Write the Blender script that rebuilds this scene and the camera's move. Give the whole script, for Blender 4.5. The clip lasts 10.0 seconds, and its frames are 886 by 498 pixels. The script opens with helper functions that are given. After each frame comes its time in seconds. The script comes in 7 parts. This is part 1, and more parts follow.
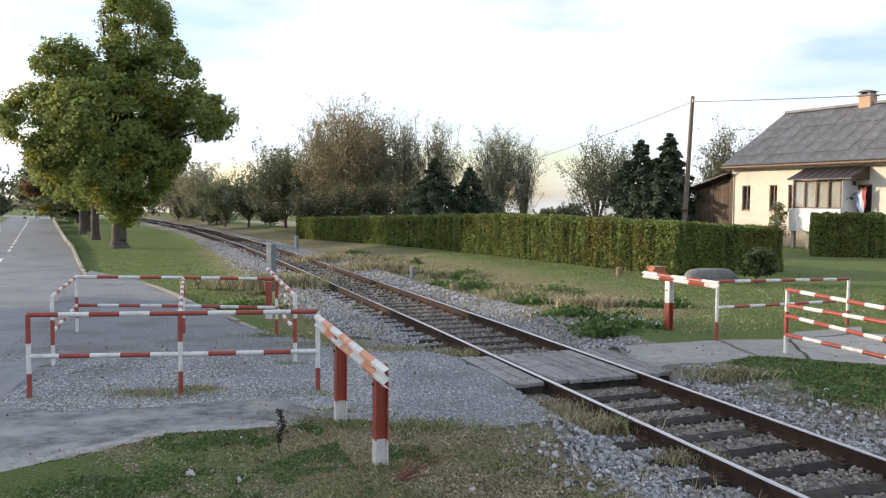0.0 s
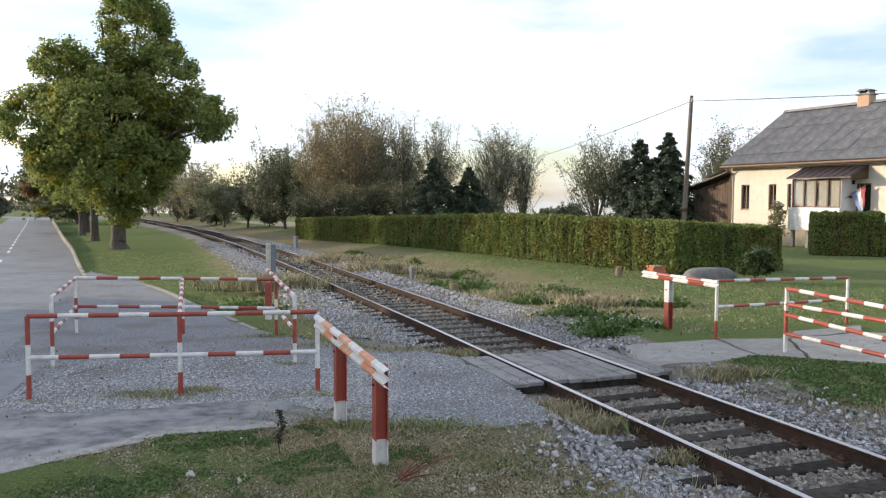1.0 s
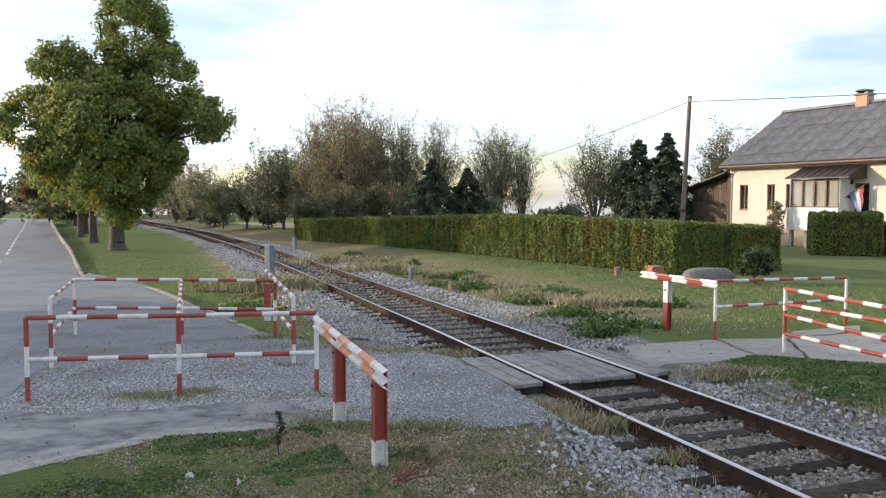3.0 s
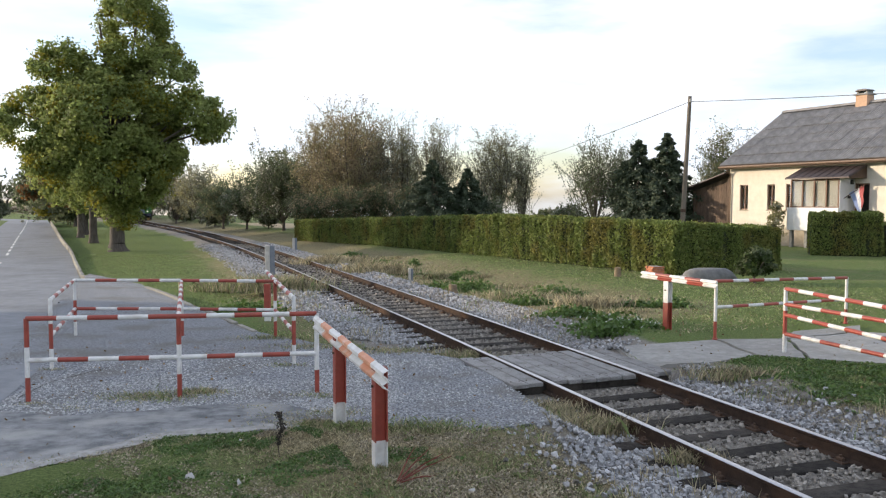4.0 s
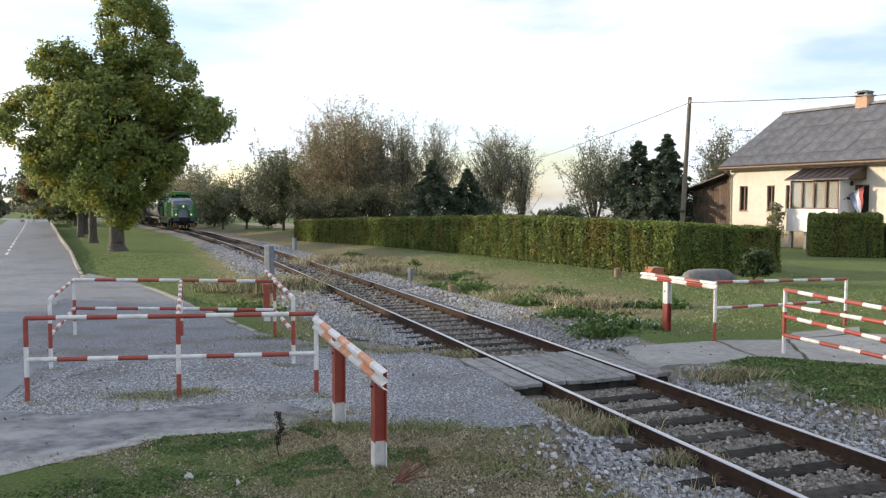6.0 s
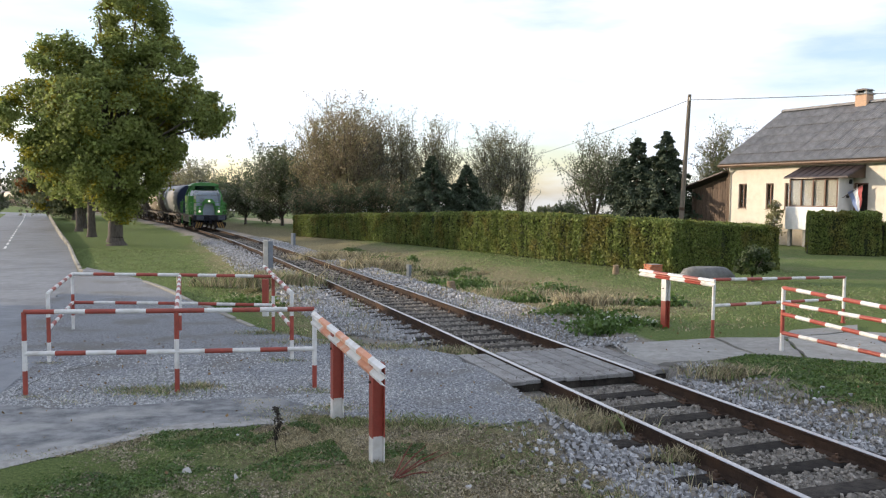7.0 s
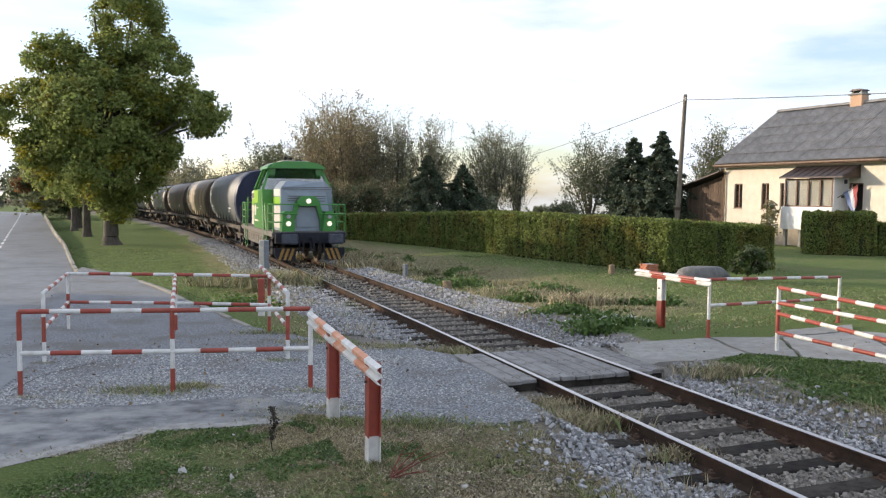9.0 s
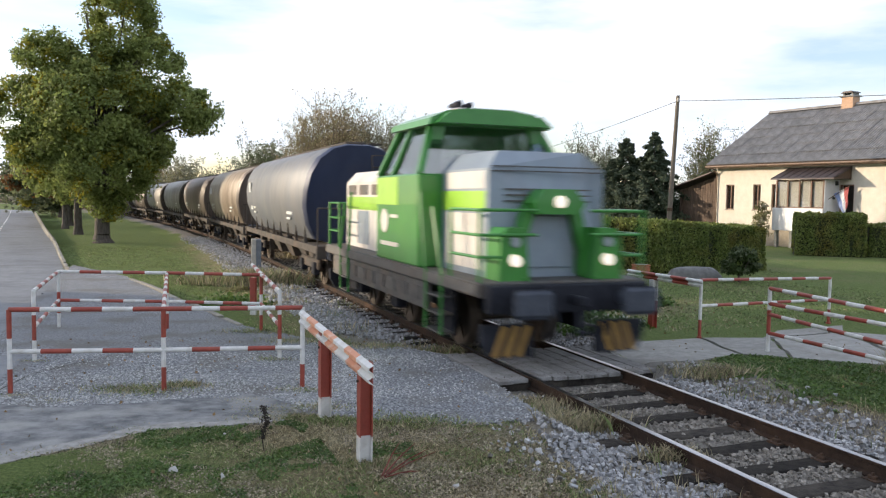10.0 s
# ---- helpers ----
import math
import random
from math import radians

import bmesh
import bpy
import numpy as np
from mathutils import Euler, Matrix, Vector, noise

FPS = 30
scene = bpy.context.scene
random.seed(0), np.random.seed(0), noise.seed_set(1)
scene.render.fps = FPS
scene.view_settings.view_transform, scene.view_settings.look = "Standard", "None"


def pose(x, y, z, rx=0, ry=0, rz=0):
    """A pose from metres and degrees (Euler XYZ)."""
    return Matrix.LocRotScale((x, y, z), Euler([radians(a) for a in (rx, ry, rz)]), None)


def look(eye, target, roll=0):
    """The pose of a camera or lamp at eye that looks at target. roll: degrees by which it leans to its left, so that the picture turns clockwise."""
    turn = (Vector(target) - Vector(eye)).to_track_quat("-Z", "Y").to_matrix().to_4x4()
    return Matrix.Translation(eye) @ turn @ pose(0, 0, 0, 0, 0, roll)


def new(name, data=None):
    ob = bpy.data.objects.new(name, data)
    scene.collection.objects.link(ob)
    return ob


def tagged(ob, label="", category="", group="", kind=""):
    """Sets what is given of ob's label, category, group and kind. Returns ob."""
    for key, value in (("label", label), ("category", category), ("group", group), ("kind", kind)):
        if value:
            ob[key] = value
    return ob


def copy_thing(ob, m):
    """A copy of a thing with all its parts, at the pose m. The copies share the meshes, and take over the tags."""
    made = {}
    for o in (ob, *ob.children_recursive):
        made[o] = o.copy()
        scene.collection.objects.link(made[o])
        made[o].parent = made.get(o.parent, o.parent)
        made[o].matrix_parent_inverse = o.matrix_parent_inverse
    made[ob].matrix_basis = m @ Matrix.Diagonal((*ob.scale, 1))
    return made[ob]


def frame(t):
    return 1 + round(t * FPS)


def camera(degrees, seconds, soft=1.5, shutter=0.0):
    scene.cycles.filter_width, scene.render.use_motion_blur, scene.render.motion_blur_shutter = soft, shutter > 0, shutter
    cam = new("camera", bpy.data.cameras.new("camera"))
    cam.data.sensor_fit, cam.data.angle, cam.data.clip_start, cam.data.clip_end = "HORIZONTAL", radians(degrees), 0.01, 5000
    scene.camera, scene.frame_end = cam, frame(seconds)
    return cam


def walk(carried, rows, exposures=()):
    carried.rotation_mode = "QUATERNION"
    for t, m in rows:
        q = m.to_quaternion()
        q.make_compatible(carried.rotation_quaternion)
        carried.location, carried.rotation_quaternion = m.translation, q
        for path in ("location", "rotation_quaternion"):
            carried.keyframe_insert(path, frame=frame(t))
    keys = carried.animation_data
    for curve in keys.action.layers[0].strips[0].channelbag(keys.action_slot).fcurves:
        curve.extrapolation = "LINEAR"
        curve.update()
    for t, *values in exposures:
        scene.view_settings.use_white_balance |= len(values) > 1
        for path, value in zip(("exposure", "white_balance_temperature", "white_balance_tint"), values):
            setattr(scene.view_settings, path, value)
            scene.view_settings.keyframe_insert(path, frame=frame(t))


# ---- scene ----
# ---------------------------------------------------------------- camera
EYE_Z = 2.5
TURNS = [  # seconds, tilt, turn, roll in degrees
    (0.0, -3.477, 0.119, 0.432), (0.5, -3.459, 0.110, 0.374), (1.0, -3.474, 0.075, 0.266),
    (1.5, -3.470, 0.076, 0.215), (2.0, -3.459, 0.043, 0.220), (2.5, -3.442, 0.005, 0.171),
    (4.0, -3.388, 0.003, 0.100), (4.5, -3.393, -0.006, 0.020), (5.0, -3.393, 0.000, 0.010),
    (5.5, -3.347, -0.007, 0.092), (7.0, -3.643, -0.111, 0.538), (7.5, -3.910, -0.168, 0.640),
    (8.0, -3.951, -0.208, 0.420), (8.5, -3.796, -0.221, 0.586), (9.0, -3.663, -0.393, 0.580),
    (9.5, -3.651, -0.895, 0.760), (10.0, -3.691, -0.934, 0.865)]


def aim(tilt, turn, roll):
    return pose(0, 0, EYE_Z, 0, 0, turn) @ pose(0, 0, 0, 90 + tilt) @ pose(0, 0, 0, 0, 0, roll)


cam = camera(58.5, 10.0, soft=1.2, shutter=0.45)
walk(cam, [(t, aim(a, b, c)) for t, a, b, c in TURNS], exposures=[(0.0, 0.0), (10.0, 0.0)])

# ---------------------------------------------------------------- sky and sun
SUN_TO = Vector((-0.945, 0.22, 0.20)).normalized()
SUN_STRENGTH, SKY_STRENGTH = 5.0, 0.24
sun = new("sun", bpy.data.lights.new("sun", "SUN"))
sun.data.energy, sun.data.angle, sun.data.color = SUN_STRENGTH, radians(1.2), (1.0, 0.84, 0.64)
sun.matrix_world = look(SUN_TO * 60, (0, 0, 0))

world = bpy.data.worlds.new("world")
scene.world = world
world.use_nodes = True
wn, wl = world.node_tree.nodes, world.node_tree.links
wn.clear()
sky = wn.new("ShaderNodeTexSky")
sky.sky_type, sky.sun_disc = "NISHITA", False
sky.sun_elevation = math.asin(SUN_TO.z)
sky.sun_rotation = math.atan2(SUN_TO.x, SUN_TO.y)
coord = wn.new("ShaderNodeTexCoord")
squash = wn.new("ShaderNodeMapping")
squash.inputs["Scale"].default_value = (1.0, 1.0, 4.5)
veil = wn.new("ShaderNodeTexNoise")
veil.inputs["Scale"].default_value, veil.inputs["Detail"].default_value = 2.2, 7.0
veil.inputs["Roughness"].default_value = 0.52
ramp = wn.new("ShaderNodeValToRGB")
ramp.color_ramp.elements[0].position, ramp.color_ramp.elements[0].color = 0.40, (0.12, 0.12, 0.12, 1)
ramp.color_ramp.elements[1].position, ramp.color_ramp.elements[1].color = 0.55, (1, 1, 1, 1)
gain = wn.new("ShaderNodeMix")
gain.data_type, gain.blend_type = "RGBA", "MULTIPLY"
gain.inputs[0].default_value = 1.0
gain.inputs[7].default_value = (SKY_STRENGTH * 1.1, SKY_STRENGTH * 1.1, SKY_STRENGTH * 1.25, 1)
blend = wn.new("ShaderNodeMix")
blend.data_type = "RGBA"
blend.inputs[7].default_value = (1.11, 1.175, 1.31, 1)  # thin bright cloud
back = wn.new("ShaderNodeBackground")
outw = wn.new("ShaderNodeOutputWorld")
wl.new(coord.outputs["Generated"], squash.inputs["Vector"])
wl.new(squash.outputs[0], veil.inputs["Vector"])
wl.new(veil.outputs["Fac"], ramp.inputs[0])
wl.new(sky.outputs[0], gain.inputs[6])
wl.new(gain.outputs[2], blend.inputs[6])
# the veil thins out towards the zenith
height = wn.new("ShaderNodeSeparateXYZ")
wl.new(coord.outputs["Generated"], height.inputs[0])
thin = wn.new("ShaderNodeMapRange")
thin.inputs[1].default_value, thin.inputs[2].default_value = 0.28, 0.75
thin.inputs[3].default_value, thin.inputs[4].default_value = 1.0, 0.9
wl.new(height.outputs[2], thin.inputs[0])
cover = wn.new("ShaderNodeMath")
cover.operation = "MULTIPLY"
wl.new(ramp.outputs[0], cover.inputs[0])
wl.new(thin.outputs[0], cover.inputs[1])
wl.new(cover.outputs[0], blend.inputs[0])
wl.new(blend.outputs[2], back.inputs["Color"])
wl.new(back.outputs[0], outw.inputs["Surface"])


# ---------------------------------------------------------------- materials
def mat(name, dark, light=None, scale=6.0, rough=0.8, metal=0.0, bump=0.0, fine=None, stain=None, stain_scale=0.8,
        stain_amount=0.5, each=0.0, island=0.0, spec=0.5, glow=None, thin=0.0, stretch=(1, 1, 1), coat=0.0, hard=0.18):
    """Two tones by a noise in metres, a larger stain, a fine relief; each/island: tone by object or by loose piece."""
    m = bpy.data.materials.new(name)
    m.use_nodes = True
    n, l = m.node_tree.nodes, m.node_tree.links
    b = n["Principled BSDF"]
    b.inputs["Roughness"].default_value, b.inputs["Metallic"].default_value = rough, metal
    b.inputs["Specular IOR Level"].default_value = spec
    b.inputs["Coat Weight"].default_value = coat
    light = light or tuple(min(1, c * 1.25) for c in dark)
    tc, mp = n.new("ShaderNodeTexCoord"), n.new("ShaderNodeMapping")
    mp.inputs["Scale"].default_value = stretch
    l.new(tc.outputs["Object"], mp.inputs["Vector"])
    nz = n.new("ShaderNodeTexNoise")
    nz.inputs["Scale"].default_value, nz.inputs["Detail"].default_value, nz.inputs["Roughness"].default_value = scale, 6, 0.65
    l.new(mp.outputs[0], nz.inputs["Vector"])
    cr = n.new("ShaderNodeValToRGB")
    cr.color_ramp.elements[0].position, cr.color_ramp.elements[0].color = 0.5 - hard, (*dark, 1)
    cr.color_ramp.elements[1].position, cr.color_ramp.elements[1].color = 0.5 + hard, (*light, 1)
    l.new(nz.outputs["Fac"], cr.inputs[0])
    colour = cr.outputs[0]
    if stain:
        sz = n.new("ShaderNodeTexNoise")
        sz.inputs["Scale"].default_value, sz.inputs["Detail"].default_value = stain_scale, 5
        l.new(mp.outputs[0], sz.inputs["Vector"])
        sr = n.new("ShaderNodeMapRange")
        sr.inputs[1].default_value, sr.inputs[2].default_value = 0.48, 0.66
        sr.inputs[4].default_value = stain_amount
        l.new(sz.outputs["Fac"], sr.inputs[0])
        mx = n.new("ShaderNodeMix")
        mx.data_type = "RGBA"
        mx.inputs[7].default_value = (*stain, 1)
        l.new(sr.outputs[0], mx.inputs[0])
        l.new(colour, mx.inputs[6])
        colour = mx.outputs[2]
    for amount, node, socket in ((each, "ShaderNodeObjectInfo", "Random"), (island, "ShaderNodeNewGeometry", "Random Per Island")):
        if amount:
            src, hs = n.new(node), n.new("ShaderNodeHueSaturation")
            mr = n.new("ShaderNodeMapRange")
            mr.inputs[3].default_value, mr.inputs[4].default_value = 1 - amount, 1 + amount
            l.new(src.outputs[socket], mr.inputs[0])
            l.new(mr.outputs[0], hs.inputs["Value"])
            l.new(colour, hs.inputs["Color"])
            colour = hs.outputs[0]
    l.new(colour, b.inputs["Base Color"])
    if bump:
        bz, bp = n.new("ShaderNodeTexNoise"), n.new("ShaderNodeBump")
        bz.inputs["Scale"].default_value, bz.inputs["Detail"].default_value = fine or scale * 6, 4
        l.new(mp.outputs[0], bz.inputs["Vector"])
        bp.inputs["Strength"].default_value, bp.inputs["Distance"].default_value = min(1, bump), 0.02
        l.new(bz.outputs["Fac"], bp.inputs["Height"])
        l.new(bp.outputs[0], b.inputs["Normal"])
    if glow:
        b.inputs["Emission Color"].default_value, b.inputs["Emission Strength"].default_value = (*glow[:3], 1), glow[3]
    if thin:  # leaves let light through
        tr, ms = n.new("ShaderNodeBsdfTranslucent"), n.new("ShaderNodeMixShader")
        l.new(colour, tr.inputs["Color"])
        ms.inputs[0].default_value = thin
        l.new(b.outputs[0], ms.inputs[1])
        l.new(tr.outputs[0], ms.inputs[2])
        l.new(ms.outputs[0], n["Material Output"].inputs["Surface"])
    return m


def ground_material():
    """Grass, dry grass, grit and stubble, mixed by attribute zone (what grows where, and sunlit gold on the verge) and
    by two noises.
    """
    m = bpy.data.materials.new("ground_cover")
    m.use_nodes = True
    n, l = m.node_tree.nodes, m.node_tree.links
    b = n["Principled BSDF"]
    b.inputs["Roughness"].default_value, b.inputs["Specular IOR Level"].default_value = 0.95, 0.15
    tc = n.new("ShaderNodeTexCoord")

    def noise_at(scale, detail=6, rough=0.65):
        z = n.new("ShaderNodeTexNoise")
        z.inputs["Scale"].default_value, z.inputs["Detail"].default_value, z.inputs["Roughness"].default_value = scale, detail, rough
        l.new(tc.outputs["Object"], z.inputs["Vector"])
        return z.outputs["Fac"]

    def two(fac, a, c, p=(0.35, 0.65)):
        r = n.new("ShaderNodeValToRGB")
        r.color_ramp.elements[0].position, r.color_ramp.elements[0].color = p[0], (*a, 1)
        r.color_ramp.elements[1].position, r.color_ramp.elements[1].color = p[1], (*c, 1)
        l.new(fac, r.inputs[0])
        return r.outputs[0]

    def mixed(fac, a, c):
        x = n.new("ShaderNodeMix")
        x.data_type = "RGBA"
        l.new(fac, x.inputs[0])
        l.new(a, x.inputs[6])
        l.new(c, x.inputs[7])
        return x.outputs[2]

    def rough_edge(fac, grain, lo=0.35, hi=0.65):
        """A zone whose border is broken up by a noise."""
        add = n.new("ShaderNodeMath")
        add.operation = "MULTIPLY_ADD"
        add.inputs[1].default_value, add.inputs[2].default_value = 0.9, -0.45
        l.new(grain, add.inputs[0])
        s = n.new("ShaderNodeMath")
        s.operation = "ADD"
        l.new(add.outputs[0], s.inputs[0])
        l.new(fac, s.inputs[1])
        r = n.new("ShaderNodeMapRange")
        r.inputs[1].default_value, r.inputs[2].default_value = lo, hi
        l.new(s.outputs[0], r.inputs[0])
        return r.outputs[0]

    zone = n.new("ShaderNodeVertexColor")
    zone.layer_name = "zone"
    sep = n.new("ShaderNodeSeparateColor")
    l.new(zone.outputs["Color"], sep.inputs[0])
    big, mid, fine = noise_at(0.35), noise_at(2.6, 8, 0.7), noise_at(30, 8, 0.85)
    green = mixed(mid, two(fine, (0.05, 0.08, 0.024), (0.18, 0.25, 0.075), (0.38, 0.60)), two(fine, (0.055, 0.08, 0.022), (0.20, 0.235, 0.08), (0.38, 0.60)))
    dry = mixed(mid, two(fine, (0.11, 0.09, 0.055), (0.36, 0.30, 0.175), (0.38, 0.62)), two(fine, (0.085, 0.083, 0.042), (0.30, 0.27, 0.145), (0.38, 0.62)))
    grit = mixed(mid, two(fine, (0.10, 0.095, 0.085), (0.42, 0.40, 0.37), (0.3, 0.7)), two(fine, (0.16, 0.13, 0.10), (0.34, 0.31, 0.27)))
    tan = two(mid, (0.36, 0.28, 0.17), (0.48, 0.38, 0.25))
    c = mixed(rough_edge(sep.outputs[0], mid), green, dry)
    c = mixed(rough_edge(sep.outputs[2], big), c, tan)
    c = mixed(rough_edge(sep.outputs[1], mid), c, grit)
    l.new(c, b.inputs["Base Color"])
    bp = n.new("ShaderNodeBump")
    bp.inputs["Strength"].default_value, bp.inputs["Distance"].default_value = 0.8, 0.05
    l.new(fine, bp.inputs["Height"])
    l.new(bp.outputs[0], b.inputs["Normal"])
    return m


M_GROUND = ground_material()
M_ROAD = mat("road_asphalt", (0.165, 0.175, 0.19), (0.24, 0.25, 0.27), 3.0, 0.75, bump=0.35, fine=90, stain=(0.12, 0.12, 0.125), stain_scale=0.5)
M_PATH = mat("path_asphalt", (0.08, 0.085, 0.094), (0.335, 0.345, 0.365), 30.0, 0.9, hard=0.09, bump=0.9, fine=70, stain=(0.15, 0.14, 0.125), stain_scale=1.1, stain_amount=0.7)
M_OLD = mat("worn_asphalt", (0.10, 0.105, 0.112), (0.27, 0.275, 0.28), 4.5, 0.85, hard=0.16, bump=0.6, fine=70, stain=(0.38, 0.375, 0.36), stain_scale=1.5, stain_amount=0.7, stretch=(0.9, 1.15, 1))
M_CONC = mat("concrete", (0.235, 0.228, 0.212), (0.35, 0.338, 0.316), 7.0, 0.9, bump=0.3, fine=60, stain=(0.2, 0.19, 0.165), stain_scale=1.5, each=0.1)
M_KERB = mat("kerb_concrete", (0.20, 0.19, 0.165), (0.31, 0.292, 0.256), 8.0, 0.9, bump=0.3, fine=50, stain=(0.16, 0.15, 0.11), stain_scale=2.0, each=0.12)
M_LINE = mat("road_paint", (0.55, 0.55, 0.55), (0.75, 0.75, 0.75), 14, 0.7)
M_RAIL = mat("rail_rust", (0.026, 0.018, 0.014), (0.058, 0.038, 0.028), 9, 0.9, 0.0, spec=0.2, bump=0.4, fine=60, stain=(0.095, 0.052, 0.03), stain_scale=1.4)
M_HEAD = mat("rail_polished", (0.42, 0.40, 0.40), (0.58, 0.56, 0.55), 30, 0.28, 1.0, stretch=(1, 1, 1))
M_SLEEPER = mat("sleeper_timber", (0.014, 0.012, 0.011), (0.048, 0.042, 0.037), 14, 0.95, spec=0.2, bump=0.8, fine=40, each=0.35, stain=(0.085, 0.075, 0.062), stain_scale=3)
M_IRON = mat("rusty_iron", (0.04, 0.025, 0.018), (0.10, 0.056, 0.032), 18, 0.9, 0.0, bump=0.4)
M_STONE = mat("ballast_stone", (0.25, 0.25, 0.255), (0.44, 0.44, 0.445), 20, 0.9, bump=0.3, fine=60, island=0.45)
M_STONE_DULL = mat("ballast_stone_dull", (0.15, 0.135, 0.115), (0.32, 0.295, 0.26), 20, 0.9, bump=0.3, fine=60, island=0.45)
M_PLANK = mat("weathered_plank", (0.20, 0.195, 0.19), (0.38, 0.37, 0.36), 5.0, 0.9, bump=0.6, fine=30, each=0.16, stretch=(14, 14, 14), stain=(0.10, 0.088, 0.075), stain_scale=0.3)
M_RED = mat("red_paint", (0.26, 0.045, 0.03), (0.36, 0.07, 0.045), 7, 0.5, bump=0.15, fine=40, stain=(0.20, 0.055, 0.035), stain_scale=5)
M_WHITE = mat("white_paint", (0.60, 0.59, 0.57), (0.74, 0.73, 0.71), 9, 0.5, bump=0.15, fine=40, stain=(0.45, 0.41, 0.36), stain_scale=6)
M_ORANGE = mat("reflective_orange", (0.56, 0.22, 0.11), (0.68, 0.32, 0.18), 7, 0.5, stain=(0.66, 0.50, 0.40), stain_scale=5, stain_amount=0.8)
M_HEDGE = mat("hedge_leaf", (0.115, 0.16, 0.04), (0.215, 0.25, 0.07), 1.2, 0.6, island=0.45, thin=0.25, spec=0.25, stain=(0.20, 0.14, 0.04), stain_scale=0.9, stain_amount=0.55)
# near-black green: the shade between the leaves, put into the core's colour
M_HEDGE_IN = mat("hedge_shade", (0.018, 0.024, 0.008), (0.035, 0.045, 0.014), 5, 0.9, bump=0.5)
M_BARK = mat("bark", (0.055, 0.045, 0.037), (0.15, 0.125, 0.105), 9, 0.95, bump=0.9, fine=26, stretch=(1, 1, 0.25))
M_TWIG = mat("twig", (0.075, 0.062, 0.05), (0.15, 0.125, 0.10), 9, 0.95)


# ---------------------------------------------------------------- mesh builder
class Build:
    """Collects vertices and faces, each face with a material slot."""

    def __init__(self):
        self.v, self.f, self.m = [], [], []

    def add(self, verts, faces, slot=0):
        k = len(self.v)
        self.v += [tuple(p) for p in verts]
        self.f += [tuple(i + k for i in f) for f in faces]
        self.m += [slot] * len(faces)
        return self

    def box(self, x0, x1, y0, y1, z0, z1, b=0.0, slot=0, m=None):
        """A box; b bevels its edges."""
        if b <= 0:
            vs = [(x, y, z) for x in (x0, x1) for y in (y0, y1) for z in (z0, z1)]
            fs = [(0, 1, 3, 2), (4, 6, 7, 5), (0, 4, 5, 1), (2, 3, 7, 6), (0, 2, 6, 4), (1, 5, 7, 3)]
        else:
            vs, ix = [], {}
            for i, x in enumerate((x0, x1)):
                for j, y in enumerate((y0, y1)):
                    for k, z in enumerate((z0, z1)):
                        sx, sy, sz = (b, -b)[i], (b, -b)[j], (b, -b)[k]
                        for a, p in enumerate(((x, y + sy, z + sz), (x + sx, y, z + sz), (x + sx, y + sy, z))):
                            ix[i, j, k, a] = len(vs)
                            vs.append(p)
            fs = []
            for i in (0, 1):
                q = [ix[i, 0, 0, 0], ix[i, 0, 1, 0], ix[i, 1, 1, 0], ix[i, 1, 0, 0]]
                fs.append(q if i == 0 else q[::-1])
                q = [ix[0, i, 0, 1], ix[1, i, 0, 1], ix[1, i, 1, 1], ix[0, i, 1, 1]]
                fs.append(q if i == 0 else q[::-1])
                q = [ix[0, 0, i, 2], ix[0, 1, i, 2], ix[1, 1, i, 2], ix[1, 0, i, 2]]
                fs.append(q if i == 0 else q[::-1])
            for i in (0, 1):
                for j in (0, 1):
                    flip = (i + j) % 2
                    q = [ix[i, j, 0, 0], ix[i, j, 0, 1], ix[i, j, 1, 1], ix[i, j, 1, 0]]
                    fs.append(q[::-1] if flip else q)
                    q = [ix[i, 0, j, 0], ix[i, 1, j, 0], ix[i, 1, j, 2], ix[i, 0, j, 2]]
                    fs.append(q[::-1] if flip else q)
                    q = [ix[0, i, j, 1], ix[1, i, j, 1], ix[1, i, j, 2], ix[0, i, j, 2]]
                    fs.append(q if flip else q[::-1])
                    for k in (0, 1):
                        q = [ix[i, j, k, 0], ix[i, j, k, 1], ix[i, j, k, 2]]
                        fs.append(q if (i + j + k) % 2 == 0 else q[::-1])
        if m is not None:
            vs = [m @ Vector(p) for p in vs]
        return self.add(vs, fs, slot)

    def tube(self, p, q, r0, r1=None, n=8, slot=0, caps=True):
        p, q, r1 = Vector(p), Vector(q), r0 if r1 is None else r1
        d = (q - p).normalized()
        a = d.orthogonal().normalized()
        c = d.cross(a)
        vs = []
        for o, r in ((p, r0), (q, r1)):
            for i in range(n):
                w = 2 * math.pi * i / n
                vs.append(o + (a * math.cos(w) + c * math.sin(w)) * r)
        fs = [(i, (i + 1) % n, n + (i + 1) % n, n + i) for i in range(n)]
        if caps:
            fs += [tuple(range(n))[::-1], tuple(range(n, 2 * n))]
        return self.add(vs, fs, slot)

    def pipe(self, pts, radii, slots, n=10):
        """One closed pipe through several points, each stretch with its own paint."""
        pts = [Vector(p) for p in pts]
        d = (pts[-1] - pts[0]).normalized()
        u = d.orthogonal().normalized()
        w = d.cross(u)
        vs = [p + (u * math.cos(2 * math.pi * i / n) + w * math.sin(2 * math.pi * i / n)) * r for p, r in zip(pts, radii) for i in range(n)]
        k = len(self.v)
        self.v += [tuple(p) for p in vs]
        for j in range(len(pts) - 1):
            for i in range(n):
                self.f.append((k + j * n + i, k + j * n + (i + 1) % n, k + (j + 1) * n + (i + 1) % n, k + (j + 1) * n + i))
                self.m.append(slots[j])
        e = k + (len(pts) - 1) * n
        self.f += [tuple(range(k, k + n))[::-1], tuple(range(e, e + n))]
        self.m += [slots[0], slots[-1]]
        return self

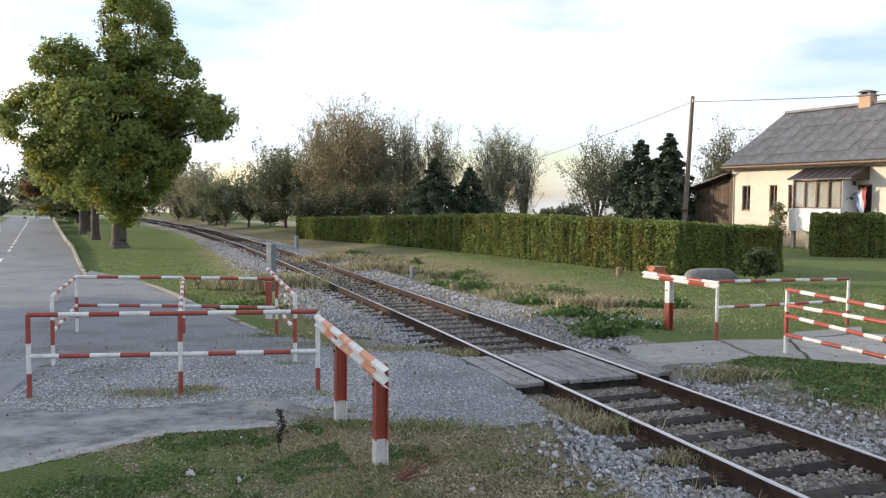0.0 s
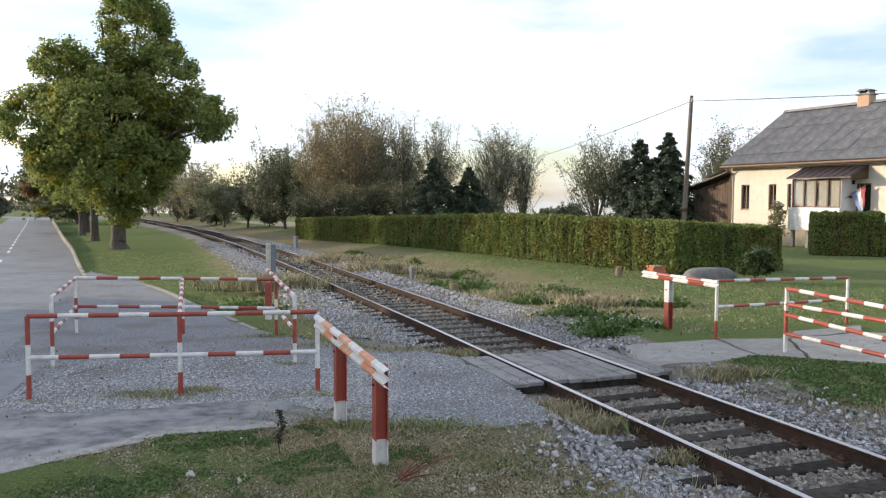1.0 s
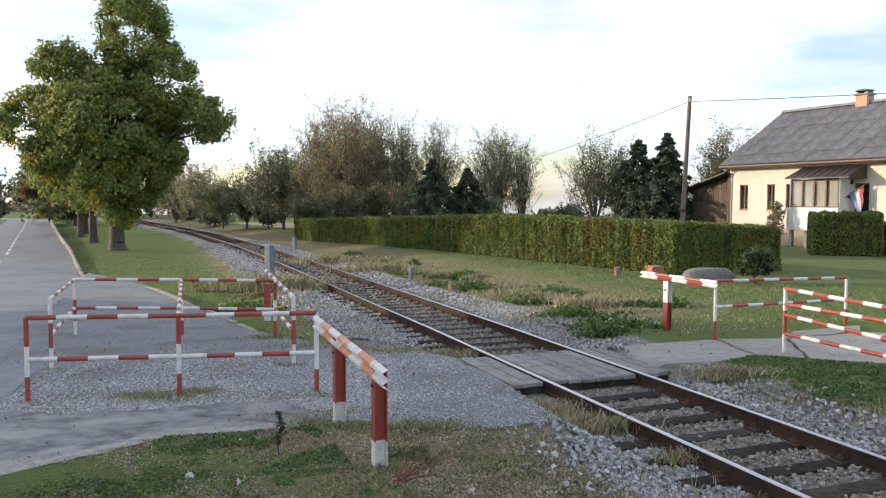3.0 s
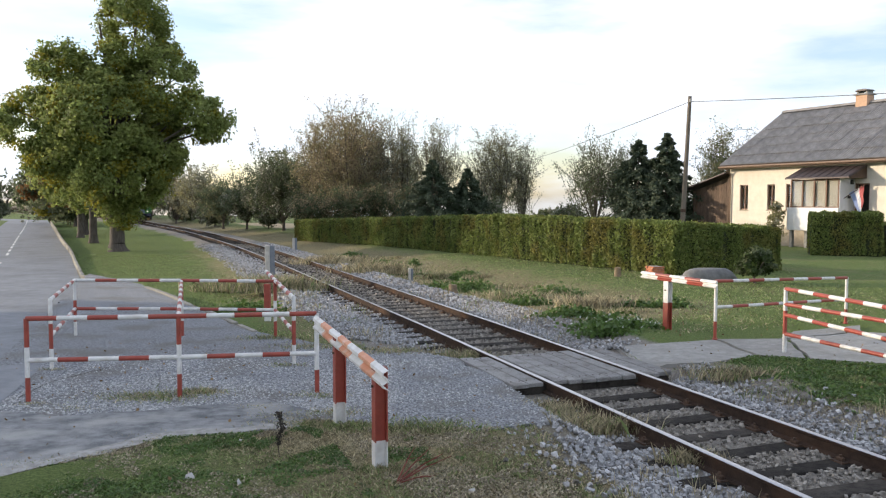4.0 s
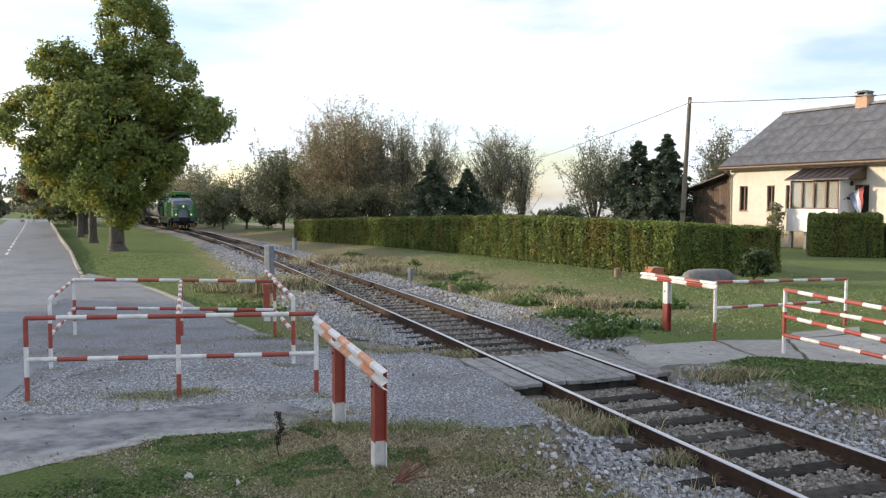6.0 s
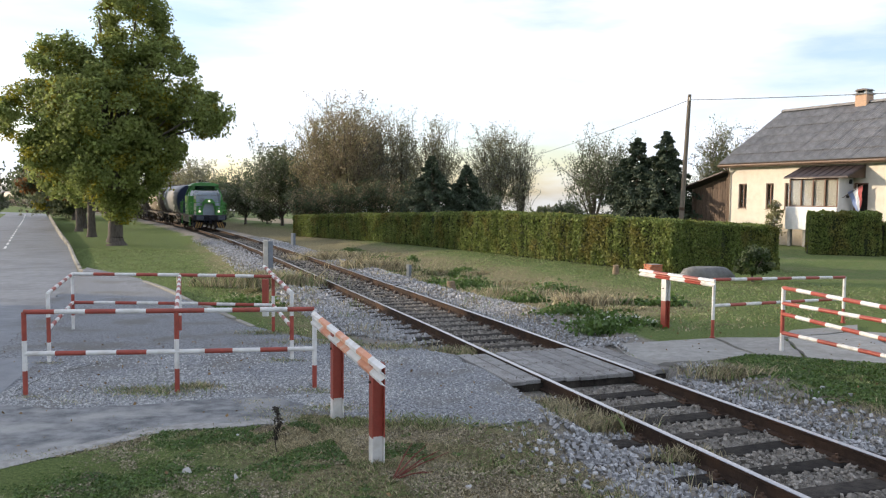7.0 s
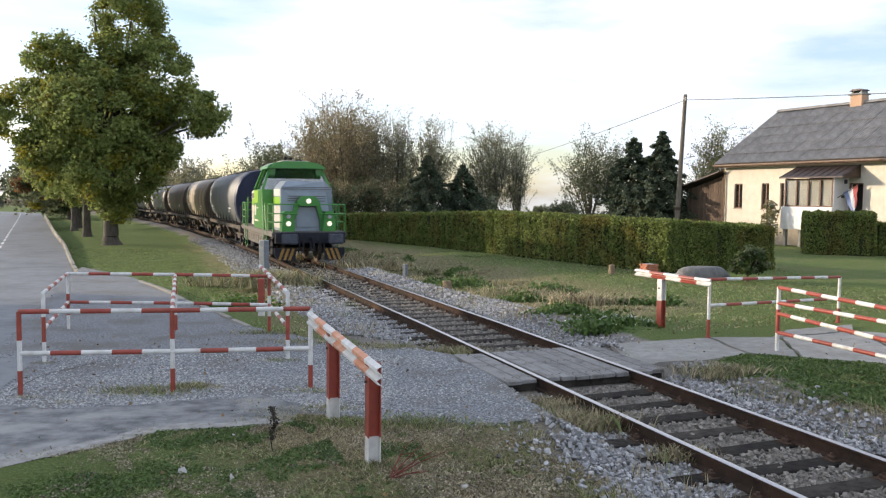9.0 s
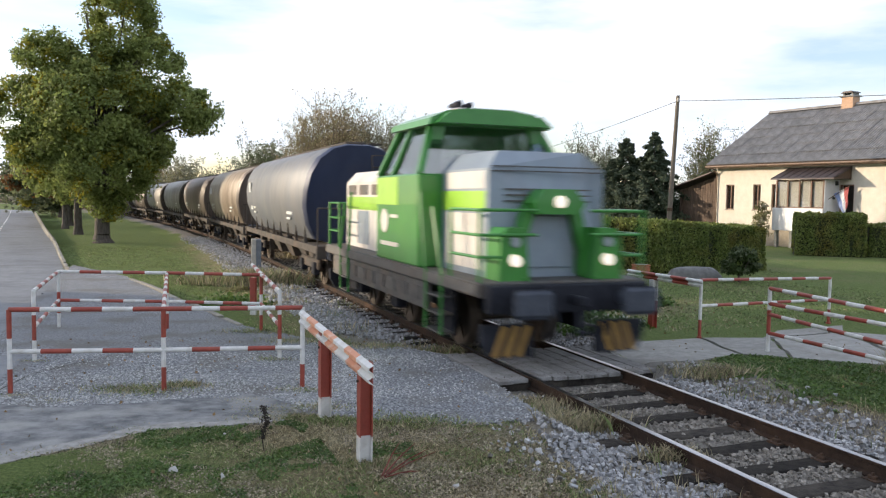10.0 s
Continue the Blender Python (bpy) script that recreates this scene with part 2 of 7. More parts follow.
    def prism(self, outline, axis, lo, hi, slot=0, m=None):
        """A flat outline (two coordinates) drawn out along an axis."""
        def at(u, w, k):
            return {"x": (k, u, w), "y": (u, k, w), "z": (u, w, k)}[axis]
        n = len(outline)
        vs = [at(u, w, lo) for u, w in outline] + [at(u, w, hi) for u, w in outline]
        if m is not None:
            vs = [m @ Vector(p) for p in vs]
        fs = [(i, (i + 1) % n, n + (i + 1) % n, n + i) for i in range(n)] + [tuple(range(n))[::-1], tuple(range(n, 2 * n))]
        return self.add(vs, fs, slot)

    def mesh(self, name, mats, smooth=None, fix=True):
        me = bpy.data.meshes.new(name)
        me.from_pydata(self.v, [], self.f)
        for m in mats:
            me.materials.append(m)
        if len(mats) > 1:
            me.polygons.foreach_set("material_index", self.m)
        if fix and len(self.f) < 20000:
            bm = bmesh.new()
            bm.from_mesh(me)
            bmesh.ops.recalc_face_normals(bm, faces=bm.faces)
            bm.to_mesh(me)
            bm.free()
        if smooth is not None:
            me.shade_smooth()
            if smooth > 0:
                me.set_sharp_from_angle(angle=radians(smooth))
        me.update()
        return me


def part(name, build, material, parent, label="", smooth=None, m=None, fix=True):
    """One mesh object under a thing or under a part."""
    mats = list(material) if isinstance(material, (list, tuple)) else [material]
    ob = new(name, build if isinstance(build, bpy.types.Mesh) else build.mesh(name, mats, smooth, fix))
    ob.parent = parent
    if m is not None:
        ob.matrix_basis = m
    return tagged(ob, label)


def thing(name, label, category, group="", m=None, kind=""):
    ob = new(name)
    ob.empty_display_size = 0.2
    if m is not None:
        ob.matrix_basis = m
    return tagged(ob, label, category, group, kind)


def solid(name, build, material, label, category, group="", kind="", smooth=None, m=None, fix=True):
    """A thing that is one mesh."""
    mats = list(material) if isinstance(material, (list, tuple)) else [material]
    ob = new(name, build.mesh(name, mats, smooth, fix))
    if m is not None:
        ob.matrix_basis = m
    return tagged(ob, label, category, group, kind)


# ---------------------------------------------------------------- lie of the land
AZ, C0, BEND_S, BEND_R = radians(20.4), Vector((1.89, 12.06)), 22.0, 680.0
ALONG, ACROSS = Vector((-math.sin(AZ), math.cos(AZ))), Vector((math.cos(AZ), math.sin(AZ)))
BEND_C = C0 + ALONG * BEND_S - ACROSS * BEND_R


def smooth_step(x, a, b):
    t = min(1.0, max(0.0, (x - a) / (b - a)))
    return t * t * (3 - 2 * t)


def track_point(s, d=0.0):
    """The plan's point s metres along the track from the crossing and d metres to its right; and the track's heading."""
    if s < BEND_S:
        return C0 + ALONG * s + ACROSS * d, AZ
    a = AZ + (s - BEND_S) / BEND_R
    return BEND_C + Vector((math.cos(a), math.sin(a))) * (BEND_R + d), a


def track_place(x, y):
    p = Vector((x, y))
    s = (p - C0).dot(ALONG)
    if s < BEND_S:
        return s, (p - C0).dot(ACROSS)
    v = p - BEND_C
    return BEND_S + BEND_R * (math.atan2(v.y, v.x) - AZ), v.length - BEND_R


def grade(s):
    return -0.0062 * min(95.0, max(0.0, s - 4.0))


def land(x, y):
    s, d = track_place(x, y)
    a, far = abs(d), smooth_step(s, 3, 14)
    if d < 0:
        side = -0.04 - 0.34 * far * smooth_step(a, 1.7, 3.2)
    else:
        side = -0.04 - 0.42 * far * smooth_step(a, 1.7, 3.4) + 0.44 * far * smooth_step(a, 4.5, 8.5)
    shelf = smooth_step(s, -3.8, -3.2) * (1 - smooth_step(s, 1.6, 2.6)) if d < 0 else smooth_step(s, -1.4, -0.9) * (1 - smooth_step(s, 1.4, 2.2))
    rise = smooth_step(a, 1.6 - 0.35 * shelf, 2.5 - 0.85 * shelf)
    fall = 0.0170 * max(0.0, y - 62) * smooth_step(d, 14, 40)  # the land drops away behind the gardens
    return -0.19 + (side + 0.19) * rise + grade(s) - fall


def on_land(x, y, rz=0.0, dz=0.0):
    return pose(x, y, land(x, y) + dz, 0, 0, rz)


def inside(x, y, poly):
    hit = False
    for i in range(len(poly)):
        (x0, y0), (x1, y1) = poly[i - 1], poly[i]
        if (y0 > y) != (y1 > y) and x < (x1 - x0) * (y - y0) / (y1 - y0) + x0:
            hit = not hit
    return hit


PATH = [(-6.0, 9.2), (-4.6, 8.9), (-3.0, 9.05), (-1.7, 9.1), (-0.9, 8.95), (-0.25, 8.72), (0.6, 8.75), (1.25, 9.0), (1.2, 9.9), (0.92, 10.79), (0.225, 12.67),
        (-0.3, 13.3), (-1.3, 13.4), (-2.4, 14.2), (-3.84, 15.49), (-6.15, 19.25), (-9.3, 24.2), (-12.5, 27.8), (-7.6, 14.0)]
OLD = [(-9.5, 4.0), (-5.4, 6.1), (-4.05, 7.1), (-3.55, 7.66), (-3.0, 8.35), (-2.2, 8.5), (-1.55, 8.75), (-1.6, 9.5), (-2.2, 9.95), (-3.2, 9.6), (-4.2, 9.25), (-6.1, 9.4)]
SLABS = [(3.35, 11.95), (4.3, 12.35), (5.2, 13.0), (6.4, 12.45), (9.5, 11.4), (10.4, 14.1), (8.3, 15.6), (6.4, 14.65), (4.9, 14.5), (3.1, 13.75)]
ROAD_EDGE = [(-3.2, -14.0), (-3.8, 0.0), (-5.2, 8.5), (-6.0, 11.5), (-8.2, 17.5), (-11.6, 25.5), (-14.05, 30.5), (-22.0, 46.6), (-40.4, 82.5), (-57.5, 116.0), (-73.0, 146.0), (-88.0, 158.0), (-118.0, 168.0), (-175.0, 180.0)]


def road_strip(off):
    """The road's right edge moved off metres to the left."""
    out = []
    for i, p in enumerate(ROAD_EDGE):
        a, b = Vector(ROAD_EDGE[max(0, i - 1)]), Vector(ROAD_EDGE[min(len(ROAD_EDGE) - 1, i + 1)])
        d = (b - a).normalized()
        out.append((p[0] - d.y * off, p[1] + d.x * off))
    return out


ROAD_POLY = ROAD_EDGE + road_strip(6.4)[::-1]


def paved(x, y):
    return inside(x, y, PATH) or inside(x, y, OLD) or inside(x, y, SLABS) or inside(x, y, ROAD_POLY)


def zones(x, y):
    """How dry (right of the track also sunlit gold put into the colour), how gritty, how much stubble."""
    s, d = track_place(x, y)
    w = noise.noise((x * 0.35, y * 0.35, 3.0)) * 0.35
    grit = 1.0 - smooth_step(abs(d) + w, 2.0, 2.9) if s < 150 else 1.0 - smooth_step(abs(d), 2.4, 3.4)
    if -4.5 < s < -1.4 and -3.2 < d < -1.2:
        grit *= 0.55
    dry = 0.0
    if d > 0:
        # the even 0.30 yellows the verge to imitate low golden sunlight on it
        dry = 0.5 * (1 - smooth_step(d, 4.5, 9.0)) * smooth_step(s, 2, 6) + 0.30 * smooth_step(s, 2, 6) + 0.06
    elif s < 2.5:
        dry = 0.72 * smooth_step(d, -6.2, -3.8) + 0.2
    else:
        dry = 0.5 * smooth_step(d, -4.4, -3.0) * (1 - smooth_step(s, 30, 60)) + 0.05
    dry = min(1.0, max(0.0, dry + w * 0.5))
    tan = smooth_step(s, 74, 80) * smooth_step(d, 9, 12) * (1 - smooth_step(y, 105, 130)) if d > 0 else 0.0
    return dry, grit, tan


def steps(edges):
    """Grid lines: (from, to, step) runs joined."""
    out = []
    for a, b, k in edges:
        n = max(1, round((b - a) / k))
        out += [a + (b - a) * i / n for i in range(n)]
    return out + [edges[-1][1]]


def make_ground():
    xs = steps([(-1600, -300, 260), (-300, -120, 12), (-120, -45, 2.5), (-45, -20, 0.9), (-20, 14, 0.3), (14, 40, 1.0), (40, 120, 8), (120, 300, 45), (300, 1600, 260)])
    ys = steps([(-400, -20, 60), (-20, 4, 2.0), (4, 34, 0.3), (34, 70, 0.8), (70, 130, 2.5), (130, 320, 12), (320, 2600, 300)])
    vs, cols = [], []
    for y in ys:
        for x in xs:
            near = y < 120 and abs(x) < 130
            z = land(x, y) + (noise.noise((x * 0.9, y * 0.9, 0)) * 0.03 + noise.noise((x * 0.2, y * 0.2, 5)) * 0.05 if near and not paved(x, y) and abs(track_place(x, y)[1]) > 2.2 else 0)
            if y < 40 and paved(x, y):
                z -= 0.03
            vs.append((x, y, z))
            cols.append((*zones(x, y), 1.0))
    w = len(xs)
    fs = [(j * w + i, j * w + i + 1, (j + 1) * w + i + 1, (j + 1) * w + i) for j in range(len(ys) - 1) for i in range(w - 1)]
    b = Build().add(vs, fs)
    me = b.mesh("ground", [M_GROUND], smooth=0, fix=False)
    at = me.color_attributes.new("zone", "FLOAT_COLOR", "POINT")
    at.data.foreach_set("color", [c for q in cols for c in q])
    tagged(new("ground", me), "mown and dry grass with bare grit beside the track", "ground", kind="structure")


def sheet(name, poly, thick, material, label, lift, ragged=0.0, kind="structure", cat="pavement", least=-9.0):
    """A thin slab over an outline, its border broken up."""
    ring = []
    for i in range(len(poly)):
        a, c = Vector(poly[i]), Vector(poly[(i + 1) % len(poly)])
        n = max(1, int((c - a).length / 0.25)) if ragged else max(1, int((c - a).length / 2.0))
        for k in range(n):
            p = a.lerp(c, k / n)
            ring.append((p.x + ragged * noise.noise((p.x * 2.1, p.y * 2.1, 1)), p.y + ragged * noise.noise((p.x * 2.1, p.y * 2.1, 9))))
    bm = bmesh.new()
    top = [bm.verts.new((x, y, max(least, land(x, y)) + lift)) for x, y in ring]
    low = [bm.verts.new((x, y, max(least, land(x, y)) + lift - thick)) for x, y in ring]
    edges = [bm.edges.new((top[i - 1], top[i])) for i in range(len(top))]
    bmesh.ops.triangle_fill(bm, use_beauty=True, edges=edges)
    for i in range(len(ring)):
        bm.faces.new((top[i - 1], top[i], low[i], low[i - 1]))
    bmesh.ops.recalc_face_normals(bm, faces=bm.faces)
    me = bpy.data.meshes.new(name)
    bm.to_mesh(me)
    bm.free()
    me.materials.append(material)
    return tagged(new(name, me), label, cat, kind=kind)


def strip(name, left, right, thick, material, label, lift):
    """A ribbon between two edges of equal count, finely cut so that it follows the land."""
    L, R = [], []
    for i in range(len(left) - 1):
        n = max(1, int((Vector(left[i + 1]) - Vector(left[i])).length / 2.0))
        for k in range(n):
            L.append(Vector(left[i]).lerp(Vector(left[i + 1]), k / n))
            R.append(Vector(right[i]).lerp(Vector(right[i + 1]), k / n))
    b = Build()
    vs = []
    for p, q in zip(L, R):
        for k in range(5):
            r = p.lerp(q, k / 4)
            vs.append((r.x, r.y, land(r.x, r.y) + lift))
    fs = [(i * 5 + k, i * 5 + k + 1, i * 5 + k + 6, i * 5 + k + 5) for i in range(len(L) - 1) for k in range(4)]
    b.add(vs, fs)
    return solid(name, b, material, label, "road", kind="structure", fix=True)


make_ground()
strip("road", ROAD_EDGE, road_strip(6.4), 0.1, M_ROAD, "grey asphalt road with a broken white centre line", 0.02)
sheet("path", PATH, 0.12, M_PATH, "coarse worn asphalt footpath leading to the track crossing", 0.014, 0.10, least=-0.045)
sheet("pavement", OLD, 0.12, M_OLD, "patched dark asphalt with pale wash marks", 0.019, 0.14)


# unseen wall, added off to the left to throw shade over the foreground
solid("wall_west", Build().box(-0.2, 0.2, -9.5, 9.5, -0.3, 9.2, 0.02), M_CONC, "unseen plain grey wall added to shade the foreground", "wall", kind="structure", m=pose(-36.0, 17.3, 0, 0, 0, 8))


# ---------------------------------------------------------------- track
HALF = 0.765  # rail centre from the track's centre


def rail_profile():
    return [(-0.07, -0.17), (0.07, -0.17), (0.07, -0.155), (0.012, -0.135), (0.012, -0.045), (0.036, -0.03), (0.036, -0.006), (0.028, 0.0),
            (-0.028, 0.0), (-0.036, -0.006), (-0.036, -0.03), (-0.012, -0.045), (-0.012, -0.135), (-0.07, -0.155)]


def make_track():
    tr = thing("railway_track", "rusty single railway track on dark timber sleepers", "railway track")
    ss = [-64 + i * 4.0 for i in range(22)] + [24 + i * 6 for i in range(50)]
    prof = rail_profile()
    n = len(prof)
    for side in (-1, 1):
        b = Build()
        vs, fs, ms = [], [], []
        for s in ss:
            c, a = track_point(s, side * HALF)
            out = Vector((math.cos(a), math.sin(a)))
            for u, z in prof:
                vs.append((c.x + out.x * u, c.y + out.y * u, z + grade(s)))
        for i in range(len(ss) - 1):
            for k in range(n):
                k2 = (k + 1) % n
                fs.append((i * n + k, i * n + k2, (i + 1) * n + k2, (i + 1) * n + k))
                ms.append(1 if k in (6, 7, 8) else 0)
        b.v, b.f, b.m = vs, fs, ms
        part("rail", b, [M_RAIL, M_HEAD], tr, "rusty rail with a polished head", smooth=30)
    shapes = []
    for k in range(4):
        random.seed(40 + k)
        j = [random.uniform(-0.012, 0.012) for _ in range(4)]
        shapes.append(Build().box(-1.3 + j[0] * 3, 1.3 + j[1] * 3, -0.125 + j[2], 0.125 + j[3], -0.34, -0.165, 0.015).mesh("sleeper", [M_SLEEPER]))
    plates = Build()
    random.seed(5)
    s, count = -12.0, 0
    while s < 165:
        if not -0.95 < s < 1.2:
            c, a = track_point(s)
            ob = part("sleeper", shapes[count % 4], M_SLEEPER, tr, m=pose(c.x, c.y, grade(s) + random.uniform(-0.008, 0.006), 0, 0, math.degrees(a) + random.uniform(-1.2, 1.2)))
            count += 1
            if s < 45:
                for side in (-1, 1):
                    q, a = track_point(s, side * HALF)
                    m = pose(q.x, q.y, grade(s), 0, 0, math.degrees(a))
                    plates.box(-0.16, 0.16, -0.08, 0.08, -0.172, -0.152, m=m)
                    for e in (-1, 1):
                        plates.box(e * 0.1 - 0.025, e * 0.1 + 0.025, -0.045, 0.045, -0.16, -0.115, 0.008, m=m)
                        plates.tube(m @ Vector((e * 0.1, 0, -0.12)), m @ Vector((e * 0.1, 0, -0.09)), 0.017, n=6)
        s += 0.62 if s < 60 else 0.62
    tagged(part("fastener", plates, M_IRON, tr, "rusty rail fasteners"), kind="stuff")


def make_ballast():
    """Crushed stone: loose stones near the crossing, coarser heaps of them further on."""
    random.seed(11)
    b = Build()
    base = [(-1, -1, -1), (1, -1, -1), (1, 1, -1), (-1, 1, -1), (-1, -1, 1), (1, -1, 1), (1, 1, 1), (-1, 1, 1)]
    faces = [(0, 3, 2, 1), (4, 5, 6, 7), (0, 1, 5, 4), (1, 2, 6, 5), (2, 3, 7, 6), (3, 0, 4, 7)]
    total = 0
    while total < 46000:
        u = random.random()
        s = random.uniform(-6.5, 9) if u < 0.72 else random.uniform(9, 46)
        d = random.uniform(-2.9, 2.9)
        a = abs(d)
        if a > 2.05 and random.random() < (a - 2.05) / 0.75:
            continue
        if -0.95 < s < 1.2 and a < 1.6:
            continue
        c, w = track_point(s, d)
        if paved(c.x, c.y):
            continue
        patch = noise.noise((c.x * 0.8, c.y * 0.8, 2))
        if d < -0.8 and -1.8 < s < 3.5 and random.random() < 0.8:
            continue
        if d < -1.95 and s < -1.5 and random.random() < 0.85:
            continue
        if d < -1.6 and -3.3 < s < 3.5 and random.random() < 0.85:
            continue
        if d > 2.2 and s < 4 and random.random() < 0.9:
            continue
        if d > 1.75 and s < 6 and random.random() < 0.75:
            continue
        if a < 0.7 and patch > 0.1 and -4 < s < -0.5 and random.random() < 0.6:
            continue
        size = random.uniform(0.013, 0.032) * (1.0 if s < 9 else 1.45)
        sl = ((s + 12) % 0.62)
        low = 0.0 if a < 1.3 and (sl < 0.14 or sl > 0.48) else 0.03
        if low == 0.0 and a < 1.25 and random.random() < 0.985:
            continue
        z = land(c.x, c.y) + random.uniform(-0.02, 0.03) + (-0.006 if a < 1.25 else low * 0.6)
        m = Matrix.Translation((c.x, c.y, z)) @ Euler((random.uniform(0, 6), random.uniform(0, 6), random.uniform(0, 6))).to_matrix().to_4x4()
        sx, sy, sz = size * random.uniform(0.8, 1.4), size * random.uniform(0.7, 1.1), size * random.uniform(0.5, 0.9)
        vs = [m @ Vector((x * sx * random.uniform(0.55, 1.0), y * sy * random.uniform(0.55, 1.0), q * sz * random.uniform(0.55, 1.0))) for x, y, q in base]
        b.add(vs, faces, int(a < 0.72 or random.random() < 0.15))
        total += 1
    solid("ballast", b, [M_STONE, M_STONE_DULL], "pale grey crushed stone ballast round the sleepers", "ballast", kind="stuff", fix=False)


make_track()
make_ballast()


# ---------------------------------------------------------------- kerb, slabs, road marks
def make_kerb():
    kerb = thing("kerb", "weathered concrete kerb stones along lawn and road", "kerb", kind="structure")
    line = [(-3.6, 15.2), (-4.9, 17.3), (-6.15, 19.2), (-7.7, 21.7), (-9.3, 24.1), (-11.5, 27.3), (-14.0, 30.6), (-17.9, 38.4), (-22.0, 46.7), (-31.2, 64.5), (-40.4, 82.6), (-57.5, 116.0)]
    shape = Build().box(-0.49, 0.49, -0.06, 0.06, -0.45, 0.09, 0.015).mesh("kerb_stone", [M_KERB])
    random.seed(3)
    carry = 0.0
    for (x0, y0), (x1, y1) in zip(line, line[1:]):
        a, c = Vector((x0, y0)), Vector((x1, y1))
        n = max(1, round((c - a).length))
        for k in range(n):
            p = a.lerp(c, (k + 0.5) / n)
            part("kerb_stone", shape, M_KERB, kerb, m=pose(p.x, p.y, max(land(p.x, p.y), -0.09 - 0.35 * smooth_step(p.y, 22, 30)) + random.uniform(-0.02, 0.03), 0, 0, math.degrees(math.atan2(y1 - y0, x1 - x0)) + random.uniform(-1.5, 1.5)))


def make_slabs():
    yard = thing("pavement_slabs", "cracked pale concrete slabs beyond the track", "pavement", kind="structure")
    cells = [[(3.2, 12.3), (4.1, 12.3), (5.15, 12.95), (5.0, 14.45), (3.05, 13.75)], [(5.22, 12.95), (5.9, 12.7), (6.35, 14.55), (5.07, 14.48)],
             [(5.98, 12.68), (7.6, 12.1), (8.2, 15.3), (6.45, 14.58)], [(7.7, 12.08), (9.6, 11.4), (10.5, 14.2), (8.3, 15.3)], [(6.3, 14.62), (8.2, 15.4), (8.6, 16.2), (6.9, 15.4)]]
    for k, poly in enumerate(cells):
        ob = sheet("slab", poly, 0.1, M_CONC, "", 0.022 + 0.006 * (k % 2), 0.06, kind="", cat="")
        ob.parent = yard


def make_marks():
    marks = thing("road_marking", "broken white centre line painted on the road", "road marking", kind="structure")
    mid = road_strip(3.3)
    run = 0.0
    for (x0, y0), (x1, y1) in zip(mid[5:10], mid[6:11]):
        a, c = Vector((x0, y0)), Vector((x1, y1))
        d = (c - a).normalized()
        side = Vector((-d.y, d.x)) * 0.07
        n = int((c - a).length / 4.5)
        for k in range(n):
            p, q = a + d * 4.5 * k, a + d * (4.5 * k + 2.6)
            vs = [(*(w + e), land(w.x, w.y) + 0.027) for w, e in ((p, side), (p, -side), (q, -side), (q, side))]
            part("dash", Build().add(vs, [(0, 1, 2, 3)]), M_LINE, marks)


def make_deck():
    deck = thing("crossing_deck", "weathered grey timber planks laid across the rails", "crossing deck")
    random.seed(8)
    spans = [(-1.31, -1.08), (-1.065, -0.835), (-0.66, -0.45), (-0.435, -0.225), (-0.21, -0.005), (0.01, 0.22), (0.235, 0.44), (0.455, 0.66), (0.835, 1.06), (1.075, 1.31)]
    base = pose(C0.x, C0.y, 0, 0, 0, math.degrees(AZ))
    for lo, hi in spans:
        e0, e1 = random.uniform(-0.04, 0.03), random.uniform(-0.04, 0.04)
        b = Build().box(lo, hi, -0.88 + e0, 1.1 + e1, -0.075, -0.012 + random.uniform(-0.008, 0.006), 0.008)
        for k in (-0.7, 0.15, 0.95):
            for x in (lo + 0.05, hi - 0.05):
                b.tube((x, k, -0.02), (x, k, -0.006), 0.007, n=6, slot=1)
        part("plank", b, [M_PLANK, M_IRON], deck, m=base)
    for k in (-0.72, 0.1, 0.92):
        part("bearer", Build().box(-1.3, 1.3, k - 0.11, k + 0.11, -0.28, -0.077, 0.01), M_SLEEPER, deck, m=base)


make_kerb()
make_slabs()
make_marks()
make_deck()


# ---------------------------------------------------------------- striped barriers
def striped(b, p, q, r, band, first=0, n=10, slots=(0, 1)):
    """A pipe painted in bands of two colours."""
    p, q = Vector(p), Vector(q)
    length = (q - p).length
    k = max(1, round(length / band))
    b.pipe([p.lerp(q, i / k) for i in range(k + 1)], [r] * (k + 1), [slots[(i + first) % 2] for i in range(k)], n)


def barrier(label, posts, rails, group, bands=0.22, r=0.030):
    """posts: (x, y, top, colours from the ground up); rails: (point, point, first colour)."""
    t = thing("pedestrian_barrier", label, "barrier", group)
    for x, y, top, cols in posts:
        z0 = land(x, y)
        b = Build()
        zs = [z0 - 0.1, *[z0 + (top - z0) * f for f in (0.3, 0.66)], top]
        b.pipe([(x, y, z0 - 0.1), (x, y, z0 + 0.012), (x, y, z0 + 0.014), *[(x, y, z) for z in zs[1:]]], [r * 1.9, r * 1.6, r, r, r, r], [cols[0], cols[0], *cols])
        part("post", b, [M_RED, M_WHITE], t, smooth=40)
    for p, q, first in rails:
        b = Build()
        striped(b, p, q, r, bands, first)
        part("rail", b, [M_RED, M_WHITE], t, smooth=40)


